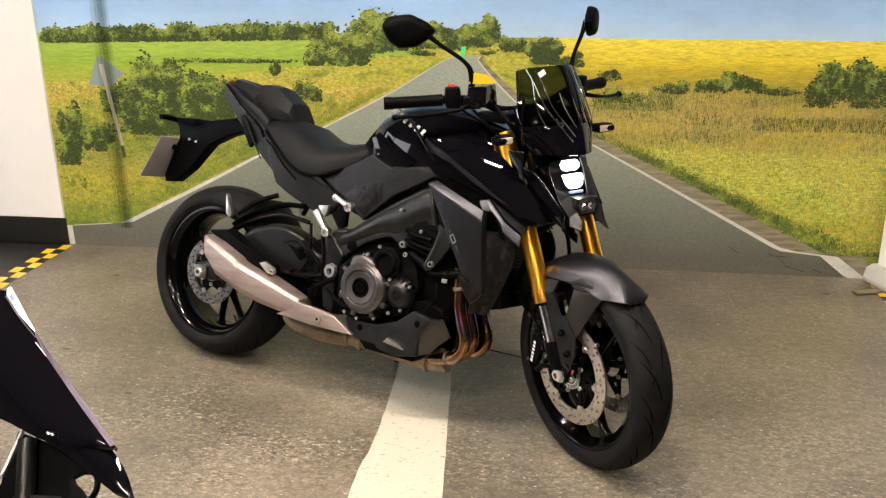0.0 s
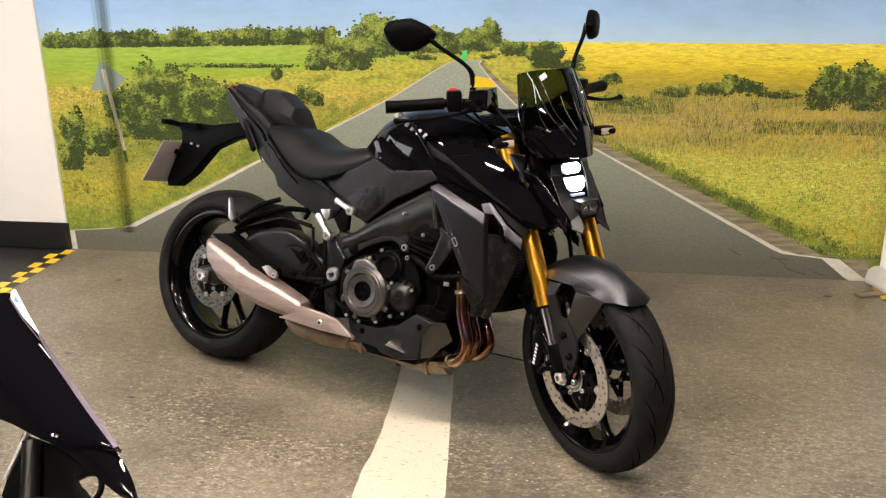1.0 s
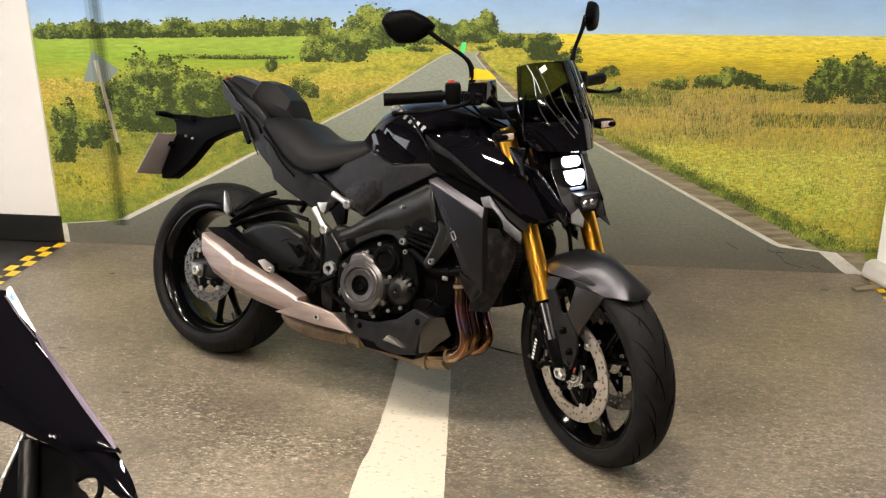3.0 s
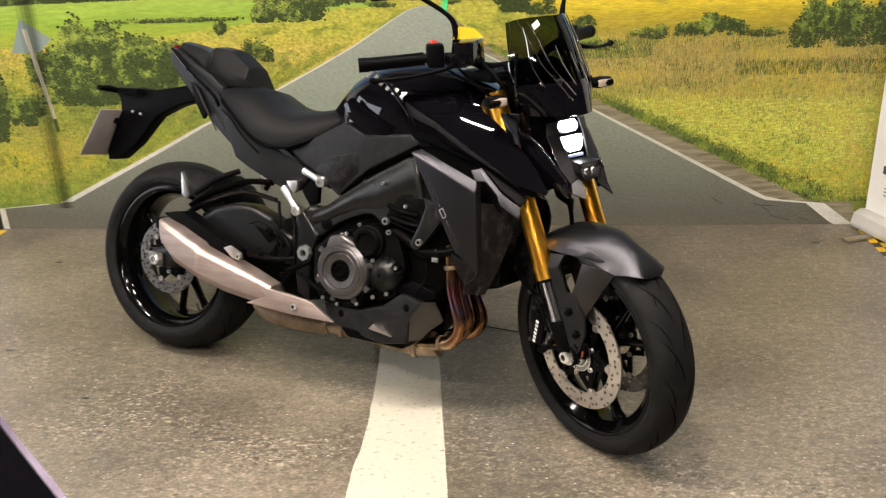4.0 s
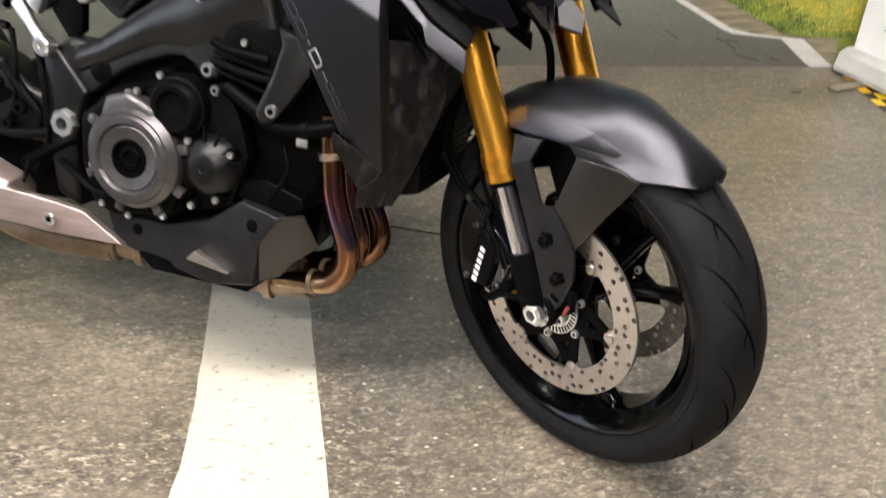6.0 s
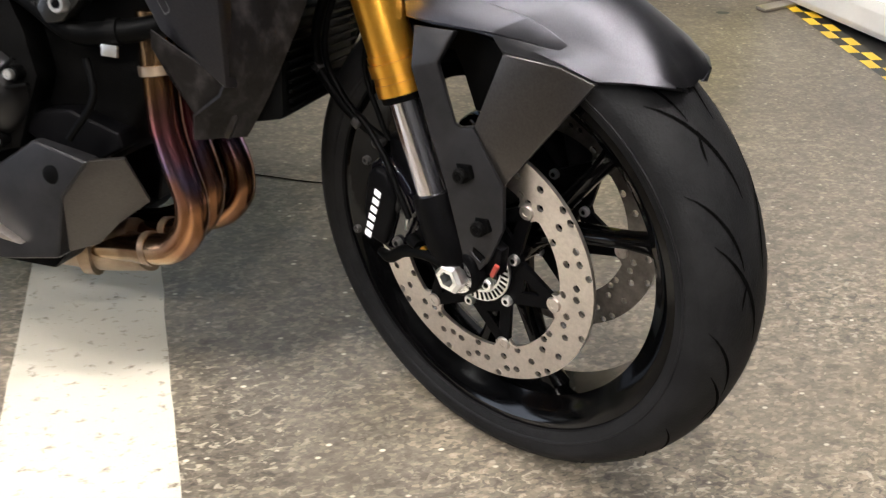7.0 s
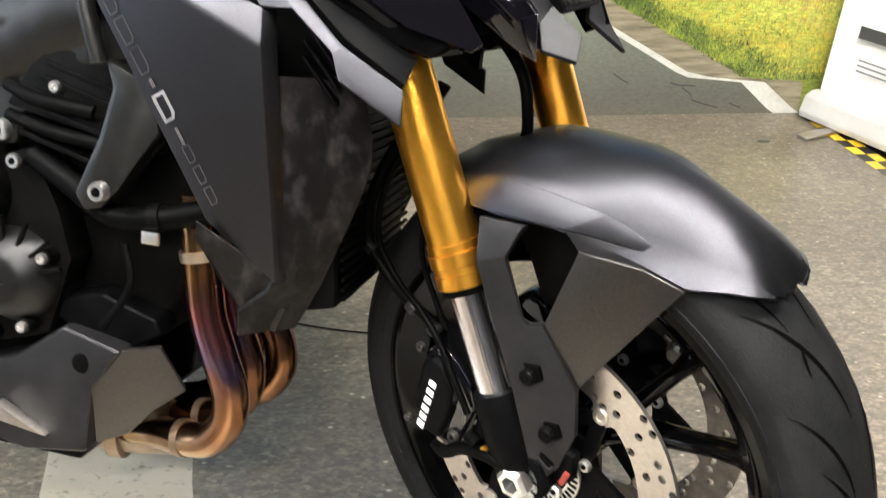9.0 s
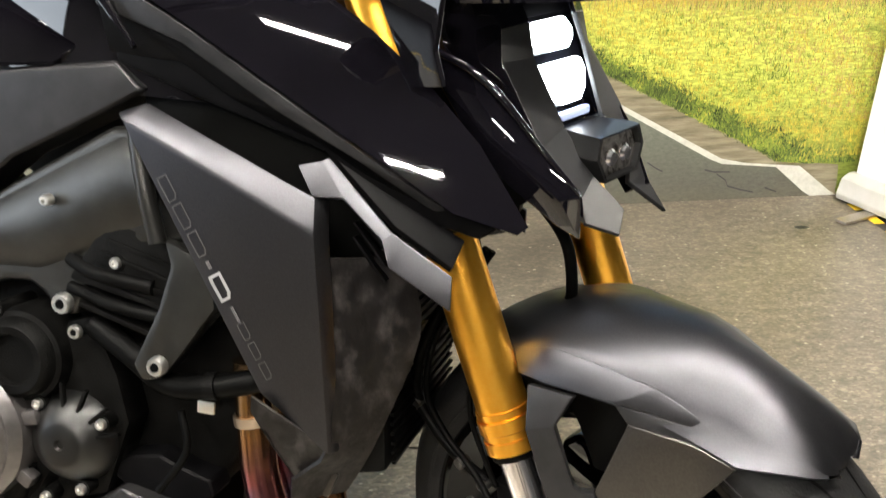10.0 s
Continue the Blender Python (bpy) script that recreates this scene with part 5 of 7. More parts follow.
def build_fender():
    # crown, shoulder crease and lower edge of each section, from the rear to the tip
    secs = []
    for deg, rc, shoulder, edge in ((128, 0.318, (1.325, 0.066, 0.583), (1.318, 0.078, 0.555)), (116, 0.324, (1.366, 0.082, 0.586), (1.364, 0.09, 0.566)), (104, 0.328, (1.405, 0.079, 0.599), (1.407, 0.092, 0.568)), (94, 0.33, (1.452, 0.073, 0.597), (1.452, 0.087, 0.57)), (84, 0.33, (1.507, 0.065, 0.589), (1.502, 0.075, 0.566)),
                                    (79, 0.33, (1.528, 0.06, 0.58), (1.53, 0.07, 0.558)), (72.5, 0.3285, (1.5634, 0.053, 0.563), (1.547, 0.069, 0.5545)), (66, 0.3245, (1.59, 0.054, 0.558), (1.587, 0.068, 0.5465)), (60, 0.317, (1.615, 0.05, 0.5605), (1.619, 0.059, 0.5515)), (56, 0.311, (1.632, 0.041, 0.5575), (1.637, 0.049, 0.5505)), (53, 0.3065, (1.642, 0.029, 0.5525), (1.648, 0.034, 0.5465)), (52, 0.304, (1.646, 0.014, 0.5455), (1.65, 0.016, 0.541))):
        a = radians(deg)
        crown = Vector((FX + rc * math.cos(a), 0, FZ + rc * math.sin(a)))
        sh = Vector(shoulder)
        half = [Vector(edge)]
        for t in (1.0, 0.86, 0.7, 0.5, 0.27):
            q = crown + (sh - crown) * t
            # the rise of a rounded roof over the straight line from crown to shoulder
            lift = np.interp(deg, (52, 60, 70, 80, 95), (0.25, 0.6, 0.95, 0.9, 0.3)) * (1 - t) * t * max(0.0, sh.y - 0.012)
            way = Vector((q.x - FX, 0, q.z - FZ)).normalized()
            half.append(q + way * lift + Vector((0, 0.004 * math.sin(math.pi * t), 0)))
        half.append(crown)
        secs.append([(v.x, -v.y, v.z) for v in half] + [(v.x, v.y, v.z) for v in half[-2::-1]])
    fen = part("front_fender", shell(secs, -0.0035), SATIN, bike, "satin graphite front fender", STEER, smooth=42)
    for s in (-1, 1):
        top = [(1.362, 0.085, 0.588), (1.405, 0.083, 0.602), (1.452, 0.0775, 0.5995), (1.507, 0.0695, 0.592), (1.53, 0.064, 0.582), (1.5645, 0.0555, 0.5625)]
        low = [(1.378, 0.099, 0.571), (1.408, 0.0985, 0.573), (1.441, 0.0945, 0.5735), (1.477, 0.0885, 0.5745), (1.514, 0.0765, 0.571), (1.56, 0.058, 0.5615)]
        n = len(top)
        part("fender_blade", panel(top + low, [(i, i + 1, n + i + 1, n + i) for i in range(n - 1)], 0.005, s, 0.0012), SATIN, fen, "pale satin side blade", smooth=24)
        # lip in darker charcoal: the shade of its downward face as colour
        part("fender_lip", panel([(1.477, 0.088, 0.5735), (1.514, 0.076, 0.570), (1.5625, 0.0575, 0.561), (1.548, 0.0705, 0.554), (1.4917, 0.0865, 0.557)], [(0, 1, 2, 3, 4)], 0.006, s, 0.001), COVER, fen, smooth=24)
        part("fender_side", panel([(1.4917, 0.086, 0.5565), (1.548, 0.0705, 0.5535), (1.5866, 0.069, 0.5455), (1.554, 0.079, 0.495), (1.5036, 0.092, 0.4155), (1.466, 0.0945, 0.475)], [(0, 1, 2, 3, 4, 5)], 0.008, s, 0.0015), BROWNGREY, fen, "satin brown-grey fender side panel")
        # strut: a flat leg with a turned-in bright head, open towards the side panel
        sv = [(1.3934, 0.104, 0.567), (1.441, 0.098, 0.5705), (1.4283, 0.1085, 0.537), (1.4049, 0.122, 0.5305), (1.447, 0.101, 0.474), (1.4537, 0.099, 0.4705), (1.466, 0.0965, 0.4745), (1.5076, 0.0965, 0.4195), (1.5132, 0.1, 0.372), (1.4997, 0.104, 0.329), (1.4803, 0.107, 0.302), (1.4723, 0.112, 0.322), (1.4505, 0.117, 0.404)]
        part("fender_strut", panel(sv, [(0, 1, 2, 3), (3, 2, 4, 5, 6, 12), (6, 7, 8, 9, 10, 11, 12)], 0.012, s, 0.002), COVER, fen, "charcoal fender strut", smooth=20)
        # black sheet in the strut's opening, in place of the shade within
        part("fender_inner_shade", prism([(1.40, 0.565), (1.49, 0.558), (1.46, 0.48), (1.448, 0.48), (1.43, 0.52)], 0.062 * s, 0.07 * s, 0.002), DARK, fen)
        for x, z, y in ((1.463, 0.424, 0.1075), (1.488, 0.369, 0.1065)):
            # recess drawn as a black patch just proud, its shade in the colour
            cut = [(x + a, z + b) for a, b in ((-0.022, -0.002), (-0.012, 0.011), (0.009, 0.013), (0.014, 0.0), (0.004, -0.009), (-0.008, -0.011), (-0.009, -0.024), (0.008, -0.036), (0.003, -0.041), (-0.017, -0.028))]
            r = part("recess_shade", prism(cut, (y - 0.004) * s, (y + 0.0012) * s, 0.0008), DARK, fen, "", smooth=20)
            part("recess_edge", sweep([(a, (y + 0.001) * s, b) for a, b in (cut[9], cut[8], cut[7])], 0.0012, 6, 3), COVER, fen)
            bolt(fen, (x, -y - 0.001 if s < 0 else y - 0.004, z), 0.0085, material=ENGINE, depth=0.007)


def build_tank():
    rings = []
    for x, top, hw, mid, bot in ((0.615, 0.86, 0.085, 0.84, 0.80), (0.65, 0.905, 0.11, 0.865, 0.79), (0.70, 0.955, 0.135, 0.89, 0.785), (0.76, 0.988, 0.15, 0.905, 0.775), (0.84, 1.005, 0.165, 0.905, 0.77), (0.93, 1.005, 0.175, 0.89, 0.77), (1.02, 0.985, 0.175, 0.88, 0.77), (1.10, 0.945, 0.155, 0.865, 0.77), (1.15, 0.89, 0.12, 0.84, 0.78)):
        ring = [(x, -hw * 0.9, bot), (x, -hw, mid), (x, -hw * 0.82, mid + (top - mid) * 0.55), (x, -hw * 0.45, mid + (top - mid) * 0.9), (x, 0, top)]
        rings.append(ring + [(a, -b, c) for a, b, c in ring[-2::-1]])
    tank = part("fuel_tank", loft(rings), GLOSS, bike, "gloss black fuel tank", smooth=50)
    for s in (-1, 1):
        part("knee_panel", prism([(0.69, 0.862), (0.715, 0.885), (0.75, 0.862), (0.87, 0.812), (0.84, 0.79), (0.775, 0.785), (0.71, 0.825)], 0.148 * s, 0.158 * s, 0.004), GLOSS, tank)
    # word mark along the crest
    for i in range(6):
        x, z = 0.765 + 0.024 * i, 0.951 - 0.0105 * i
        part("word_mark", box((0.011, 0.002, 0.021), (x, -0.157 - 0.0035 * i, z), 0, (-28, 22, 0)), LETTERDARK if i < 4 else LETTER, tank)
    part("fuel_cap", lathe([(0, -0.01), (0.04, -0.01), (0.045, -0.004), (0.045, 0.01), (0, 0.01)], segs=32), MATTE, tank, "black fuel filler cap", pose(0.88, 0, 1.01, 90))
    # crest trim lines
    for s in (-1, 1):
        part("tank_crest", sweep([(0.75, 0.12 * s, 0.965), (0.83, 0.165 * s, 0.93), (0.91, 0.185 * s, 0.86), (0.95, 0.19 * s, 0.815)], [0.004, 0.008, 0.008, 0.004], 8, flat=0.6), GLOSS, tank)
    for s in (-1, 1):
        rows = []
        low = [(0.895, 0.893, 0.19), (1.0, 0.842, 0.196), (1.13, 0.771, 0.197), (1.2056, 0.7285, 0.19), (1.2585, 0.699, 0.188), (1.314, 0.685, 0.176)]
        top = [(0.925, 0.955, 0.15), (1.03, 0.925, 0.16), (1.152, 0.855, 0.158), (1.223, 0.804, 0.175), (1.272, 0.758, 0.177), (1.322, 0.692, 0.182)]
        for i, ((xa, za, ya), (xb, zb, yb)) in enumerate(zip(low, top)):
            # rounded towards the seat, almost flat at the tip
            swell = (0.3, 0.3, 0.22, 0.05, 0.0, 0.0)[i]
            rows.append([(xa + (xb - xa) * v, s * (ya + (yb - 0.012 - ya) * v + swell * abs(zb - za) * v * (1 - v)), za + (zb - za) * v) for v in (0.0, 0.1, 0.22, 0.35, 0.48, 0.61, 0.74, 0.87, 1.0)])
        part("tank_wing", shell(rows, 0.005), GLOSS, bike, "gloss black pointed tank side wing", smooth=30)
        duct = prism([(0.905, 0.86), (0.99, 0.855), (1.13, 0.785), (1.255, 0.722), (1.30, 0.69), (1.28, 0.675), (1.2, 0.69), (1.13, 0.738), (1.0, 0.775), (0.92, 0.80)], 0.13 * s, 0.172 * s, 0.006)
        part("intake_panel", duct, MATTE, bike, "black ribbed intake panel below the wing")
        under = [(0.9, 0.184, 0.885), (1.0, 0.191, 0.838), (1.13, 0.192, 0.767), (1.2056, 0.187, 0.7245), (1.2545, 0.17, 0.695), (1.302, 0.147, 0.681)]
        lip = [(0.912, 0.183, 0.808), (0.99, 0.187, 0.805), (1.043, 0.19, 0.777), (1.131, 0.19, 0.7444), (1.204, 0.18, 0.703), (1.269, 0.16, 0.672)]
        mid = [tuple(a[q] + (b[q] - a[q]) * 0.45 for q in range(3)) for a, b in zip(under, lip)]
        n = len(under)
        strip = [(i, i + 1, n + i + 1, n + i) for i in range(n - 1)]
        part("wing_underlay", panel(under + mid, strip, 0.006, s, 0.002), COVER, bike, "charcoal panel below the tank wing", smooth=24)
        # lower strip in black: shade of the opening put into the colour
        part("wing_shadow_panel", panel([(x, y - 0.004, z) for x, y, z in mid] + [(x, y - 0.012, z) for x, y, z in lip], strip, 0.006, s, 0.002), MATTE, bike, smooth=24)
        # black block added behind the gap, standing for the shade inside it
        part("intake_shade_fill", prism([(0.93, 0.81), (1.0, 0.80), (1.15, 0.75), (1.25, 0.70), (1.16, 0.63), (1.0, 0.69), (0.94, 0.745)], 0.1 * s, 0.15 * s, 0.004), DARK, bike)


def build_body():
    for s in (-1, 1):
        # radiator shroud: broad face, bright bevel along its top, turned-in front edge
        sv = [(0.9334, 0.19, 0.7553), (0.958, 0.18, 0.7666), (1.14, 0.21, 0.702), (1.1433, 0.217, 0.6707), (1.161, 0.193, 0.4574), (1.0873, 0.204, 0.5047), (0.9414, 0.197, 0.7496), (1.149, 0.196, 0.701), (1.1525, 0.2, 0.6707), (1.168, 0.178, 0.4574)]
        ga, gb, gc = (Vector(sv[q]) for q in (6, 3, 4))
        nrm = (gb - ga).cross(gc - ga).normalized()
        sv[5] = (sv[5][0], ga.y - ((sv[5][0] - ga.x) * nrm.x + (sv[5][2] - ga.z) * nrm.z) / nrm.y, sv[5][2])
        sh = part("radiator_shroud", panel(sv, [(0, 1, 6), (1, 2, 3, 6), (6, 3, 4, 5), (2, 7, 8, 3), (3, 8, 9, 4)], 0.01, s, 0.005), SATIN, bike, "satin graphite radiator shroud", smooth=34)
        # model mark as slanted plain outlines and bars, one of them bright
        for i, (u, w, h, kind) in enumerate(((0.06, 0.0125, 0.0055, 0), (0.19, 0.0125, 0.0055, 0), (0.32, 0.0125, 0.0055, 0), (0.42, 0.004, 0.0015, 0), (0.525, 0.0135, 0.0068, 1), (0.655, 0.008, 0.0012, 2), (0.735, 0.0085, 0.004, 2), (0.83, 0.0085, 0.004, 2), (0.925, 0.0085, 0.004, 2))):
            x, z = 0.985 + 0.1185 * u, 0.7025 - 0.1855 * u
            y = ga.y - ((x - ga.x) * nrm.x + (z - ga.z) * nrm.z) / nrm.y + 0.0016
            bm = letter_ring(w, h, (0.0014, 0.003, 0.0009)[kind]) if h > 0.002 else box((w * 2, 0.001, h * 2), (0, 0, 0), 0)
            part("model_mark", bm, (LETTERDARK, LETTER, LETTERDARK)[kind], sh, "", pose(x, y * s, z, 0, 57.5, 0))
        # protective film over the radiator's flank, torn at its lower end
        rows = []
        for i in range(11):
            z = 0.645 - 0.247 * i / 10
            xa = np.interp(z, (0.398, 0.4203, 0.458, 0.6707), (1.1245, 1.122, 1.164, 1.146))
            xb = np.interp(z, (0.398, 0.406, 0.4484, 0.541, 0.572, 0.61, 0.645), (1.1638, 1.169, 1.189, 1.222, 1.228, 1.226, 1.206))
            rows.append([(xa + (xb - xa) * k / 6, s * (0.19 - 0.045 * k / 6 - 0.08 * max(0, 0.458 - z) + 0.004 * noise.noise((i * 0.8, k * 0.8, s))), z + 0.004 * noise.noise((i, k, 3))) for k in range(7)])
        part("radiator_side_film", shell(rows, 0.004), FOIL, bike, "wrinkled dusty film on the radiator side")
        part("shroud_film", panel([(1.0835, 0.2, 0.506), (1.157, 0.188, 0.4635), (1.128, 0.17, 0.405), (1.119, 0.172, 0.422), (1.1, 0.187, 0.455), (1.0825, 0.197, 0.489)], [(0, 1, 2, 3, 4, 5)], 0.003, s, 0.001), FOIL, bike, "loose film below the shroud")
        part("shroud_bracket", box((0.03, 0.02, 0.03), (1.142, 0.15 * s, 0.415), 0.004, (0, 20, 0)), BROWNGREY, bike)
        for q in range(5):
            part("shroud_vane", box((0.05, 0.012, 0.003), (1.18, 0.165 * s, 0.70 - 0.014 * q), 0.001, (0, 48, 0)), MATTE, bike)
        wv = [(1.1187, 0.2, 0.727), (1.141, 0.2, 0.733), (1.164, 0.206, 0.7035), (1.138, 0.211, 0.7025), (1.146, 0.196, 0.7365), (1.209, 0.203, 0.679), (1.2033, 0.211, 0.6725), (1.2672, 0.211, 0.649), (1.2687, 0.213, 0.6186), (1.212, 0.215, 0.65)]
        part("winglet", panel(wv, [(0, 1, 2, 3), (1, 4, 5, 6, 2), (6, 5, 7, 8, 9)], 0.006, s, 0.0015), SATIN, bike, "slim satin grey winglet", smooth=20)
        part("wing_inner", panel([(1.15, 0.19, 0.735), (1.2, 0.185, 0.708), (1.268, 0.172, 0.674), (1.264, 0.195, 0.652), (1.211, 0.198, 0.683)], [(0, 1, 2, 3, 4)], 0.01, s, 0.002), MATTE, bike)
        # side covers below the tank
        sc = prism([(0.43, 0.712), (0.469, 0.722), (0.557, 0.75), (0.642, 0.79), (0.69, 0.815), (0.766, 0.782), (0.915, 0.802), (0.945, 0.775), (0.884, 0.743), (0.787, 0.694), (0.681, 0.603), (0.62, 0.64), (0.569, 0.672), (0.48, 0.69)], (0.115 * s, 0.168 * s), (0.08 * s, 0.1 * s), 0.007, 3)
        part("side_cover", sc, COVER, bike, "charcoal side cover below the tank")
        part("cover_seam", sweep([(0.47, 0.125 * s, 0.722), (0.51, 0.128 * s, 0.7), (0.56, 0.133 * s, 0.672), (0.6, 0.137 * s, 0.655)], 0.0035, 8), DARK, bike)
        part("side_cover_inlay", prism([(0.60, 0.672), (0.63, 0.705), (0.72, 0.728), (0.80, 0.75), (0.83, 0.742), (0.775, 0.7), (0.685, 0.618)], (0.1375 * s, 0.1535 * s), (0.12 * s, 0.13 * s), 0.001), FOIL, bike, "dusty textured grip patch")
        # frame beams
        fb = prism([(0.546, 0.54), (0.577, 0.563), (0.628, 0.562), (0.70, 0.614), (0.783, 0.667), (0.907, 0.737), (0.965, 0.745), (0.99, 0.70), (1.0, 0.64), (0.97, 0.63), (0.935, 0.624), (0.897, 0.6), (0.876, 0.566), (0.866, 0.54), (0.84, 0.536), (0.825, 0.556), (0.805, 0.566), (0.775, 0.562), (0.735, 0.547), (0.69, 0.525), (0.645, 0.492), (0.612, 0.468), (0.585, 0.48)], (0.12 * s, 0.172 * s), (0.085 * s, 0.11 * s), 0.009, 3)
        beam = part("frame_beam", fb, FRAME, bike, "black twin-spar aluminium frame beam")
        rows = []
        for x, lo, hi in ((0.6, 0.505, 0.553), (0.65, 0.525, 0.575), (0.7, 0.548, 0.609), (0.76, 0.573, 0.648), (0.82, 0.577, 0.682), (0.87, 0.598, 0.71), (0.92, 0.63, 0.735), (0.955, 0.645, 0.735)):
            y = 0.085 + 0.025 * (x - 0.546) / 0.454 + (0.035 + 0.027 * (x - 0.546) / 0.454)
            rows.append([(x, s * (y - 0.004 + 0.016 * math.sin(math.pi * v) ** 0.7), lo + (hi - lo) * v) for v in (k / 10 for k in range(11))])
        part("spar_swell", shell(rows, 0.003), FRAME, beam, smooth=60)
        pv = prism([(0.538, 0.539), (0.561, 0.545), (0.622, 0.479), (0.602, 0.427), (0.60, 0.353), (0.607, 0.28), (0.562, 0.299), (0.535, 0.416)], 0.09 * s, 0.138 * s, 0.008, 3)
        part("pivot_plate", pv, SWING, bike)
        part("pivot_nut", lathe([(0.011, -0.014), (0.021, -0.014), (0.025, -0.008), (0.025, 0.0), (0.011, 0.0)], segs=8, close=True), ALLOY, bike, "silver swingarm pivot nut", pose(0.582, 0.138 * s, 0.422, 0, 0, 0 if s < 0 else 180))
        # hole drawn as a black disc on the beam, shade by colour alone
        part("frame_hole_shade", lathe([(0.0, -0.002), (0.017, -0.002), (0.02, 0.0), (0.0, 0.004)], segs=20), DARK, bike, "", pose(0.646, 0.134 * s, 0.518, 0, 0, 0 if s < 0 else 180))
        part("frame_edge_tube", sweep([(0.945, 0.178 * s, 0.748), (0.958, 0.182 * s, 0.69), (0.972, 0.18 * s, 0.635)], 0.009, 10), FRAME, bike)
        part("frame_arm", prism([(0.976, 0.64), (1.03, 0.62), (1.033, 0.577), (0.993, 0.517), (0.976, 0.497), (0.957, 0.492), (0.946, 0.508), (0.972, 0.567), (0.985, 0.613)], 0.15 * s, 0.18 * s, 0.006), FRAME, bike)
        # rear frame and foot rest brackets
        rf = prism([(0.285, 0.672), (0.34, 0.645), (0.44, 0.607), (0.50, 0.588), (0.53, 0.60), (0.585, 0.662), (0.53, 0.70), (0.43, 0.714), (0.35, 0.735), (0.25, 0.80), (0.23, 0.775)], 0.09 * s, 0.118 * s, 0.008, 3)
        part("rear_frame_cover", rf, TAILPLASTIC, bike, "charcoal rear frame cover")
        for a, c in (((0.556, 0.661), (0.6265, 0.637)), ((0.486, 0.603), (0.5475, 0.5435))):
            part("footrest_bracket", sweep([(a[0], 0.132 * s, a[1]), ((a[0] + c[0]) / 2, 0.138 * s, (a[1] + c[1]) / 2), (c[0], 0.142 * s, c[1])], [0.012, 0.0095, 0.012], 12, 2), ALLOY, bike, "polished alloy foot rest bracket")
            part("bracket_boss", lathe([(0.005, -0.014), (0.012, -0.014), (0.0155, -0.01), (0.0155, 0.01), (0.005, 0.01)], segs=20, close=True), ALLOY, bike, "", pose(c[0], 0.144 * s, c[1], 0, 0, 0 if s < 0 else 180))
            part("bracket_bolt", lathe([(0.0, -0.006), (0.004, -0.006), (0.006, -0.01), (0.009, -0.01), (0.01, 0.0), (0.0, 0.0)], segs=14), STEEL, bike, "", pose(c[0], 0.148 * s, c[1], 0, 0, 0 if s < 0 else 180))
        part("footrest_plate", prism([(0.496, 0.624), (0.538, 0.63), (0.536, 0.608), (0.528, 0.59), (0.512, 0.6)], 0.122 * s, 0.138 * s, 0.004), ALLOY, bike, "polished alloy foot rest plate")
        part("heel_guard", prism([(0.54, 0.60), (0.575, 0.64), (0.60, 0.62), (0.60, 0.57), (0.575, 0.555)], 0.1 * s, 0.12 * s, 0.005), MATTE, bike)
        part("footrest", sweep([(0.60, 0.14 * s, 0.40), (0.585, 0.18 * s, 0.385), (0.578, 0.22 * s, 0.375)], 0.009, 12), MATTE, bike, "black rider foot rest")
        part("footrest_feeler", sweep([(0.578, 0.218 * s, 0.375), (0.566, 0.222 * s, 0.335)], [0.0045, 0.003], 8), DARK, bike)
        part("rear_footrest", prism([(0.148, 0.615), (0.158, 0.60), (0.182, 0.545), (0.172, 0.535), (0.155, 0.545)], 0.185 * s, 0.2 * s, 0.003), ALLOY, bike, "folded polished pillion foot rest")
        part("rear_footrest_bracket", sweep([(0.30, 0.11 * s, 0.63), (0.24, 0.14 * s, 0.60), (0.185, 0.175 * s, 0.55)], 0.009, 10), MATTE, bike)
        # swingarm
        sw = prism([(-0.04, 0.34), (-0.03, 0.29), (0.05, 0.285), (0.12, 0.32), (0.24, 0.37), (0.42, 0.372), (0.56, 0.375), (0.585, 0.42), (0.56, 0.455), (0.502, 0.47), (0.448, 0.508), (0.37, 0.534), (0.295, 0.532), (0.221, 0.508), (0.16, 0.462), (0.08, 0.37)] if s < 0 else [(-0.04, 0.34), (-0.03, 0.29), (0.05, 0.285), (0.46, 0.36), (0.56, 0.375), (0.585, 0.42), (0.46, 0.44), (0.08, 0.36)], 0.06 * s, 0.132 * s, 0.032, 6)
        part("swingarm", sw, SWING, bike, "black aluminium swingarm")
        part("axle_block", prism([(-0.03, 0.335), (-0.03, 0.29), (0.03, 0.29), (0.03, 0.335)], 0.128 * s, 0.14 * s, 0.003), DARKSTEEL, bike, "silver rear axle block")
    # triangular recess drawn as a black patch that stands for its shade
    part("swingarm_recess_shade", prism([(0.385, 0.478), (0.482, 0.454), (0.443, 0.43)], -0.134, -0.12, 0.001), DARK, bike)
    part("swingarm_rib", sweep([(0.36, -0.13, 0.475), (0.40, -0.132, 0.49), (0.44, -0.132, 0.485), (0.5, -0.13, 0.458)], [0.004, 0.006, 0.006, 0.005], 10, flat=0.5), SWING, bike)
    # linkage, shock, rear brake clutter beside the pivot
    part("linkage_block", prism([(0.33, 0.30), (0.36, 0.46), (0.5, 0.52), (0.6, 0.5), (0.6, 0.27), (0.45, 0.26)], -0.09, 0.09, 0.02), DARK, bike, "black shock linkage behind the foot rest")
    part("swingarm_bridge", box((0.1, 0.2, 0.1), (0.46, 0, 0.42), 0.02), FRAME, bike)
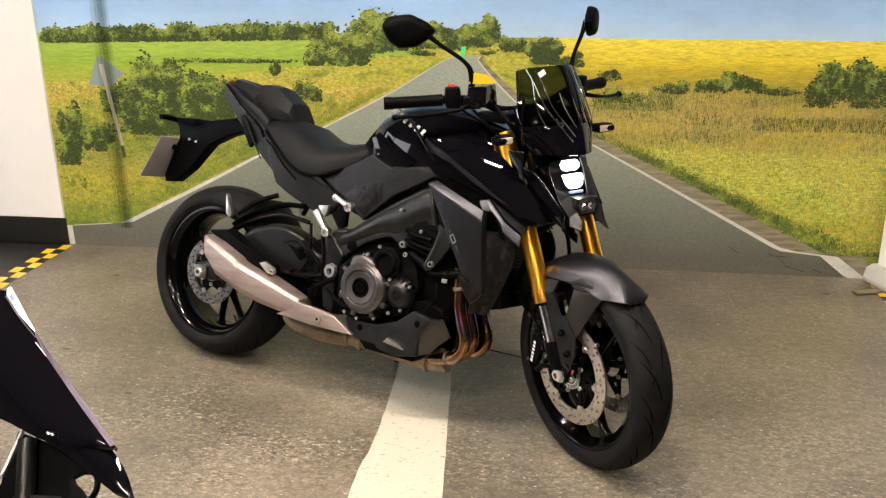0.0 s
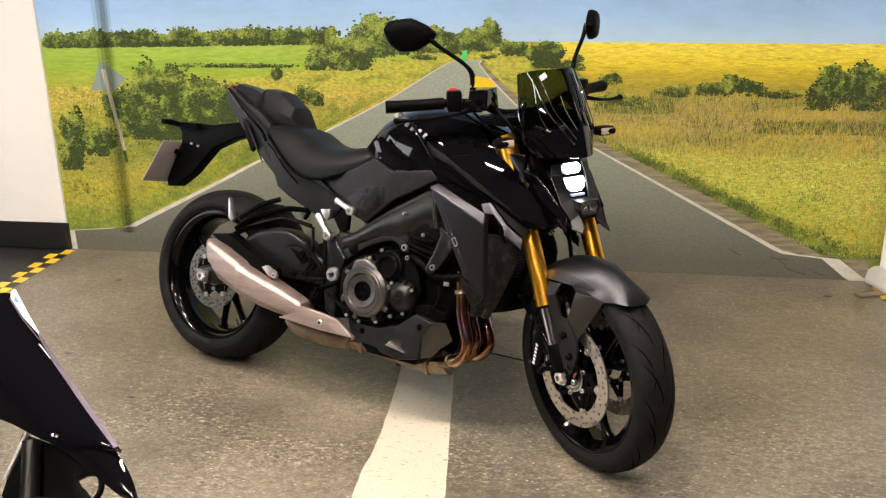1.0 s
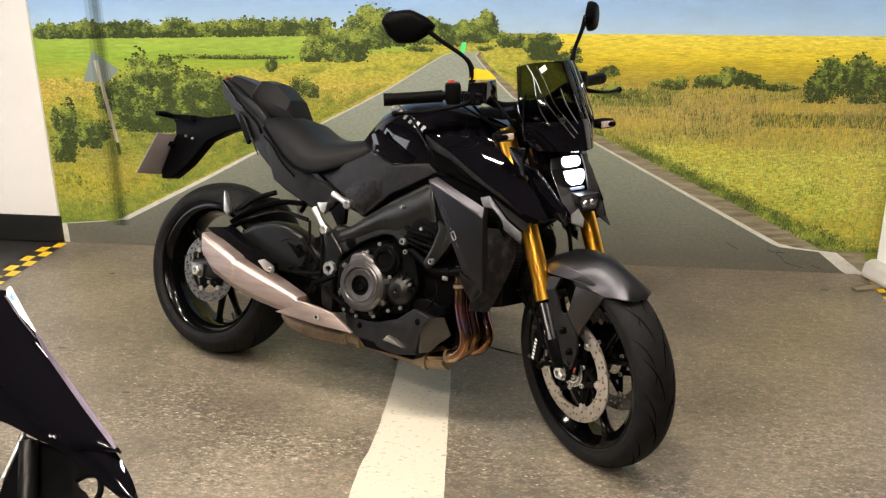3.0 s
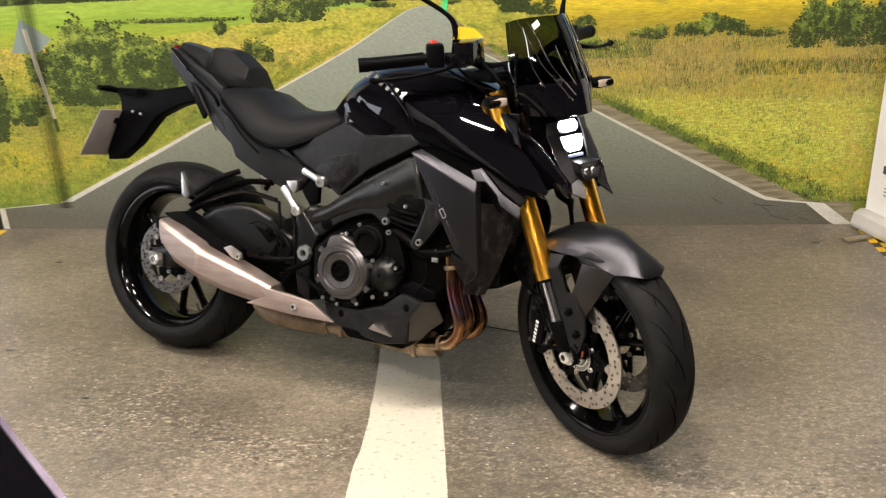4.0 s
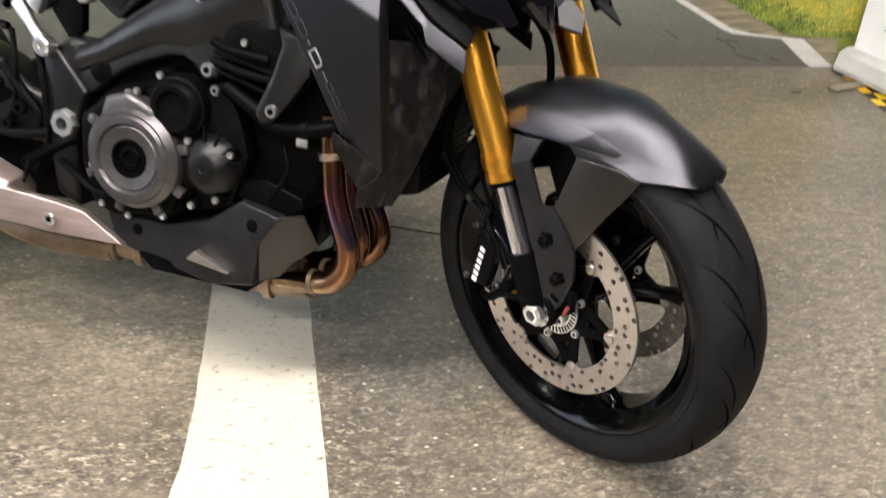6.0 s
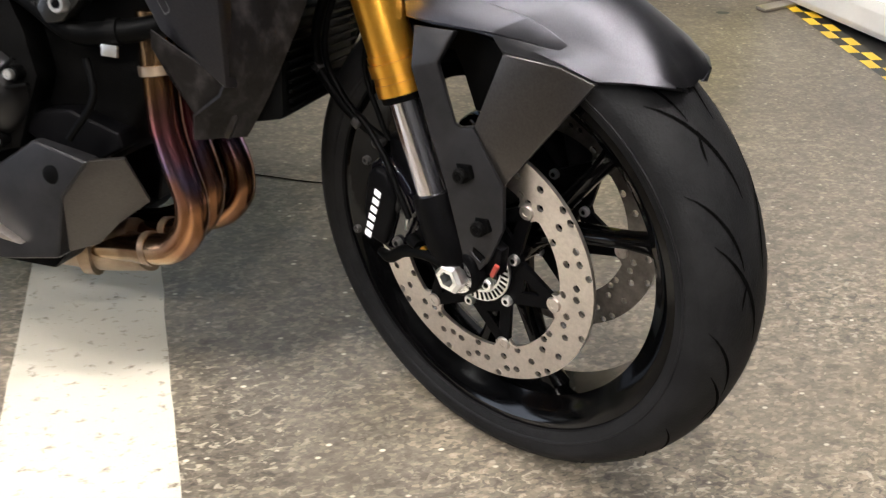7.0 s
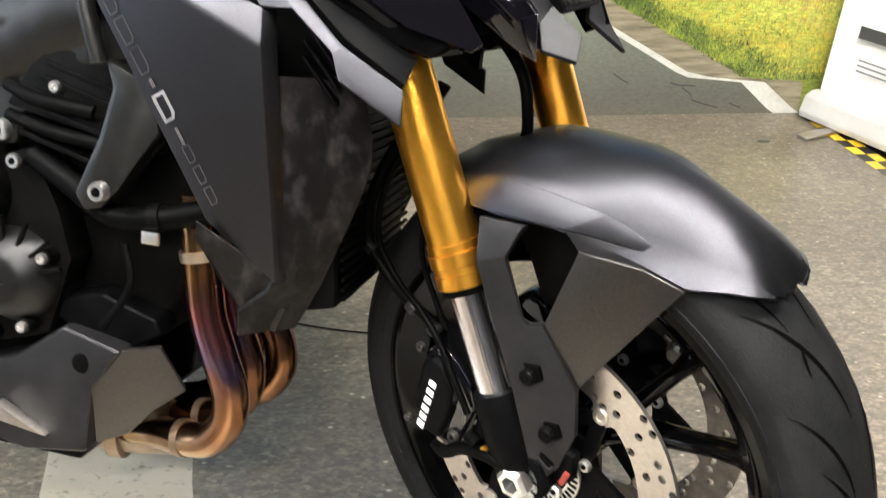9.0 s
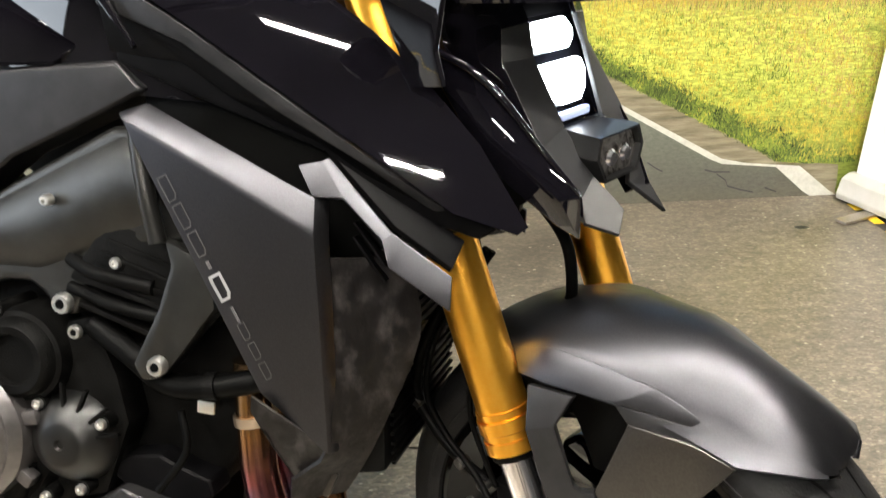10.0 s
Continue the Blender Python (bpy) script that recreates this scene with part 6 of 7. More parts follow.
    for pts, r in ((((0.45, -0.13, 0.50), (0.5, -0.142, 0.46), (0.53, -0.14, 0.42), (0.5, -0.14, 0.38)), 0.008), (((0.40, -0.13, 0.40), (0.47, -0.15, 0.39), (0.55, -0.14, 0.40)), 0.009), (((0.47, -0.13, 0.56), (0.485, -0.14, 0.5), (0.48, -0.14, 0.44), (0.46, -0.14, 0.4)), 0.005), (((0.52, -0.13, 0.54), (0.54, -0.14, 0.48), (0.545, -0.14, 0.38), (0.52, -0.14, 0.33)), 0.006)):
        part("brake_linkage", sweep(pts, r, 8), ENGINE, bike, "black rear brake linkage")
    for x, z, r in ((0.455, 0.47, 0.011), (0.5, 0.435, 0.012), (0.475, 0.405, 0.009), (0.535, 0.355, 0.011), (0.43, 0.395, 0.009), (0.51, 0.345, 0.008)):
        bolt(bike, (x, -0.145, z), r, material=ENGINE, depth=0.012)
    part("rear_brake_pedal", sweep([(0.58, -0.15, 0.36), (0.66, -0.17, 0.33), (0.70, -0.18, 0.335)], 0.006, 8), MATTE, bike)
    rc = prism([(0.02, 0.45), (0.10, 0.45), (0.12, 0.40), (0.08, 0.37), (0.02, 0.385)], -0.112, -0.055, 0.006)
    part("rear_caliper", rc, MATTE, bike, "small black rear brake caliper")
    part("caliper_bracket", prism([(-0.02, 0.40), (0.015, 0.42), (0.03, 0.36), (-0.01, 0.36)], -0.105, -0.095, 0.002), ALLOY, bike)
    # rear hugger
    rows = []
    for i in range(13):
        a = radians(8 + 50 * i / 12)
        rows.append([(RX + (0.328 + d) * math.cos(a), y, RZ + (0.328 + d) * math.sin(a)) for y, d in ((-0.105, -0.05), (-0.095, -0.012), (-0.05, 0.006), (0, 0.01), (0.05, 0.006), (0.095, -0.012), (0.105, -0.05))])
    part("rear_hugger", shell(rows, 0.003), MATTE, bike, "black rear tyre hugger")
    part("hugger_stay", sweep([(0.12, -0.115, 0.50), (0.2, -0.12, 0.55), (0.33, -0.12, 0.6), (0.43, -0.115, 0.61)], 0.012, 10, flat=0.6), MATTE, bike)
    part("hugger_stay", sweep([(0.10, -0.118, 0.47), (0.2, -0.122, 0.525), (0.33, -0.122, 0.57), (0.45, -0.115, 0.56)], 0.01, 10, flat=0.6), GLOSS, bike)
    part("side_stand", sweep([(0.66, 0.12, 0.30), (0.62, 0.24, 0.12), (0.60, 0.33, 0.02)], 0.011, 10), MATTE, bike, "black side stand")
    part("side_stand_foot", box((0.06, 0.045, 0.008), (0.60, 0.345, 0.092), 0.003, (15, 0, 0)), MATTE, bike)


def build_tail():
    # seat
    rings = []
    for x, top, hw, low in ((0.17, 0.878, 0.075, 0.855), (0.22, 0.889, 0.10, 0.835), (0.28, 0.892, 0.118, 0.79), (0.34, 0.88, 0.13, 0.75), (0.40, 0.848, 0.14, 0.727), (0.46, 0.832, 0.145, 0.722), (0.52, 0.834, 0.14, 0.735), (0.58, 0.845, 0.12, 0.76), (0.63, 0.855, 0.10, 0.785), (0.66, 0.85, 0.085, 0.815)):
        half = [(x, -hw, low), (x, -hw - 0.004, low + 0.3 * (top - low)), (x, -hw * 0.88, low + 0.72 * (top - low)), (x, -hw * 0.55, top - 0.008), (x, 0, top)]
        rings.append(half + [(a, -b, c) for a, b, c in half[-2::-1]])
    seat = part("seat", loft(rings), VINYL, bike, "black vinyl rider seat", smooth=60)
    for s in (-1, 1):
        part("seat_piping", sweep([(0.2, -0.094 * s, 0.84), (0.28, -0.12 * s, 0.787), (0.34, -0.132 * s, 0.747), (0.40, -0.142 * s, 0.724), (0.46, -0.147 * s, 0.719), (0.52, -0.142 * s, 0.732), (0.60, -0.115 * s, 0.77), (0.66, -0.088 * s, 0.812)], 0.006, 8), DARK, seat)
    # pillion hump
    rings = []
    for x, top, hw, low in ((-0.045, 0.999, 0.028, 0.988), (-0.02, 1.014, 0.045, 0.975), (0.06, 1.002, 0.06, 0.945), (0.11, 0.988, 0.072, 0.918), (0.118, 1.004, 0.056, 0.905), (0.15, 1.004, 0.06, 0.895), (0.19, 0.998, 0.064, 0.886), (0.262, 0.948, 0.062, 0.88), (0.292, 0.886, 0.055, 0.876)):
        half = [(x, -hw * 0.9, low), (x, -hw, low + 0.4 * (top - low)), (x, -hw * 0.7, top - 0.006), (x, 0, top)]
        rings.append(half + [(a, -b, c) for a, b, c in half[-2::-1]])
    part("tail_cowl", loft(rings[:5]), TAILPLASTIC, bike, "charcoal tail cowl", smooth=22)
    part("pillion_seat", loft(rings[4:]), VINYL, bike, "black pillion seat hump", smooth=26)
    for s in (-1, 1):
        side = prism([(-0.056, 0.987), (-0.044, 0.938), (0.009, 0.891), (0.08, 0.828), (0.185, 0.748), (0.287, 0.678), (0.33, 0.66), (0.38, 0.69), (0.31, 0.74), (0.255, 0.79), (0.222, 0.815), (0.196, 0.85), (0.2, 0.877), (0.148, 0.915), (0.052, 0.953), (-0.014, 0.988)], (0.055 * s, 0.112 * s), (0.03 * s, 0.08 * s), 0.008, 3)
        side = part("tail_side", side, TAILPLASTIC, bike, "charcoal tail side panel")
        part("tail_vent", prism([(0.06, 0.885), (0.1, 0.865), (0.15, 0.80), (0.13, 0.775), (0.085, 0.83)], (0.0795 * s, 0.0965 * s), (0.07 * s, 0.08 * s), 0.002), MATTE, side)
        part("vent_trim", sweep([(0.052, 0.083 * s, 0.888), (0.1, 0.094 * s, 0.868), (0.153, 0.1 * s, 0.8), (0.2, 0.108 * s, 0.745)], [0.0025, 0.003, 0.003, 0.002], 8), COVER, side)
        part("tail_seam", sweep([(0.222, 0.115 * s, 0.812), (0.262, 0.117 * s, 0.785), (0.315, 0.119 * s, 0.735), (0.375, 0.121 * s, 0.694)], 0.0032, 8), DARK, side)
        part("tail_bolt", lathe([(0.0, -0.002), (0.008, -0.003), (0.01, 0.0), (0, 0.0)], segs=14), DARK, side, "", pose(0.255, (0.106 if s > 0 else -0.106), 0.755, 0, 0, 0 if s < 0 else 180))
        part("tail_ridge", sweep([(-0.04, 0.058 * s, 0.985), (0.06, 0.082 * s, 0.92), (0.17, 0.1 * s, 0.855), (0.2, 0.102 * s, 0.82)], 0.006, 8), GLOSS, side)
    part("tail_light", box((0.02, 0.08, 0.03), (-0.045, 0, 0.985), 0.005), mat("red_lens", (0.12, 0.005, 0.005), 0.2), bike, "dark red tail light")
    # plate hanger
    hang = prism([(-0.319, 0.827), (-0.313, 0.84), (-0.23, 0.847), (-0.14, 0.849), (-0.035, 0.868), (0.05, 0.885), (0.07, 0.835), (0.028, 0.8235), (-0.038, 0.805), (-0.129, 0.762), (-0.218, 0.662), (-0.294, 0.603), (-0.345, 0.596), (-0.352, 0.6245), (-0.294, 0.772), (-0.299, 0.809)], -0.024, 0.024, 0.009, 3)
    hang = part("plate_hanger", hang, MATTE, bike, "black number plate hanger")
    for x, z in ((-0.235, 0.77), (-0.2, 0.765)):
        bolt(hang, (x, -0.024, z), 0.0045)
    part("number_plate", box((0.004, 0.23, 0.185), (-0.335, 0.0, 0.69), 0.001, (0, 30, 0)), PLATE, bike, "pale number plate seen from its back")
    part("plate_lamp", box((0.05, 0.06, 0.02), (-0.31, -0.01, 0.735), 0.005, (0, 20, 0)), MATTE, hang, "black number plate lamp")
    part("tail_light_arm", prism([(-0.32, 0.825), (-0.31, 0.845), (-0.2, 0.85), (-0.19, 0.825)], -0.05, 0.05, 0.008), MATTE, hang)
    for s in (-1, 1):
        part("rear_indicator", sweep([(-0.29, 0.03 * s, 0.835), (-0.3, 0.075 * s, 0.84), (-0.3, 0.115 * s, 0.84)], [0.008, 0.012, 0.009], 12), MATTE, bike, "small black rear indicator")
        part("indicator_lens", lathe([(0, -0.008), (0.007, -0.006), (0.0095, 0.0), (0, 0.0)], segs=14), ORANGE, bike, "", pose(-0.312, 0.1 * s, 0.84, 0, 0, -90))


def build_engine():
    blk = prism([(0.60, 0.31), (0.63, 0.50), (0.72, 0.56), (0.80, 0.63), (0.90, 0.66), (1.0, 0.66), (1.06, 0.58), (1.05, 0.44), (1.0, 0.34), (0.85, 0.26), (0.68, 0.24)], -0.112, 0.112, 0.02, 3)
    eng = part("engine_block", blk, ENGINE, bike, "black four-cylinder engine block")
    part("crankcase_cover", lathe([(0.0, -0.155), (0.105, -0.155), (0.112, -0.145), (0.112, -0.1), (0, -0.1)], 0.735, 0.40, 40), ENGINE, eng)
    # clutch cover with its dished centre
    case = prism([(0.63, 0.45), (0.675, 0.486), (0.74, 0.498), (0.80, 0.449), (0.819, 0.363), (0.801, 0.314), (0.694, 0.291), (0.654, 0.305), (0.632, 0.37)], -0.168, -0.1, 0.012, 3)
    part("clutch_case", case, ENGINE, eng, "black engine side casting")
    cc = lathe([(0.03, -0.188), (0.05, -0.1915), (0.053, -0.189), (0.057, -0.196), (0.066, -0.196), (0.07, -0.191), (0.073, -0.191), (0.082, -0.18), (0.086, -0.15), (0, -0.15)], 0.738, 0.4, 64)
    cc = part("clutch_cover", cc, COVERMETAL, eng, "round grey metal clutch cover", smooth=24)
    part("cover_centre", lathe([(0.0, -0.184), (0.01, -0.184), (0.012, -0.188), (0.016, -0.188), (0.018, -0.185), (0.025, -0.184), (0.027, -0.19), (0.031, -0.19), (0.033, -0.18), (0, -0.17)], 0.738, 0.4, 40), DARK, cc)
    part("cover_lug", prism([(0.782, 0.46), (0.775, 0.484), (0.73, 0.503), (0.69, 0.492), (0.68, 0.46), (0.70, 0.44), (0.77, 0.43)], -0.184, -0.15, 0.01, 3), COVERMETAL, cc)
    for t in (-0.5, 0.3, 1.9, 2.6, 3.6, 4.4, 5.2):
        part("cover_ear", box((0.022, 0.016, 0.016), (0.738 + 0.088 * math.cos(t), -0.168, 0.4 + 0.088 * math.sin(t)), 0.004, (0, -math.degrees(t), 0)), COVERMETAL, cc)
    st = lathe([(0.0, -0.172), (0.026, -0.172), (0.0275, -0.179), (0.036, -0.18), (0.041, -0.176), (0.044, -0.166), (0.049, -0.164), (0.052, -0.15), (0.052, -0.1), (0, -0.1)], 0.806, 0.489, 40)
    part("starter_cover", st, ENGINE, eng, "round black starter gear cover")
    wp = lathe([(0.0, -0.176), (0.004, -0.176), (0.006, -0.179), (0.022, -0.179), (0.026, -0.177), (0.04, -0.168), (0.05, -0.154), (0.054, -0.14), (0.054, -0.1), (0, -0.1)], 0.862, 0.405, 40)
    part("pump_cover", wp, SWING, eng, "semi-gloss black water pump cover")
    for a in (0.3, 0.75, 1.2, 1.65):
        part("pump_rib", box((0.05, 0.006, 0.004), (0.862 + 0.04 * math.cos(a), -0.166, 0.405 + 0.04 * math.sin(a)), 0.001, (0, -math.degrees(a), 0)), ENGINE, eng)
    part("cover_flange", prism([(0.83, 0.45), (0.85, 0.53), (0.88, 0.54), (0.91, 0.48), (0.925, 0.43), (0.9, 0.345), (0.84, 0.325)], -0.15, -0.1, 0.006), ENGINE, eng)
    for x, z in ((0.838, 0.503), (0.829, 0.4415), (0.904, 0.432), (0.881, 0.355), (0.8095, 0.363), (0.778, 0.535), (0.737, 0.504), (0.722, 0.499), (0.784, 0.434), (0.838, 0.338), (0.787, 0.31), (0.723, 0.298), (0.673, 0.309), (0.655, 0.37), (0.919, 0.605)):
        part("bolt_post", lathe([(0, -0.166), (0.0085, -0.166), (0.0095, -0.1), (0, -0.1)], x, z, 14), ENGINE, eng)
        bolt(eng, (x, -0.165, z), 0.006, depth=0.0065)
    bolt(eng, (0.8735, -0.165, 0.527), 0.0075, depth=0.0065)
    # large mounts seen through the frame
    for x, y, z, r in ((0.864, -0.17, 0.5575, 0.0108), (0.985, -0.194, 0.5185, 0.0098), (0.845, -0.168, 0.66, 0.006)):
        bolt(eng, (x, y, z), r, depth=0.01)
    # cam box and stays between frame and cylinder
    part("cylinder_head", prism([(0.86, 0.58), (0.90, 0.64), (1.02, 0.66), (1.06, 0.60), (1.02, 0.55)], -0.165, 0.165, 0.008), ENGINE, eng)
    for pts, r in ((((0.86, -0.155, 0.60), (0.90, -0.165, 0.59), (0.96, -0.165, 0.585)), 0.008), (((0.86, -0.155, 0.57), (0.92, -0.165, 0.56), (0.98, -0.165, 0.555)), 0.007), (((0.885, -0.152, 0.533), (0.935, -0.16, 0.51), (0.978, -0.162, 0.487), (1.027, -0.16, 0.492), (1.085, -0.15, 0.508)), 0.0125), (((0.99, -0.16, 0.46), (1.0, -0.165, 0.42), (0.97, -0.165, 0.37)), 0.004)):
        part("hose", sweep(pts, r, 12), DARK, eng, "black coolant hose")
    part("hose_clip", sweep([(1.018, -0.161, 0.4905), (1.03, -0.16, 0.493)], 0.0145, 16, 1), ENGINE, eng)
    part("clip_tab", box((0.018, 0.004, 0.012), (1.024, -0.172, 0.474), 0.001), ALLOY, eng, "small silver clip tab")
    # ribs of the cylinder seen through the opening of the frame
    for i in range(6):
        part("cylinder_rib", box((0.1, 0.03, 0.005), (0.925 + 0.006 * i, -0.152, 0.545 + 0.014 * i), 0.001, (0, 14, 0)), ENGINE, eng)
    # radiator
    rad = part("radiator", prism([(1.12, 0.72), (1.175, 0.70), (1.2, 0.42), (1.16, 0.41)], -0.13, 0.13, 0.006), CORE, bike, "black curved radiator")
    fin = part("radiator_fin", box((0.004, 0.25, 0.003), (0, 0, 0), 0, (0, -6, 0)), DARK, rad)
    for i in range(26):
        ob = fin if i == 0 else new("radiator_fin", fin.data)
        ob.parent = rad
        z = 0.43 + 0.01 * i
        ob.matrix_basis = pose(1.207 - 0.107 * (z - 0.42), 0, z)
    # belly pan with its front facet
    for s in (-1, 1):
        bp = prism([(0.645, 0.282), (0.70, 0.283), (0.776, 0.287), (0.858, 0.313), (0.92, 0.36), (0.992, 0.348), (0.957, 0.299), (0.95, 0.224), (0.87, 0.205), (0.764, 0.214), (0.668, 0.228)], (0.12 * s, 0.168 * s), (0.08 * s, 0.08 * s), 0.006, 3)
        bp = part("belly_pan", bp, COVER, bike, "faceted charcoal belly pan", smooth=20)
        part("belly_facet", panel([(0.993, 0.166, 0.349), (1.027, 0.15, 0.353), (1.045, 0.127, 0.30), (1.004, 0.122, 0.265), (0.978, 0.122, 0.234), (0.951, 0.142, 0.226), (0.957, 0.163, 0.299)], [(0, 1, 2, 3, 6), (3, 4, 5, 6)], 0.006, s, 0.002), BROWNGREY, bp, smooth=20)
        part("belly_shoulder", prism([(0.89, 0.37), (0.92, 0.39), (0.955, 0.3975), (0.9646, 0.3935), (1.0147, 0.379), (1.021, 0.362), (0.99, 0.342), (0.92, 0.352)], 0.1 * s, 0.142 * s, 0.006, 3), MATTE, bp, smooth=24)
        part("belly_spike", prism([(0.83, 0.245), (0.845, 0.262), (0.905, 0.235)], 0.15 * s, 0.166 * s, 0.002), STEEL, bp, "pale pointed belly trim")
        # holes are black discs on the pan, with the shade painted in
        for x, z, r in ((0.945, 0.325, 0.011), (0.715, 0.262, 0.01)):
            part("belly_hole_shade", lathe([(0.0, -0.0025), (r * 0.6, -0.0025), (r, -0.001), (r, 0.004), (0, 0.004)], segs=18), DARK, bp, "", pose(x, (0.12 + 0.048 * (x - 0.645) / 0.355 + 0.0005) * s, z, 0, 0, 0 if s < 0 else 180))
    part("belly_keel", prism([(0.72, 0.225), (0.95, 0.225), (0.93, 0.2), (0.75, 0.2)], -0.14, 0.14, 0.005), MATTE, bike)


def build_exhaust():
    ex = thing_part("exhaust", "heat-tinted steel exhaust header pipes")
    for i, y in enumerate((-0.13, -0.06, 0.025, 0.06)):
        yy, f = y * 0.55, (0.0, -0.011, -0.012, -0.055)[i]
        g = (0.0, 0.0, 0.01, 0.0)[i]
        part("header_pipe", sweep([(1.05 + f, y, 0.515), (1.055 + f, y, 0.47), (1.061 + f, y, 0.425), (1.067 + f, y, 0.39), (1.081 + f, y, 0.35), (1.0945 + f + g * 0.5, y * 0.98, 0.31), (1.092 + f + g, y * 0.95, 0.275), (1.07 + f + g, y * 0.9, 0.246), (1.035 + f * 0.4, y * 0.8, 0.232), (0.985, yy, 0.215), (0.93, yy * 0.8, 0.205)], 0.0192, 24, 5), HEADER, ex, "bronze heat-tinted header pipe")
        part("header_flange", sweep([(1.0565 + f, y, 0.459), (1.0585 + f, y, 0.449)], 0.0225, 18, 1), TAN, ex)
        part("header_joint", sweep([(1.037 + f * 0.4, y * 0.8, 0.233), (1.029 + f * 0.4, y * 0.79, 0.231)], 0.0215, 18, 1), TAN, ex)
    part("collector", sweep([(0.99, -0.04, 0.207), (0.92, -0.045, 0.192), (0.83, -0.055, 0.19), (0.72, -0.08, 0.2), (0.63, -0.1, 0.206)], [0.05, 0.042, 0.032, 0.024, 0.024], 24, 5, flat=0.6), TAN, ex, "brown heat-stained collector")
    part("link_pipe", sweep([(0.65, -0.1, 0.206), (0.53, -0.11, 0.204), (0.44, -0.115, 0.215), (0.40, -0.115, 0.235)], [0.025, 0.027, 0.024, 0.018], 20, 5), TAN, ex, "brown stained link pipe")
    for x, y, z, r in ((0.93, -0.045, 0.194, 0.048), (0.70, -0.085, 0.202, 0.031), (0.655, -0.098, 0.206, 0.031)):
        part("clamp", sweep([(x, y, z), (x - 0.014, y - 0.003, z)], r, 20, 1, flat=0.7), TAN, ex)
    # muffler: a long body that narrows to a spear-shaped guard
    secs = []
    for x, lo, hi, yc, hw in ((0.078, 0.422, 0.463, -0.175, 0.036), (0.1, 0.378, 0.459, -0.177, 0.05), (0.15, 0.332, 0.446, -0.177, 0.058), (0.246, 0.296, 0.408, -0.175, 0.06), (0.256, 0.292, 0.398, -0.174, 0.056), (0.34, 0.272, 0.374, -0.17, 0.054), (0.42, 0.259, 0.347, -0.162, 0.046), (0.50, 0.252, 0.316, -0.152, 0.038)):
        h = hi - lo
        secs.append([(x, yc + hw * p, lo + h * q) for p, q in ((-0.35, 1.0), (-0.8, 0.95), (-1.0, 0.83), (-0.97, 0.25), (-0.6, 0.02), (0.4, 0.0), (0.95, 0.25), (0.95, 0.75), (0.5, 1.0))])
    mf = part("muffler", bevelled(loft(secs), 0.004, 2, 16), MUFFLER, ex, "satin steel muffler body", smooth=50)
    part("muffler_cap", loft([[(x - 0.012, y, z) for x, y, z in secs[0]], [(x + 0.002, y * 1.0, z) for x, y, z in secs[0]]]), MATTE, mf, "black muffler end cap")
    guard = prism([(0.466, 0.31), (0.563, 0.298), (0.611, 0.29), (0.634, 0.286), (0.705, 0.236), (0.572, 0.24), (0.425, 0.254), (0.486, 0.281)], (-0.205, -0.155), (-0.185, -0.14), 0.004, 3)
    guard = part("heat_guard", guard, MUFFLER, ex, "pale spear-shaped heat guard", smooth=30)
    bolt(guard, (0.582, -0.181, 0.266), 0.011)
    part("muffler_strap", prism([(0.315, 0.402), (0.34, 0.412), (0.382, 0.396), (0.388, 0.38), (0.376, 0.37), (0.35, 0.376)], -0.186, -0.178, 0.002), STEEL, ex, "silver muffler hanger")
    bolt(guard, (0.374, -0.186, 0.384), 0.008)
    part("muffler_top_guard", prism([(0.06, 0.475), (0.14, 0.488), (0.26, 0.44), (0.36, 0.4), (0.36, 0.36), (0.21, 0.405)], -0.18, -0.12, 0.008), MATTE, ex, "black upper muffler guard")


def thing_part(name, label):
    ob = new(name)
    ob.parent = bike
    ob["label"] = label
    ob.empty_display_size = 0.05
    return ob


def build_cockpit():
    # headlight: a faceted mask with two stacked lamps in a dark face, a beak with a small lamp, and two prongs
    head = STEER @ Matrix.Translation((0, 0.045, 0))
    side = [(1.304, 0.037, 0.876), (1.3133, 0.042, 0.8457), (1.344, 0.032, 0.78), (1.379, 0.033, 0.739), (1.4254, 0.049, 0.7203), (1.4271, 0.057, 0.697), (1.4, 0.075, 0.707), (1.396, 0.075, 0.732), (1.35, 0.075, 0.769), (1.297, 0.07, 0.843), (1.293, 0.066, 0.872),
            (1.23, 0.1, 0.9), (1.24, 0.105, 0.84), (1.31, 0.095, 0.76), (1.37, 0.085, 0.71), (1.284, 0.04, 0.915), (1.27, 0.07, 0.915)]
    far = list(side)
    far[4:9] = [(1.3795, 0.03, 0.7152), (1.409, 0.059, 0.682), (1.3862, 0.063, 0.7058), (1.3632, 0.07, 0.7423), (1.3385, 0.075, 0.7793)]
    far[13:15] = [(1.3, 0.07, 0.76), (1.3715, 0.04, 0.6978)]
    front = [(0, 1, 9, 10), (1, 2, 8, 9), (2, 3, 7, 8), (3, 4, 5, 6, 7)]
    flank = [(10, 9, 12, 11), (9, 8, 13, 12), (8, 7, 6, 14, 13), (15, 0, 10, 16), (16, 10, 11)]
    bm = bmesh.new()
    face = [bm.verts.new((x - 0.012, y * q, z)) for q in (-1, 1) for x, y, z in ((1.304, 0.04, 0.885), (1.3133, 0.045, 0.8457), (1.344, 0.036, 0.778))]
    bm.faces.new((face[0], face[1], face[4], face[3])), bm.faces.new((face[1], face[2], face[5], face[4]))
    bmesh.ops.solidify(bm, geom=bm.faces[:], thickness=0.004)
    mask = part("headlight_mask", bm, GLOSS, bike, "black headlight mask with two stacked lit lamps", head)
    for s in (-1, 1):
        used = side if s < 0 else far
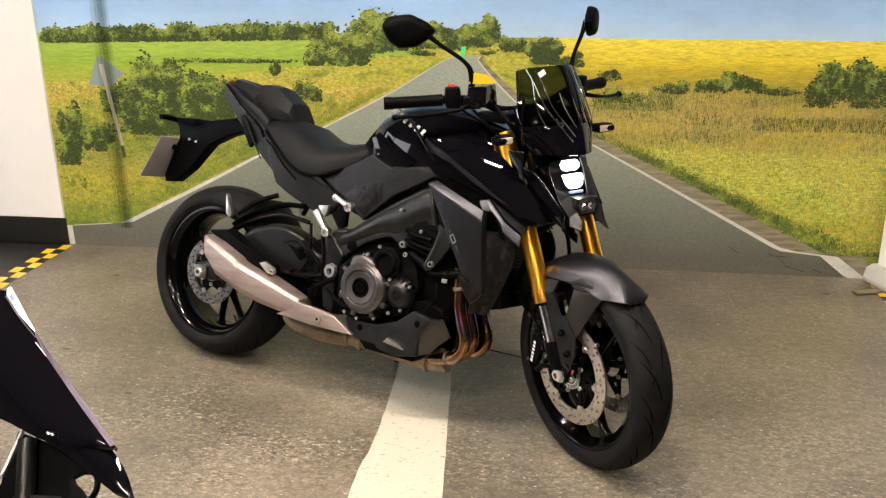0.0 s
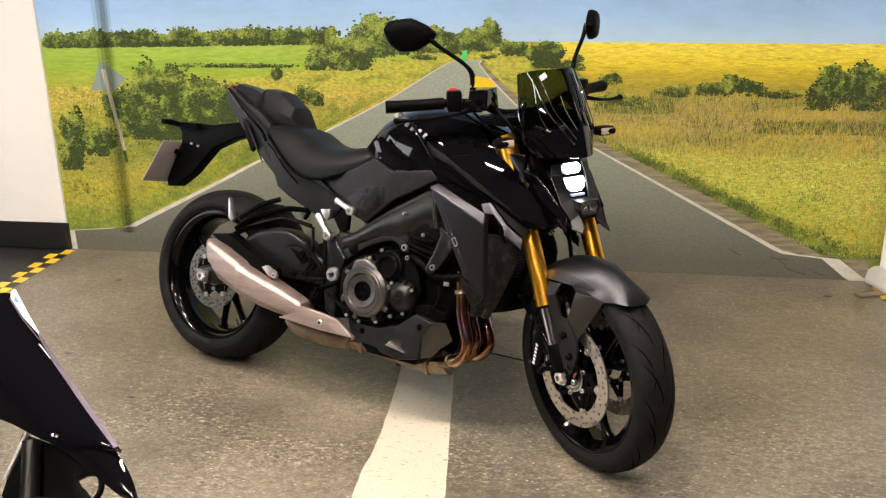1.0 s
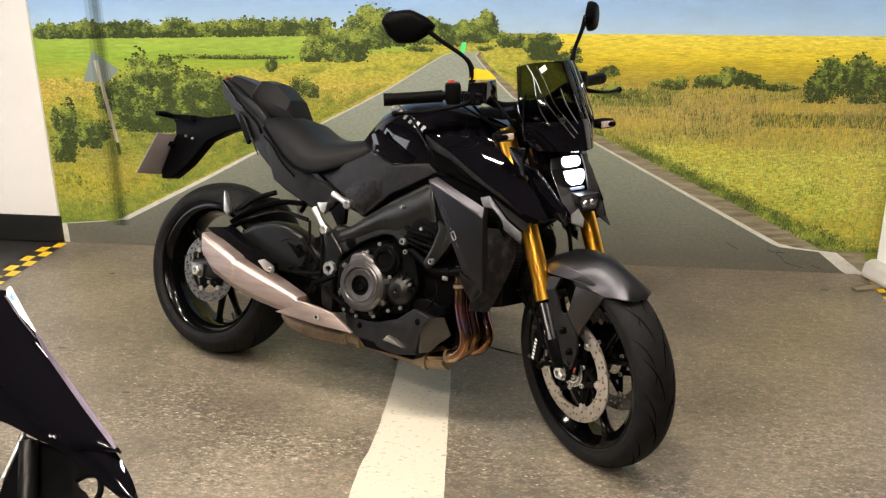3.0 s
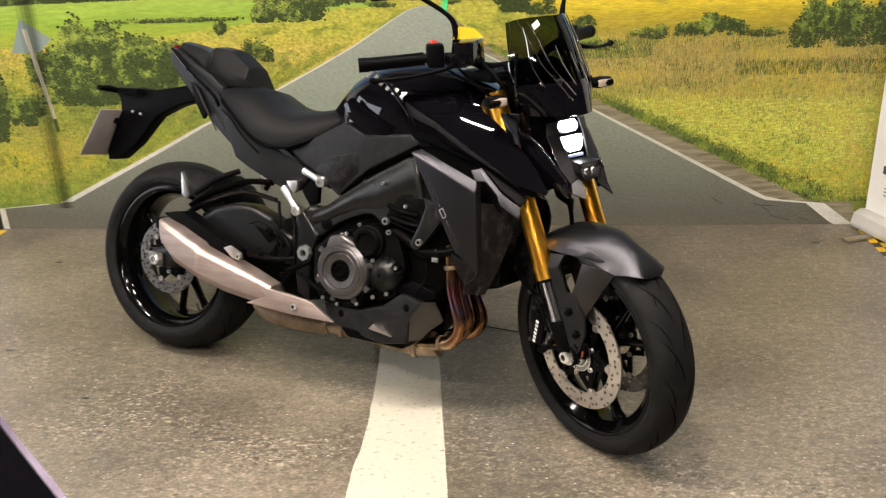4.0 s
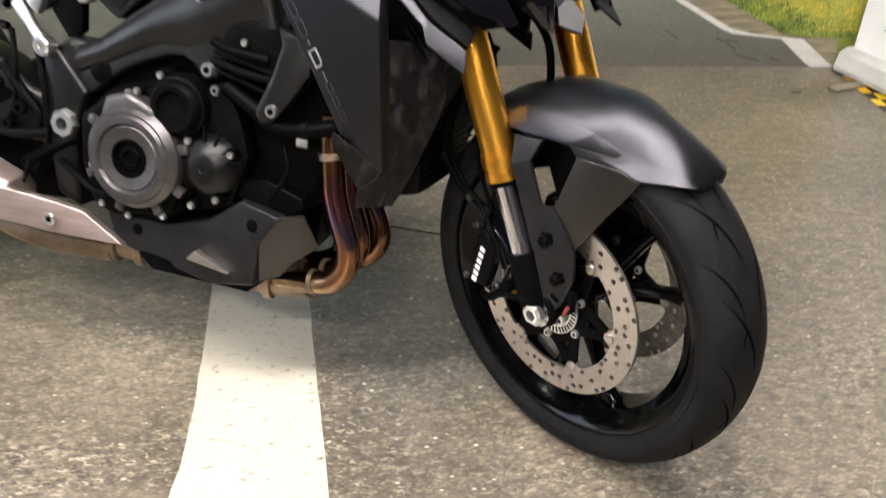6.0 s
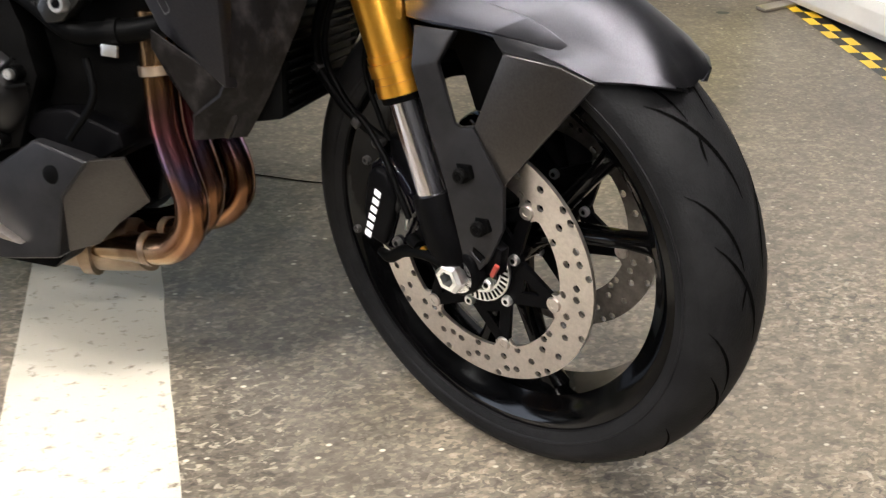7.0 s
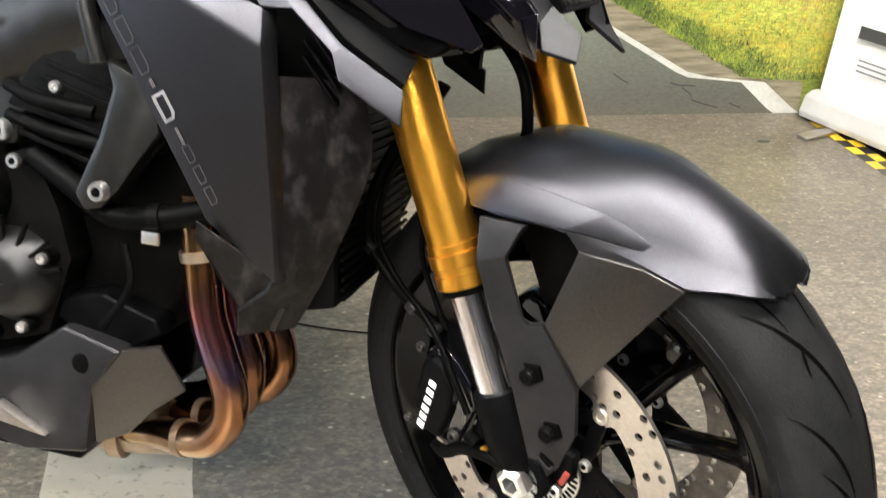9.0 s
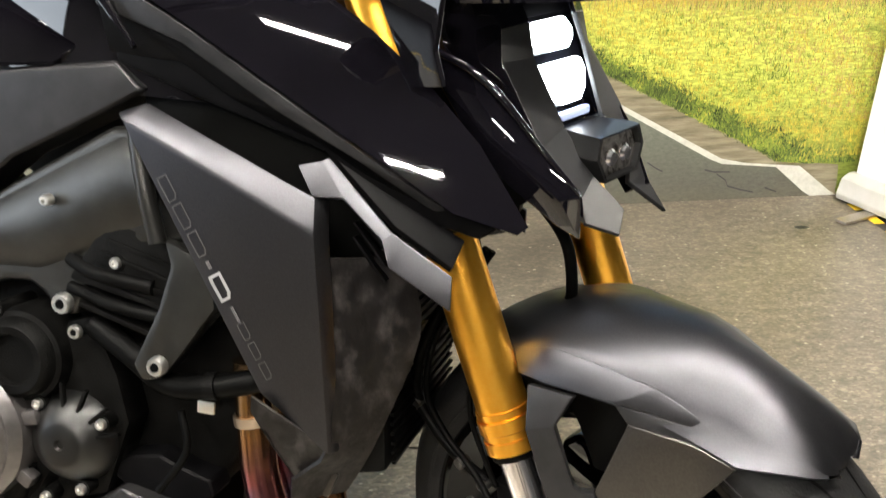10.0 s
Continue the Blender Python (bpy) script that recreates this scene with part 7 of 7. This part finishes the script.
        for nm, fs, mm, label in (("mask_side", front, MASK, "satin black mask side with a pointed prong"), ("mask_flank", flank, GLOSS, "gloss black flank of the mask")):
            keep = sorted({q for f in fs for q in f})
            part(nm, panel([used[q] for q in keep], [tuple(keep.index(q) for q in f) for f in fs], 0.005, s, 0.0012), mm, mask, label, smooth=16)
        cheek = [(1.248, 0.145, 0.873), (1.2747, 0.14, 0.8633), (1.33, 0.13, 0.8385), (1.384, 0.115, 0.78), (1.4168, 0.107, 0.7464), (1.417, 0.107, 0.7055), (1.396, 0.115, 0.717), (1.3547, 0.13, 0.749), (1.319, 0.14, 0.786), (1.2853, 0.145, 0.8367), (1.402, 0.118, 0.742), (1.345, 0.139, 0.793)]
        if s > 0:
            # the far cheek lies closer in, behind the mask
            cheek = [(x - 0.05, y * 0.62, z) for x, y, z in cheek]
        part("mask_cheek", panel(cheek, [(0, 1, 2, 11, 9), (2, 3, 4, 10, 11), (4, 5, 10), (9, 11, 8), (11, 10, 5, 6, 7, 8)], 0.006, s, 0.0012), GLOSS, mask, "gloss black pointed cheek panel", smooth=16)
        part("cheek_edge", sweep([(x, y * s, z + 0.001) for x, y, z in cheek[1:5]], [0.0035, 0.0045, 0.003, 0.002], 10, 6), GLOSS, mask)
        part("cowl_side", panel([(x - (0.06 if s > 0 else 0.0), y - (0.09 if s > 0 else 0.0), z) for x, y, z in ((1.25, 0.18, 0.915), (1.2855, 0.18, 0.838), (1.322, 0.178, 0.843), (1.3137, 0.178, 0.872), (1.325, 0.178, 0.92))], [(0, 1, 2, 3, 4)], 0.006, s, 0.001), GLOSS, mask, smooth=16)
    part("headlight_back", prism([(1.18, 0.73), (1.31, 0.735), (1.29, 0.91), (1.17, 0.91)], -0.065, 0.065, 0.02), MATTE, mask)

    def lamp(half, x0, slope, thick, material, name, label):
        """A lens with the outline (half width, z), mirrored, on a plane that leans by slope."""
        pts = half + [(-a, b) for a, b in half[::-1]]
        bm = bmesh.new()
        fr = [bm.verts.new((x0 + slope * (z - 0.85) + thick, y, z)) for y, z in pts]
        bk = [bm.verts.new((x0 + slope * (z - 0.85) - 0.012, y, z)) for y, z in pts]
        bm.faces.new(fr), bm.faces.new(bk[::-1])
        for i in range(len(pts)):
            j = (i + 1) % len(pts)
            bm.faces.new((fr[i], bk[i], bk[j], fr[j]))
        bmesh.ops.recalc_face_normals(bm, faces=bm.faces)
        return part(name, bevelled(bm, 0.002), material, mask, label)
    lamp([(0.024, 0.8725), (0.0315, 0.862), (0.028, 0.852), (0.017, 0.845)], 1.305, -0.36, 0.004, LED, "upper_lamp", "lit white upper headlight")
    lamp([(0.033, 0.833), (0.0355, 0.821), (0.028, 0.8055), (0.016, 0.7955)], 1.305, -0.36, 0.004, LED, "lower_lamp", "lit white lower headlight")
    # ledge glows faintly to show the lamplight that falls on it
    lamp([(0.026, 0.7885), (0.022, 0.7815)], 1.307, -0.36, 0.004, DIM, "lamp_ledge", "bluish lit lamp ledge")
    # beak with the position lamp
    ring = [(0.03, 0.774), (0.036, 0.756), (0.025, 0.734)]
    hexa = ring + [(-a, b) for a, b in ring[::-1]]
    rings = [[(x + 0.1 * (0.756 - z), y * f, 0.756 + (z - 0.756) * g) for y, z in hexa] for x, f, g in ((1.335, 0.9, 1.15), (1.378, 1.16, 1.16), (1.388, 1.12, 1.12), (1.388, 1.0, 1.0), (1.376, 0.92, 0.92))]
    part("lamp_bezel", loft(rings), SEMI, mask, "black angular lamp bezel", smooth=20)
    rings = [[(x + 0.1 * (0.756 - z), y * f, 0.756 + (z - 0.756) * f) for y, z in hexa] for x, f in ((1.366, 0.5), (1.376, 0.88), (1.382, 0.93), (1.384, 0.9))]
    part("position_lamp", loft(rings), REFLECTOR, mask, "small clear position lamp", smooth=20)
    for y, z, r in ((-0.012, 0.752, 0.009), (0.012, 0.752, 0.009)):
        part("lamp_bulb", lathe([(0, -0.004), (r * 0.7, -0.003), (r, 0), (0, 0.004)], segs=14), CHROME, mask, "", pose(1.385, y, z, 0, 0, 90))
    # screen
    def screen(t0, t1, grow=0.0):
        rows = []
        for i in range(9):
            t = t0 + (t1 - t0) * i / 8
            row = []
            for k in range(17):
                u = k / 8 - 1
                h = t * (1.0 - 0.05 * u * u * u * u)
                hw = (0.13 if h > 0.3 else 0.10 + 0.1 * h) - 0.034 * h * h + grow
                row.append((1.395 + grow - 0.09 * h - 0.02 * h * h - (0.1 - 0.03 * h) * abs(u) ** 1.9, hw * u + 0.015, 0.905 + 0.238 * h))
            rows.append(row)
        return rows
    scr = part("fly_screen", shell(screen(0.25, 1.0), 0.003), SMOKE, bike, "small smoked clear fly screen", STEER)
    part("screen_base", shell(screen(0.0, 0.34, 0.004), 0.004), GLOSS, scr, "gloss black screen base")
    # bright metal lines for the screen's edges and the reflections streaking across it
    for u, low, t0, t1 in ((-0.97, -0.97, 0.2, 0.98), (-0.86, -0.1, 0.15, 0.97), (-0.7, 0.02, 0.2, 0.95), (-0.35, 0.12, 0.3, 0.7), (0.5, 0.35, 0.12, 0.95), (0.72, 0.55, 0.15, 0.9), (0.9, 0.88, 0.15, 0.97), (-0.8, -0.5, 0.3, 0.9), (-0.6, -0.2, 0.18, 0.42), (0.05, 0.3, 0.42, 0.62), (0.3, 0.42, 0.2, 0.5), (0.62, 0.7, 0.3, 0.66)):
        pts = []
        for i in range(6):
            h = t0 + (t1 - t0) * i / 5
            hw = (0.13 if h > 0.3 else 0.10 + 0.1 * h) - 0.034 * h * h + 0.002
            v = low + (u - low) * h + 0.04 * math.sin(h * 9)
            pts.append((1.399 - 0.09 * h - 0.02 * h * h - (0.1 - 0.03 * h) * abs(v) ** 1.9, hw * v + 0.015, 0.905 + 0.238 * h))
        part("screen_streak", sweep(pts, 0.0016, 8, 3), STREAK, scr)
    part("centre_screw", lathe([(0, -0.004), (0.003, -0.004), (0.0035, -0.002), (0.006, -0.004), (0.008, 0), (0, 0)], segs=14), FRAME, scr, "", pose(1.365, -0.035, 0.99, 0, 0, 70))
    part("screen_label", box((0.002, 0.03, 0.014), (1.298, -0.05, 1.126), 0, (18, -22, 15)), WHITE, scr, "white paper label")
    part("instrument_pod", prism([(1.16, 0.95), (1.26, 0.925), (1.295, 0.94), (1.26, 1.0), (1.19, 1.03)], -0.075, 0.1, 0.012, 3), MATTE, bike, "black instrument pod", STEER)
    for s in (-1, 1):
        part("screen_bracket", sweep([(1.27, 0.095 * s, 0.93), (1.285, 0.108 * s, 0.99), (1.28, 0.1 * s, 1.06)], 0.01, 10, flat=0.5), GLOSS, bike, "", STEER)
        part("screen_screw", lathe([(0, -0.004), (0.008, -0.004), (0.01, 0), (0, 0)], segs=14), DARK, bike, "", STEER @ pose(1.345, 0.085 * s, 0.98, 0, 0, 30 if s < 0 else 150))
        # indicators
        part("indicator_stalk", sweep([(1.24, 0.11 * s, 0.945), (1.275, 0.145 * s, 0.952)], 0.008, 10), DARK, bike, "", STEER)
        ind = part("indicator", loft([[(1.275 + 0.028 * math.cos(a) * f + d * 0.3, (0.145 + d * 1.2) * s, 0.953 + 0.015 * math.sin(a) * f) for a in (math.tau * q / 14 for q in range(14))] for d, f in ((0.0, 0.5), (0.008, 0.9), (0.03, 1.0), (0.045, 0.9), (0.05, 0.5))]), MATTE, bike, "small front indicator", STEER)
        part("lens", box((0.014, 0.046, 0.019), (1.302, 0.178 * s, 0.953), 0.005), AMBER, ind, "pale amber indicator lens")
        part("lens_frame", box((0.01, 0.054, 0.027), (1.294, 0.178 * s, 0.953), 0.006), MATTE, ind)
    # handlebar, grips, levers
    bar = [(1.015, -0.385, 1.05), (1.06, -0.30, 1.052), (1.105, -0.22, 1.055), (1.13, -0.15, 1.045), (1.13, -0.08, 1.015), (1.13, 0, 1.01)]
    part("handlebar", sweep(bar + [(x, -y, z) for x, y, z in bar[-2::-1]], 0.012, 14, 4), MATTE, bike, "black tapered handlebar", STEER)
    for s in (-1, 1):
        part("grip", sweep([(1.017, 0.38 * s, 1.05), (1.06, 0.30 * s, 1.052), (1.09, 0.25 * s, 1.054)], [0.0175, 0.017, 0.0175], 18), DARK, bike, "ribbed black rubber grip", STEER)
        part("bar_end", sweep([(1.008, 0.398 * s, 1.05), (1.02, 0.376 * s, 1.05)], 0.0185, 18, 1), MATTE, bike, "black bar end weight", STEER)
        sw = part("switch_box", box((0.05, 0.045, 0.062), (1.105, 0.225 * s, 1.06), 0.01, (0, 0, 28 * s)), MATTE, bike, "black switch box", STEER)
        if s < 0:
            part("stop_switch", box((0.014, 0.016, 0.01), (1.098, -0.225, 1.093), 0.002), RED, sw, "red stop switch")
        part("lever", sweep([(1.16, 0.20 * s, 1.04), (1.165, 0.25 * s, 1.03), (1.125, 0.33 * s, 1.02), (1.09, 0.40 * s, 1.018)], [0.008, 0.0055, 0.0045, 0.0065], 10), MATTE, bike, "black hand lever", STEER)
        part("lever_tip", lathe([(0, -0.01), (0.008, -0.006), (0.01, 0), (0.008, 0.006), (0, 0.01)], segs=12), MATTE, bike, "", STEER @ pose(1.087, 0.405 * s, 1.018))
        part("lever_mount", box((0.05, 0.05, 0.035), (1.145, 0.185 * s, 1.045), 0.008, (0, 0, 25 * s)), MATTE, bike, "", STEER)
        # mirrors
        part("mirror_stem", sweep([(1.13, 0.18 * s, 1.06), (1.135, 0.178 * s, 1.12), (1.125, 0.195 * s, 1.16), (1.085, 0.255 * s, 1.213), (1.06, 0.29 * s, 1.25)], [0.011, 0.009, 0.006, 0.0065, 0.009], 12), MATTE, bike, "black mirror stem", STEER)
        corners = [(0.078, 0.014), (0.06, 0.038), (-0.005, 0.044), (-0.052, 0.02), (-0.076, -0.002), (-0.066, -0.022), (-0.016, -0.049), (0.034, -0.049), (0.062, -0.026)]
        outline = []
        for k, (u, w) in enumerate(corners):
            # each corner is cut and rounded
            (ua, wa), (ub, wb) = corners[k - 1], corners[(k + 1) % len(corners)]
            outline += [(u + (ua - u) * 0.22, w + (wa - w) * 0.22), (u + (ua + ub - 2 * u) * 0.05, w + (wa + wb - 2 * w) * 0.05), (u + (ub - u) * 0.22, w + (wb - w) * 0.22)]
        secs = []
        for d, f in ((-0.02, 0.45), (-0.017, 0.72), (-0.011, 0.9), (0.0, 1.0), (0.008, 1.0), (0.012, 0.96)):
            ring = []
            for u, w in outline:
                ca, sa = (0.93, 0.36) if s < 0 else (0.72, 0.69)
                ring.append((1.045 - d * ca - sa * u * f, s * (0.325 + u * f * ca - sa * d), 1.253 + w * f))
            secs.append(ring)
        mir = part("mirror", loft(secs), MATTE, bike, "black angular rear-view mirror", STEER, smooth=32)
        part("mirror_glass", loft([[(x - 0.0005, y, z) for x, y, z in secs[-1]], [(x - 0.0015, y, z) for x, y, z in secs[-1]]]), MIRROR, mir)
    # brake fluid box and its tag, clutch side tag
    res = part("brake_fluid_box", box((0.05, 0.082, 0.06), (1.172, -0.165, 1.065), 0.006, (0, -4, 32)), GLOSS, bike, "black brake fluid box", STEER)
    part("sight_glass", lathe([(0, -0.004), (0.007, -0.004), (0.009, 0), (0, 0)], segs=16), CHROME, res, "", pose(1.196, -0.182, 1.068, 0, 0, 122))
    def tag(pts, material, label):
        bm = bmesh.new()
        bm.faces.new([bm.verts.new(p) for p in pts])
        bmesh.ops.solidify(bm, geom=bm.faces[:], thickness=0.0012)
        part("paper_tag", bm, material, bike, label, STEER)
    tag([(1.135, -0.19, 1.098), (1.19, -0.13, 1.098), (1.172, -0.145, 1.122), (1.145, -0.175, 1.13)], YELLOW, "yellow paper tag on the brake fluid box")
    tag([(1.17, -0.08, 0.985), (1.2, -0.075, 0.975), (1.19, -0.07, 1.01), (1.18, -0.075, 1.0), (1.172, -0.085, 1.015)], YELLOW, "yellow paper tag by the steering head")
    tag([(1.128, -0.198, 1.165), (1.115, -0.205, 1.168), (1.11, -0.195, 1.2), (1.122, -0.186, 1.202)], GREEN, "green paper tag on the mirror stem")
    for pts, r in ((((1.14, -0.13, 1.05), (1.2, -0.13, 1.02), (1.24, -0.1, 0.96), (1.22, -0.06, 0.9)), 0.006), (((1.13, -0.18, 1.03), (1.19, -0.17, 0.99), (1.21, -0.12, 0.94)), 0.004), (((1.14, 0.14, 1.05), (1.2, 0.14, 1.0), (1.23, 0.1, 0.93)), 0.006), (((1.11, -0.21, 1.03), (1.17, -0.16, 0.985), (1.24, -0.14, 0.97)), 0.0035)):
        part("cable", sweep(pts, r, 8), DARK, bike, "black control cable", STEER)
    part("steering_head", sweep([(1.15, 0, 0.95), (1.27, 0, 0.69)], 0.035, 20, 1), MATTE, bike)


build_wheels()
build_fork()
build_fender()
build_tank()
build_body()
build_tail()
build_engine()
build_exhaust()
build_cockpit()


# ---- the bike beside the camera, of which only the flank shows ----
def build_neighbour():
    ob = thing("motorcycle", "gloss black motorcycle with a white sticker, seen only at its flank", "motorcycle", pose(-0.375, 1.555, 0, 0, 0, -42))
    along_edge, inward, out = Vector((0.9019, 0.0715, -0.426)), Vector((-0.13, -0.8956, -0.4255)), Vector((0.4119, -0.4391, 0.7984))

    def at(a, b, c=0.0):
        """A place on the flank: along its upper edge, in from it, and proud of it."""
        return Vector((0.0777, 0.0, 0.9719)) + along_edge * a + inward * b + out * (c - 2.2 * max(0.0, b - 0.01) ** 2)

    def plate(pts, c0, c1, bevel=0.002):
        bm = bmesh.new()
        lo, hi = [[bm.verts.new(at(a, b, c)) for a, b in pts] for c in (c0, c1)]
        bm.faces.new(hi)
        bm.faces.new(lo[::-1])
        for i in range(len(pts)):
            bm.faces.new((lo[i], lo[(i + 1) % len(pts)], hi[(i + 1) % len(pts)], hi[i]))
        bmesh.ops.recalc_face_normals(bm, faces=bm.faces[:])
        return bevelled(bm, bevel) if bevel else bm

    def skin(a0, a1, edge, low, c, bend=0.0, n=24):
        rows = []
        for i in range(n + 1):
            a = a0 + (a1 - a0) * i / n
            e, l = np.interp(a, *zip(*edge)), np.interp(a, *zip(*low))
            rows.append([at(a, e + (l - e) * v, c + bend * math.sin(math.pi * v)) for v in (k / 8 for k in range(9))])
        return shell(rows, 0.004)
    body = part("side_fairing", skin(-0.1, 0.344, ((-0.1, 0.13), (-0.03, 0.045), (-0.004, 0.012), (0.0, 0.002), (0.1, 0.007), (0.17, 0.006), (0.25, 0.003), (0.344, 0.0)), ((-0.1, 0.22), (0.1, 0.15), (0.188, 0.103), (0.247, 0.079), (0.288, 0.055), (0.325, 0.02), (0.336, 0.008), (0.344, 0.0015)), 0.0, 0.004), GLOSS, ob, "gloss black side fairing", smooth=50)
    st = part("fairing_sticker", skin(0.002, 0.1, ((0.0, 0.001), (0.05, 0.004), (0.1, 0.0065)), ((0.0, 0.006), (0.012, 0.0125), (0.06, 0.0125), (0.1, 0.0075)), 0.0045, 0, 10), WHITE, body, "white sticker with a small blue mark")
    part("blue_mark", plate([(0.018, 0.005), (0.034, 0.0055), (0.03, 0.0105), (0.024, 0.0105)], 0.009, 0.0095, 0), BLUE, st, "small blue mark")
    part("sticker_edge", skin(0.012, 0.108, ((0.0, 0.0135), (0.06, 0.0135), (0.11, 0.0105)), ((0.0, 0.0155), (0.06, 0.0155), (0.11, 0.0115)), 0.0045, 0, 10), SHEEN, body, "pale sticker edge")
    # reflected sheen on the fairing edge, painted as a purple-grey strip
    part("fairing_sheen", skin(0.1, 0.336, ((0.1, 0.006), (0.17, 0.0055), (0.25, 0.0025), (0.344, -0.0005)), ((0.1, 0.0085), (0.14, 0.0125), (0.26, 0.0095), (0.336, 0.0055)), 0.0042, 0, 16), SHEEN, body, "purple-grey sheen along the fairing edge")
    # thin bright metal strip just in from the fairing edge
    part("bright_strip", skin(0.118, 0.15, ((0.118, 0.0135), (0.15, 0.0115)), ((0.118, 0.0145), (0.15, 0.0125)), 0.0055, 0, 4), ALLOY, body, "thin bright strip near the fairing edge")
    part("fairing_lower", skin(0.2, 0.42, ((0.2, 0.02), (0.331, 0.0065), (0.368, 0.0065), (0.387, 0.009), (0.42, 0.017)), ((0.2, 0.095), (0.288, 0.06), (0.354, 0.043), (0.392, 0.033), (0.42, 0.019)), -0.007, 0.006), GLOSS, ob, "gloss black pointed lower fairing", smooth=50)
    part("belly_panel", plate([(0.2, 0.1), (0.288, 0.052), (0.32, 0.046), (0.334, 0.047), (0.325, 0.057), (0.321, 0.069), (0.331, 0.07), (0.342, 0.067), (0.356, 0.067), (0.362, 0.076), (0.37, 0.11), (0.34, 0.18), (0.24, 0.17)], -0.03, -0.02), MATTE, ob, "black inner panel with a round cut-out")
    part("brake_hose", sweep([at(0.3, 0.04, -0.02), at(0.334, 0.04, -0.02), at(0.354, 0.046, -0.02), at(0.364, 0.058, -0.02), at(0.364, 0.08, -0.02)], 0.0042, 10), DARK, ob)
    part("lower_cover", plate([(0.27, 0.17), (0.277, 0.144), (0.334, 0.094), (0.352, 0.09), (0.375, 0.1), (0.36, 0.24), (0.3, 0.26)], -0.018, -0.008, 0.003), COVER, ob, "dark grey lower cover")
    part("damper_tube", sweep([at(0.32, 0.155, -0.012), at(0.228, 0.092, -0.012)], 0.013, 18, 2), SWING, ob, "dark grey damper tube")
    part("damper_rod", sweep([at(0.236, 0.15, -0.012), at(0.203, 0.088, -0.02)], 0.0035, 12, 2), ALLOY, ob, "bright metal rod")
    # two chrome dots stand for lamp glints on the gloss paint
    for a, b in ((0.258, 0.062), (0.264, 0.058)):
        part("fairing_glint", lathe([(0, -0.0015), (0.002, -0.001), (0.003, 0.001), (0, 0.001)], segs=10), CHROME, body, "", Matrix.Translation(at(a, b, 0.0065)) @ out.to_track_quat("-Y", "Z").to_matrix().to_4x4())
    part("tank", loft([[(x - 0.36, -0.2 + hw * math.cos(a), 0.80 + h * math.sin(a)) for a in (math.tau * k / 20 for k in range(20))] for x, hw, h in ((-0.35, 0.07, 0.06), (-0.25, 0.13, 0.12), (-0.1, 0.16, 0.15), (0.1, 0.16, 0.13), (0.25, 0.12, 0.08))]), GLOSS, ob, "gloss black fuel tank")
    part("frame_tube", sweep([(-0.4, -0.2, 0.7), (-0.1, -0.2, 0.62), (0.15, -0.18, 0.74), (0.26, -0.15, 0.76)], 0.02, 12), MATTE, ob)
    part("fork_tube", sweep([(0.24, -0.16, 0.77), (0.38, -0.15, 0.45), (0.45, -0.12, 0.28)], 0.025, 18, 2), MATTE, ob, "black fork tube")
    part("tyre", lathe([(0.23, -0.165), (0.27, -0.175), (0.295, -0.15), (0.30, -0.12), (0.295, -0.09), (0.27, -0.065), (0.23, -0.075)], 0.46, 0.30, 64), RUBBER, ob)
    part("rim", lathe([(0.19, -0.16), (0.23, -0.165), (0.23, -0.075), (0.19, -0.08)], 0.46, 0.30, 64, close=True), RIM, ob)
    part("engine", prism([(-0.4, 0.3), (0.1, 0.28), (0.15, 0.55), (-0.35, 0.6)], -0.32, -0.08, 0.02), ENGINE, ob)
    part("side_stand", sweep([(-0.25, -0.1, 0.32), (-0.27, -0.02, 0.15), (-0.28, 0.05, 0.012)], 0.011, 10), MATTE, ob)
    part("rear_tyre", lathe([(0.23, -0.26), (0.28, -0.275), (0.305, -0.23), (0.312, -0.18), (0.305, -0.13), (0.28, -0.085), (0.23, -0.1)], -0.95, 0.312, 64), RUBBER, ob)
    part("swingarm", prism([(-0.97, 0.29), (-0.95, 0.35), (-0.35, 0.45), (-0.33, 0.36)], -0.3, -0.06, 0.02), MATTE, ob)


build_neighbour()
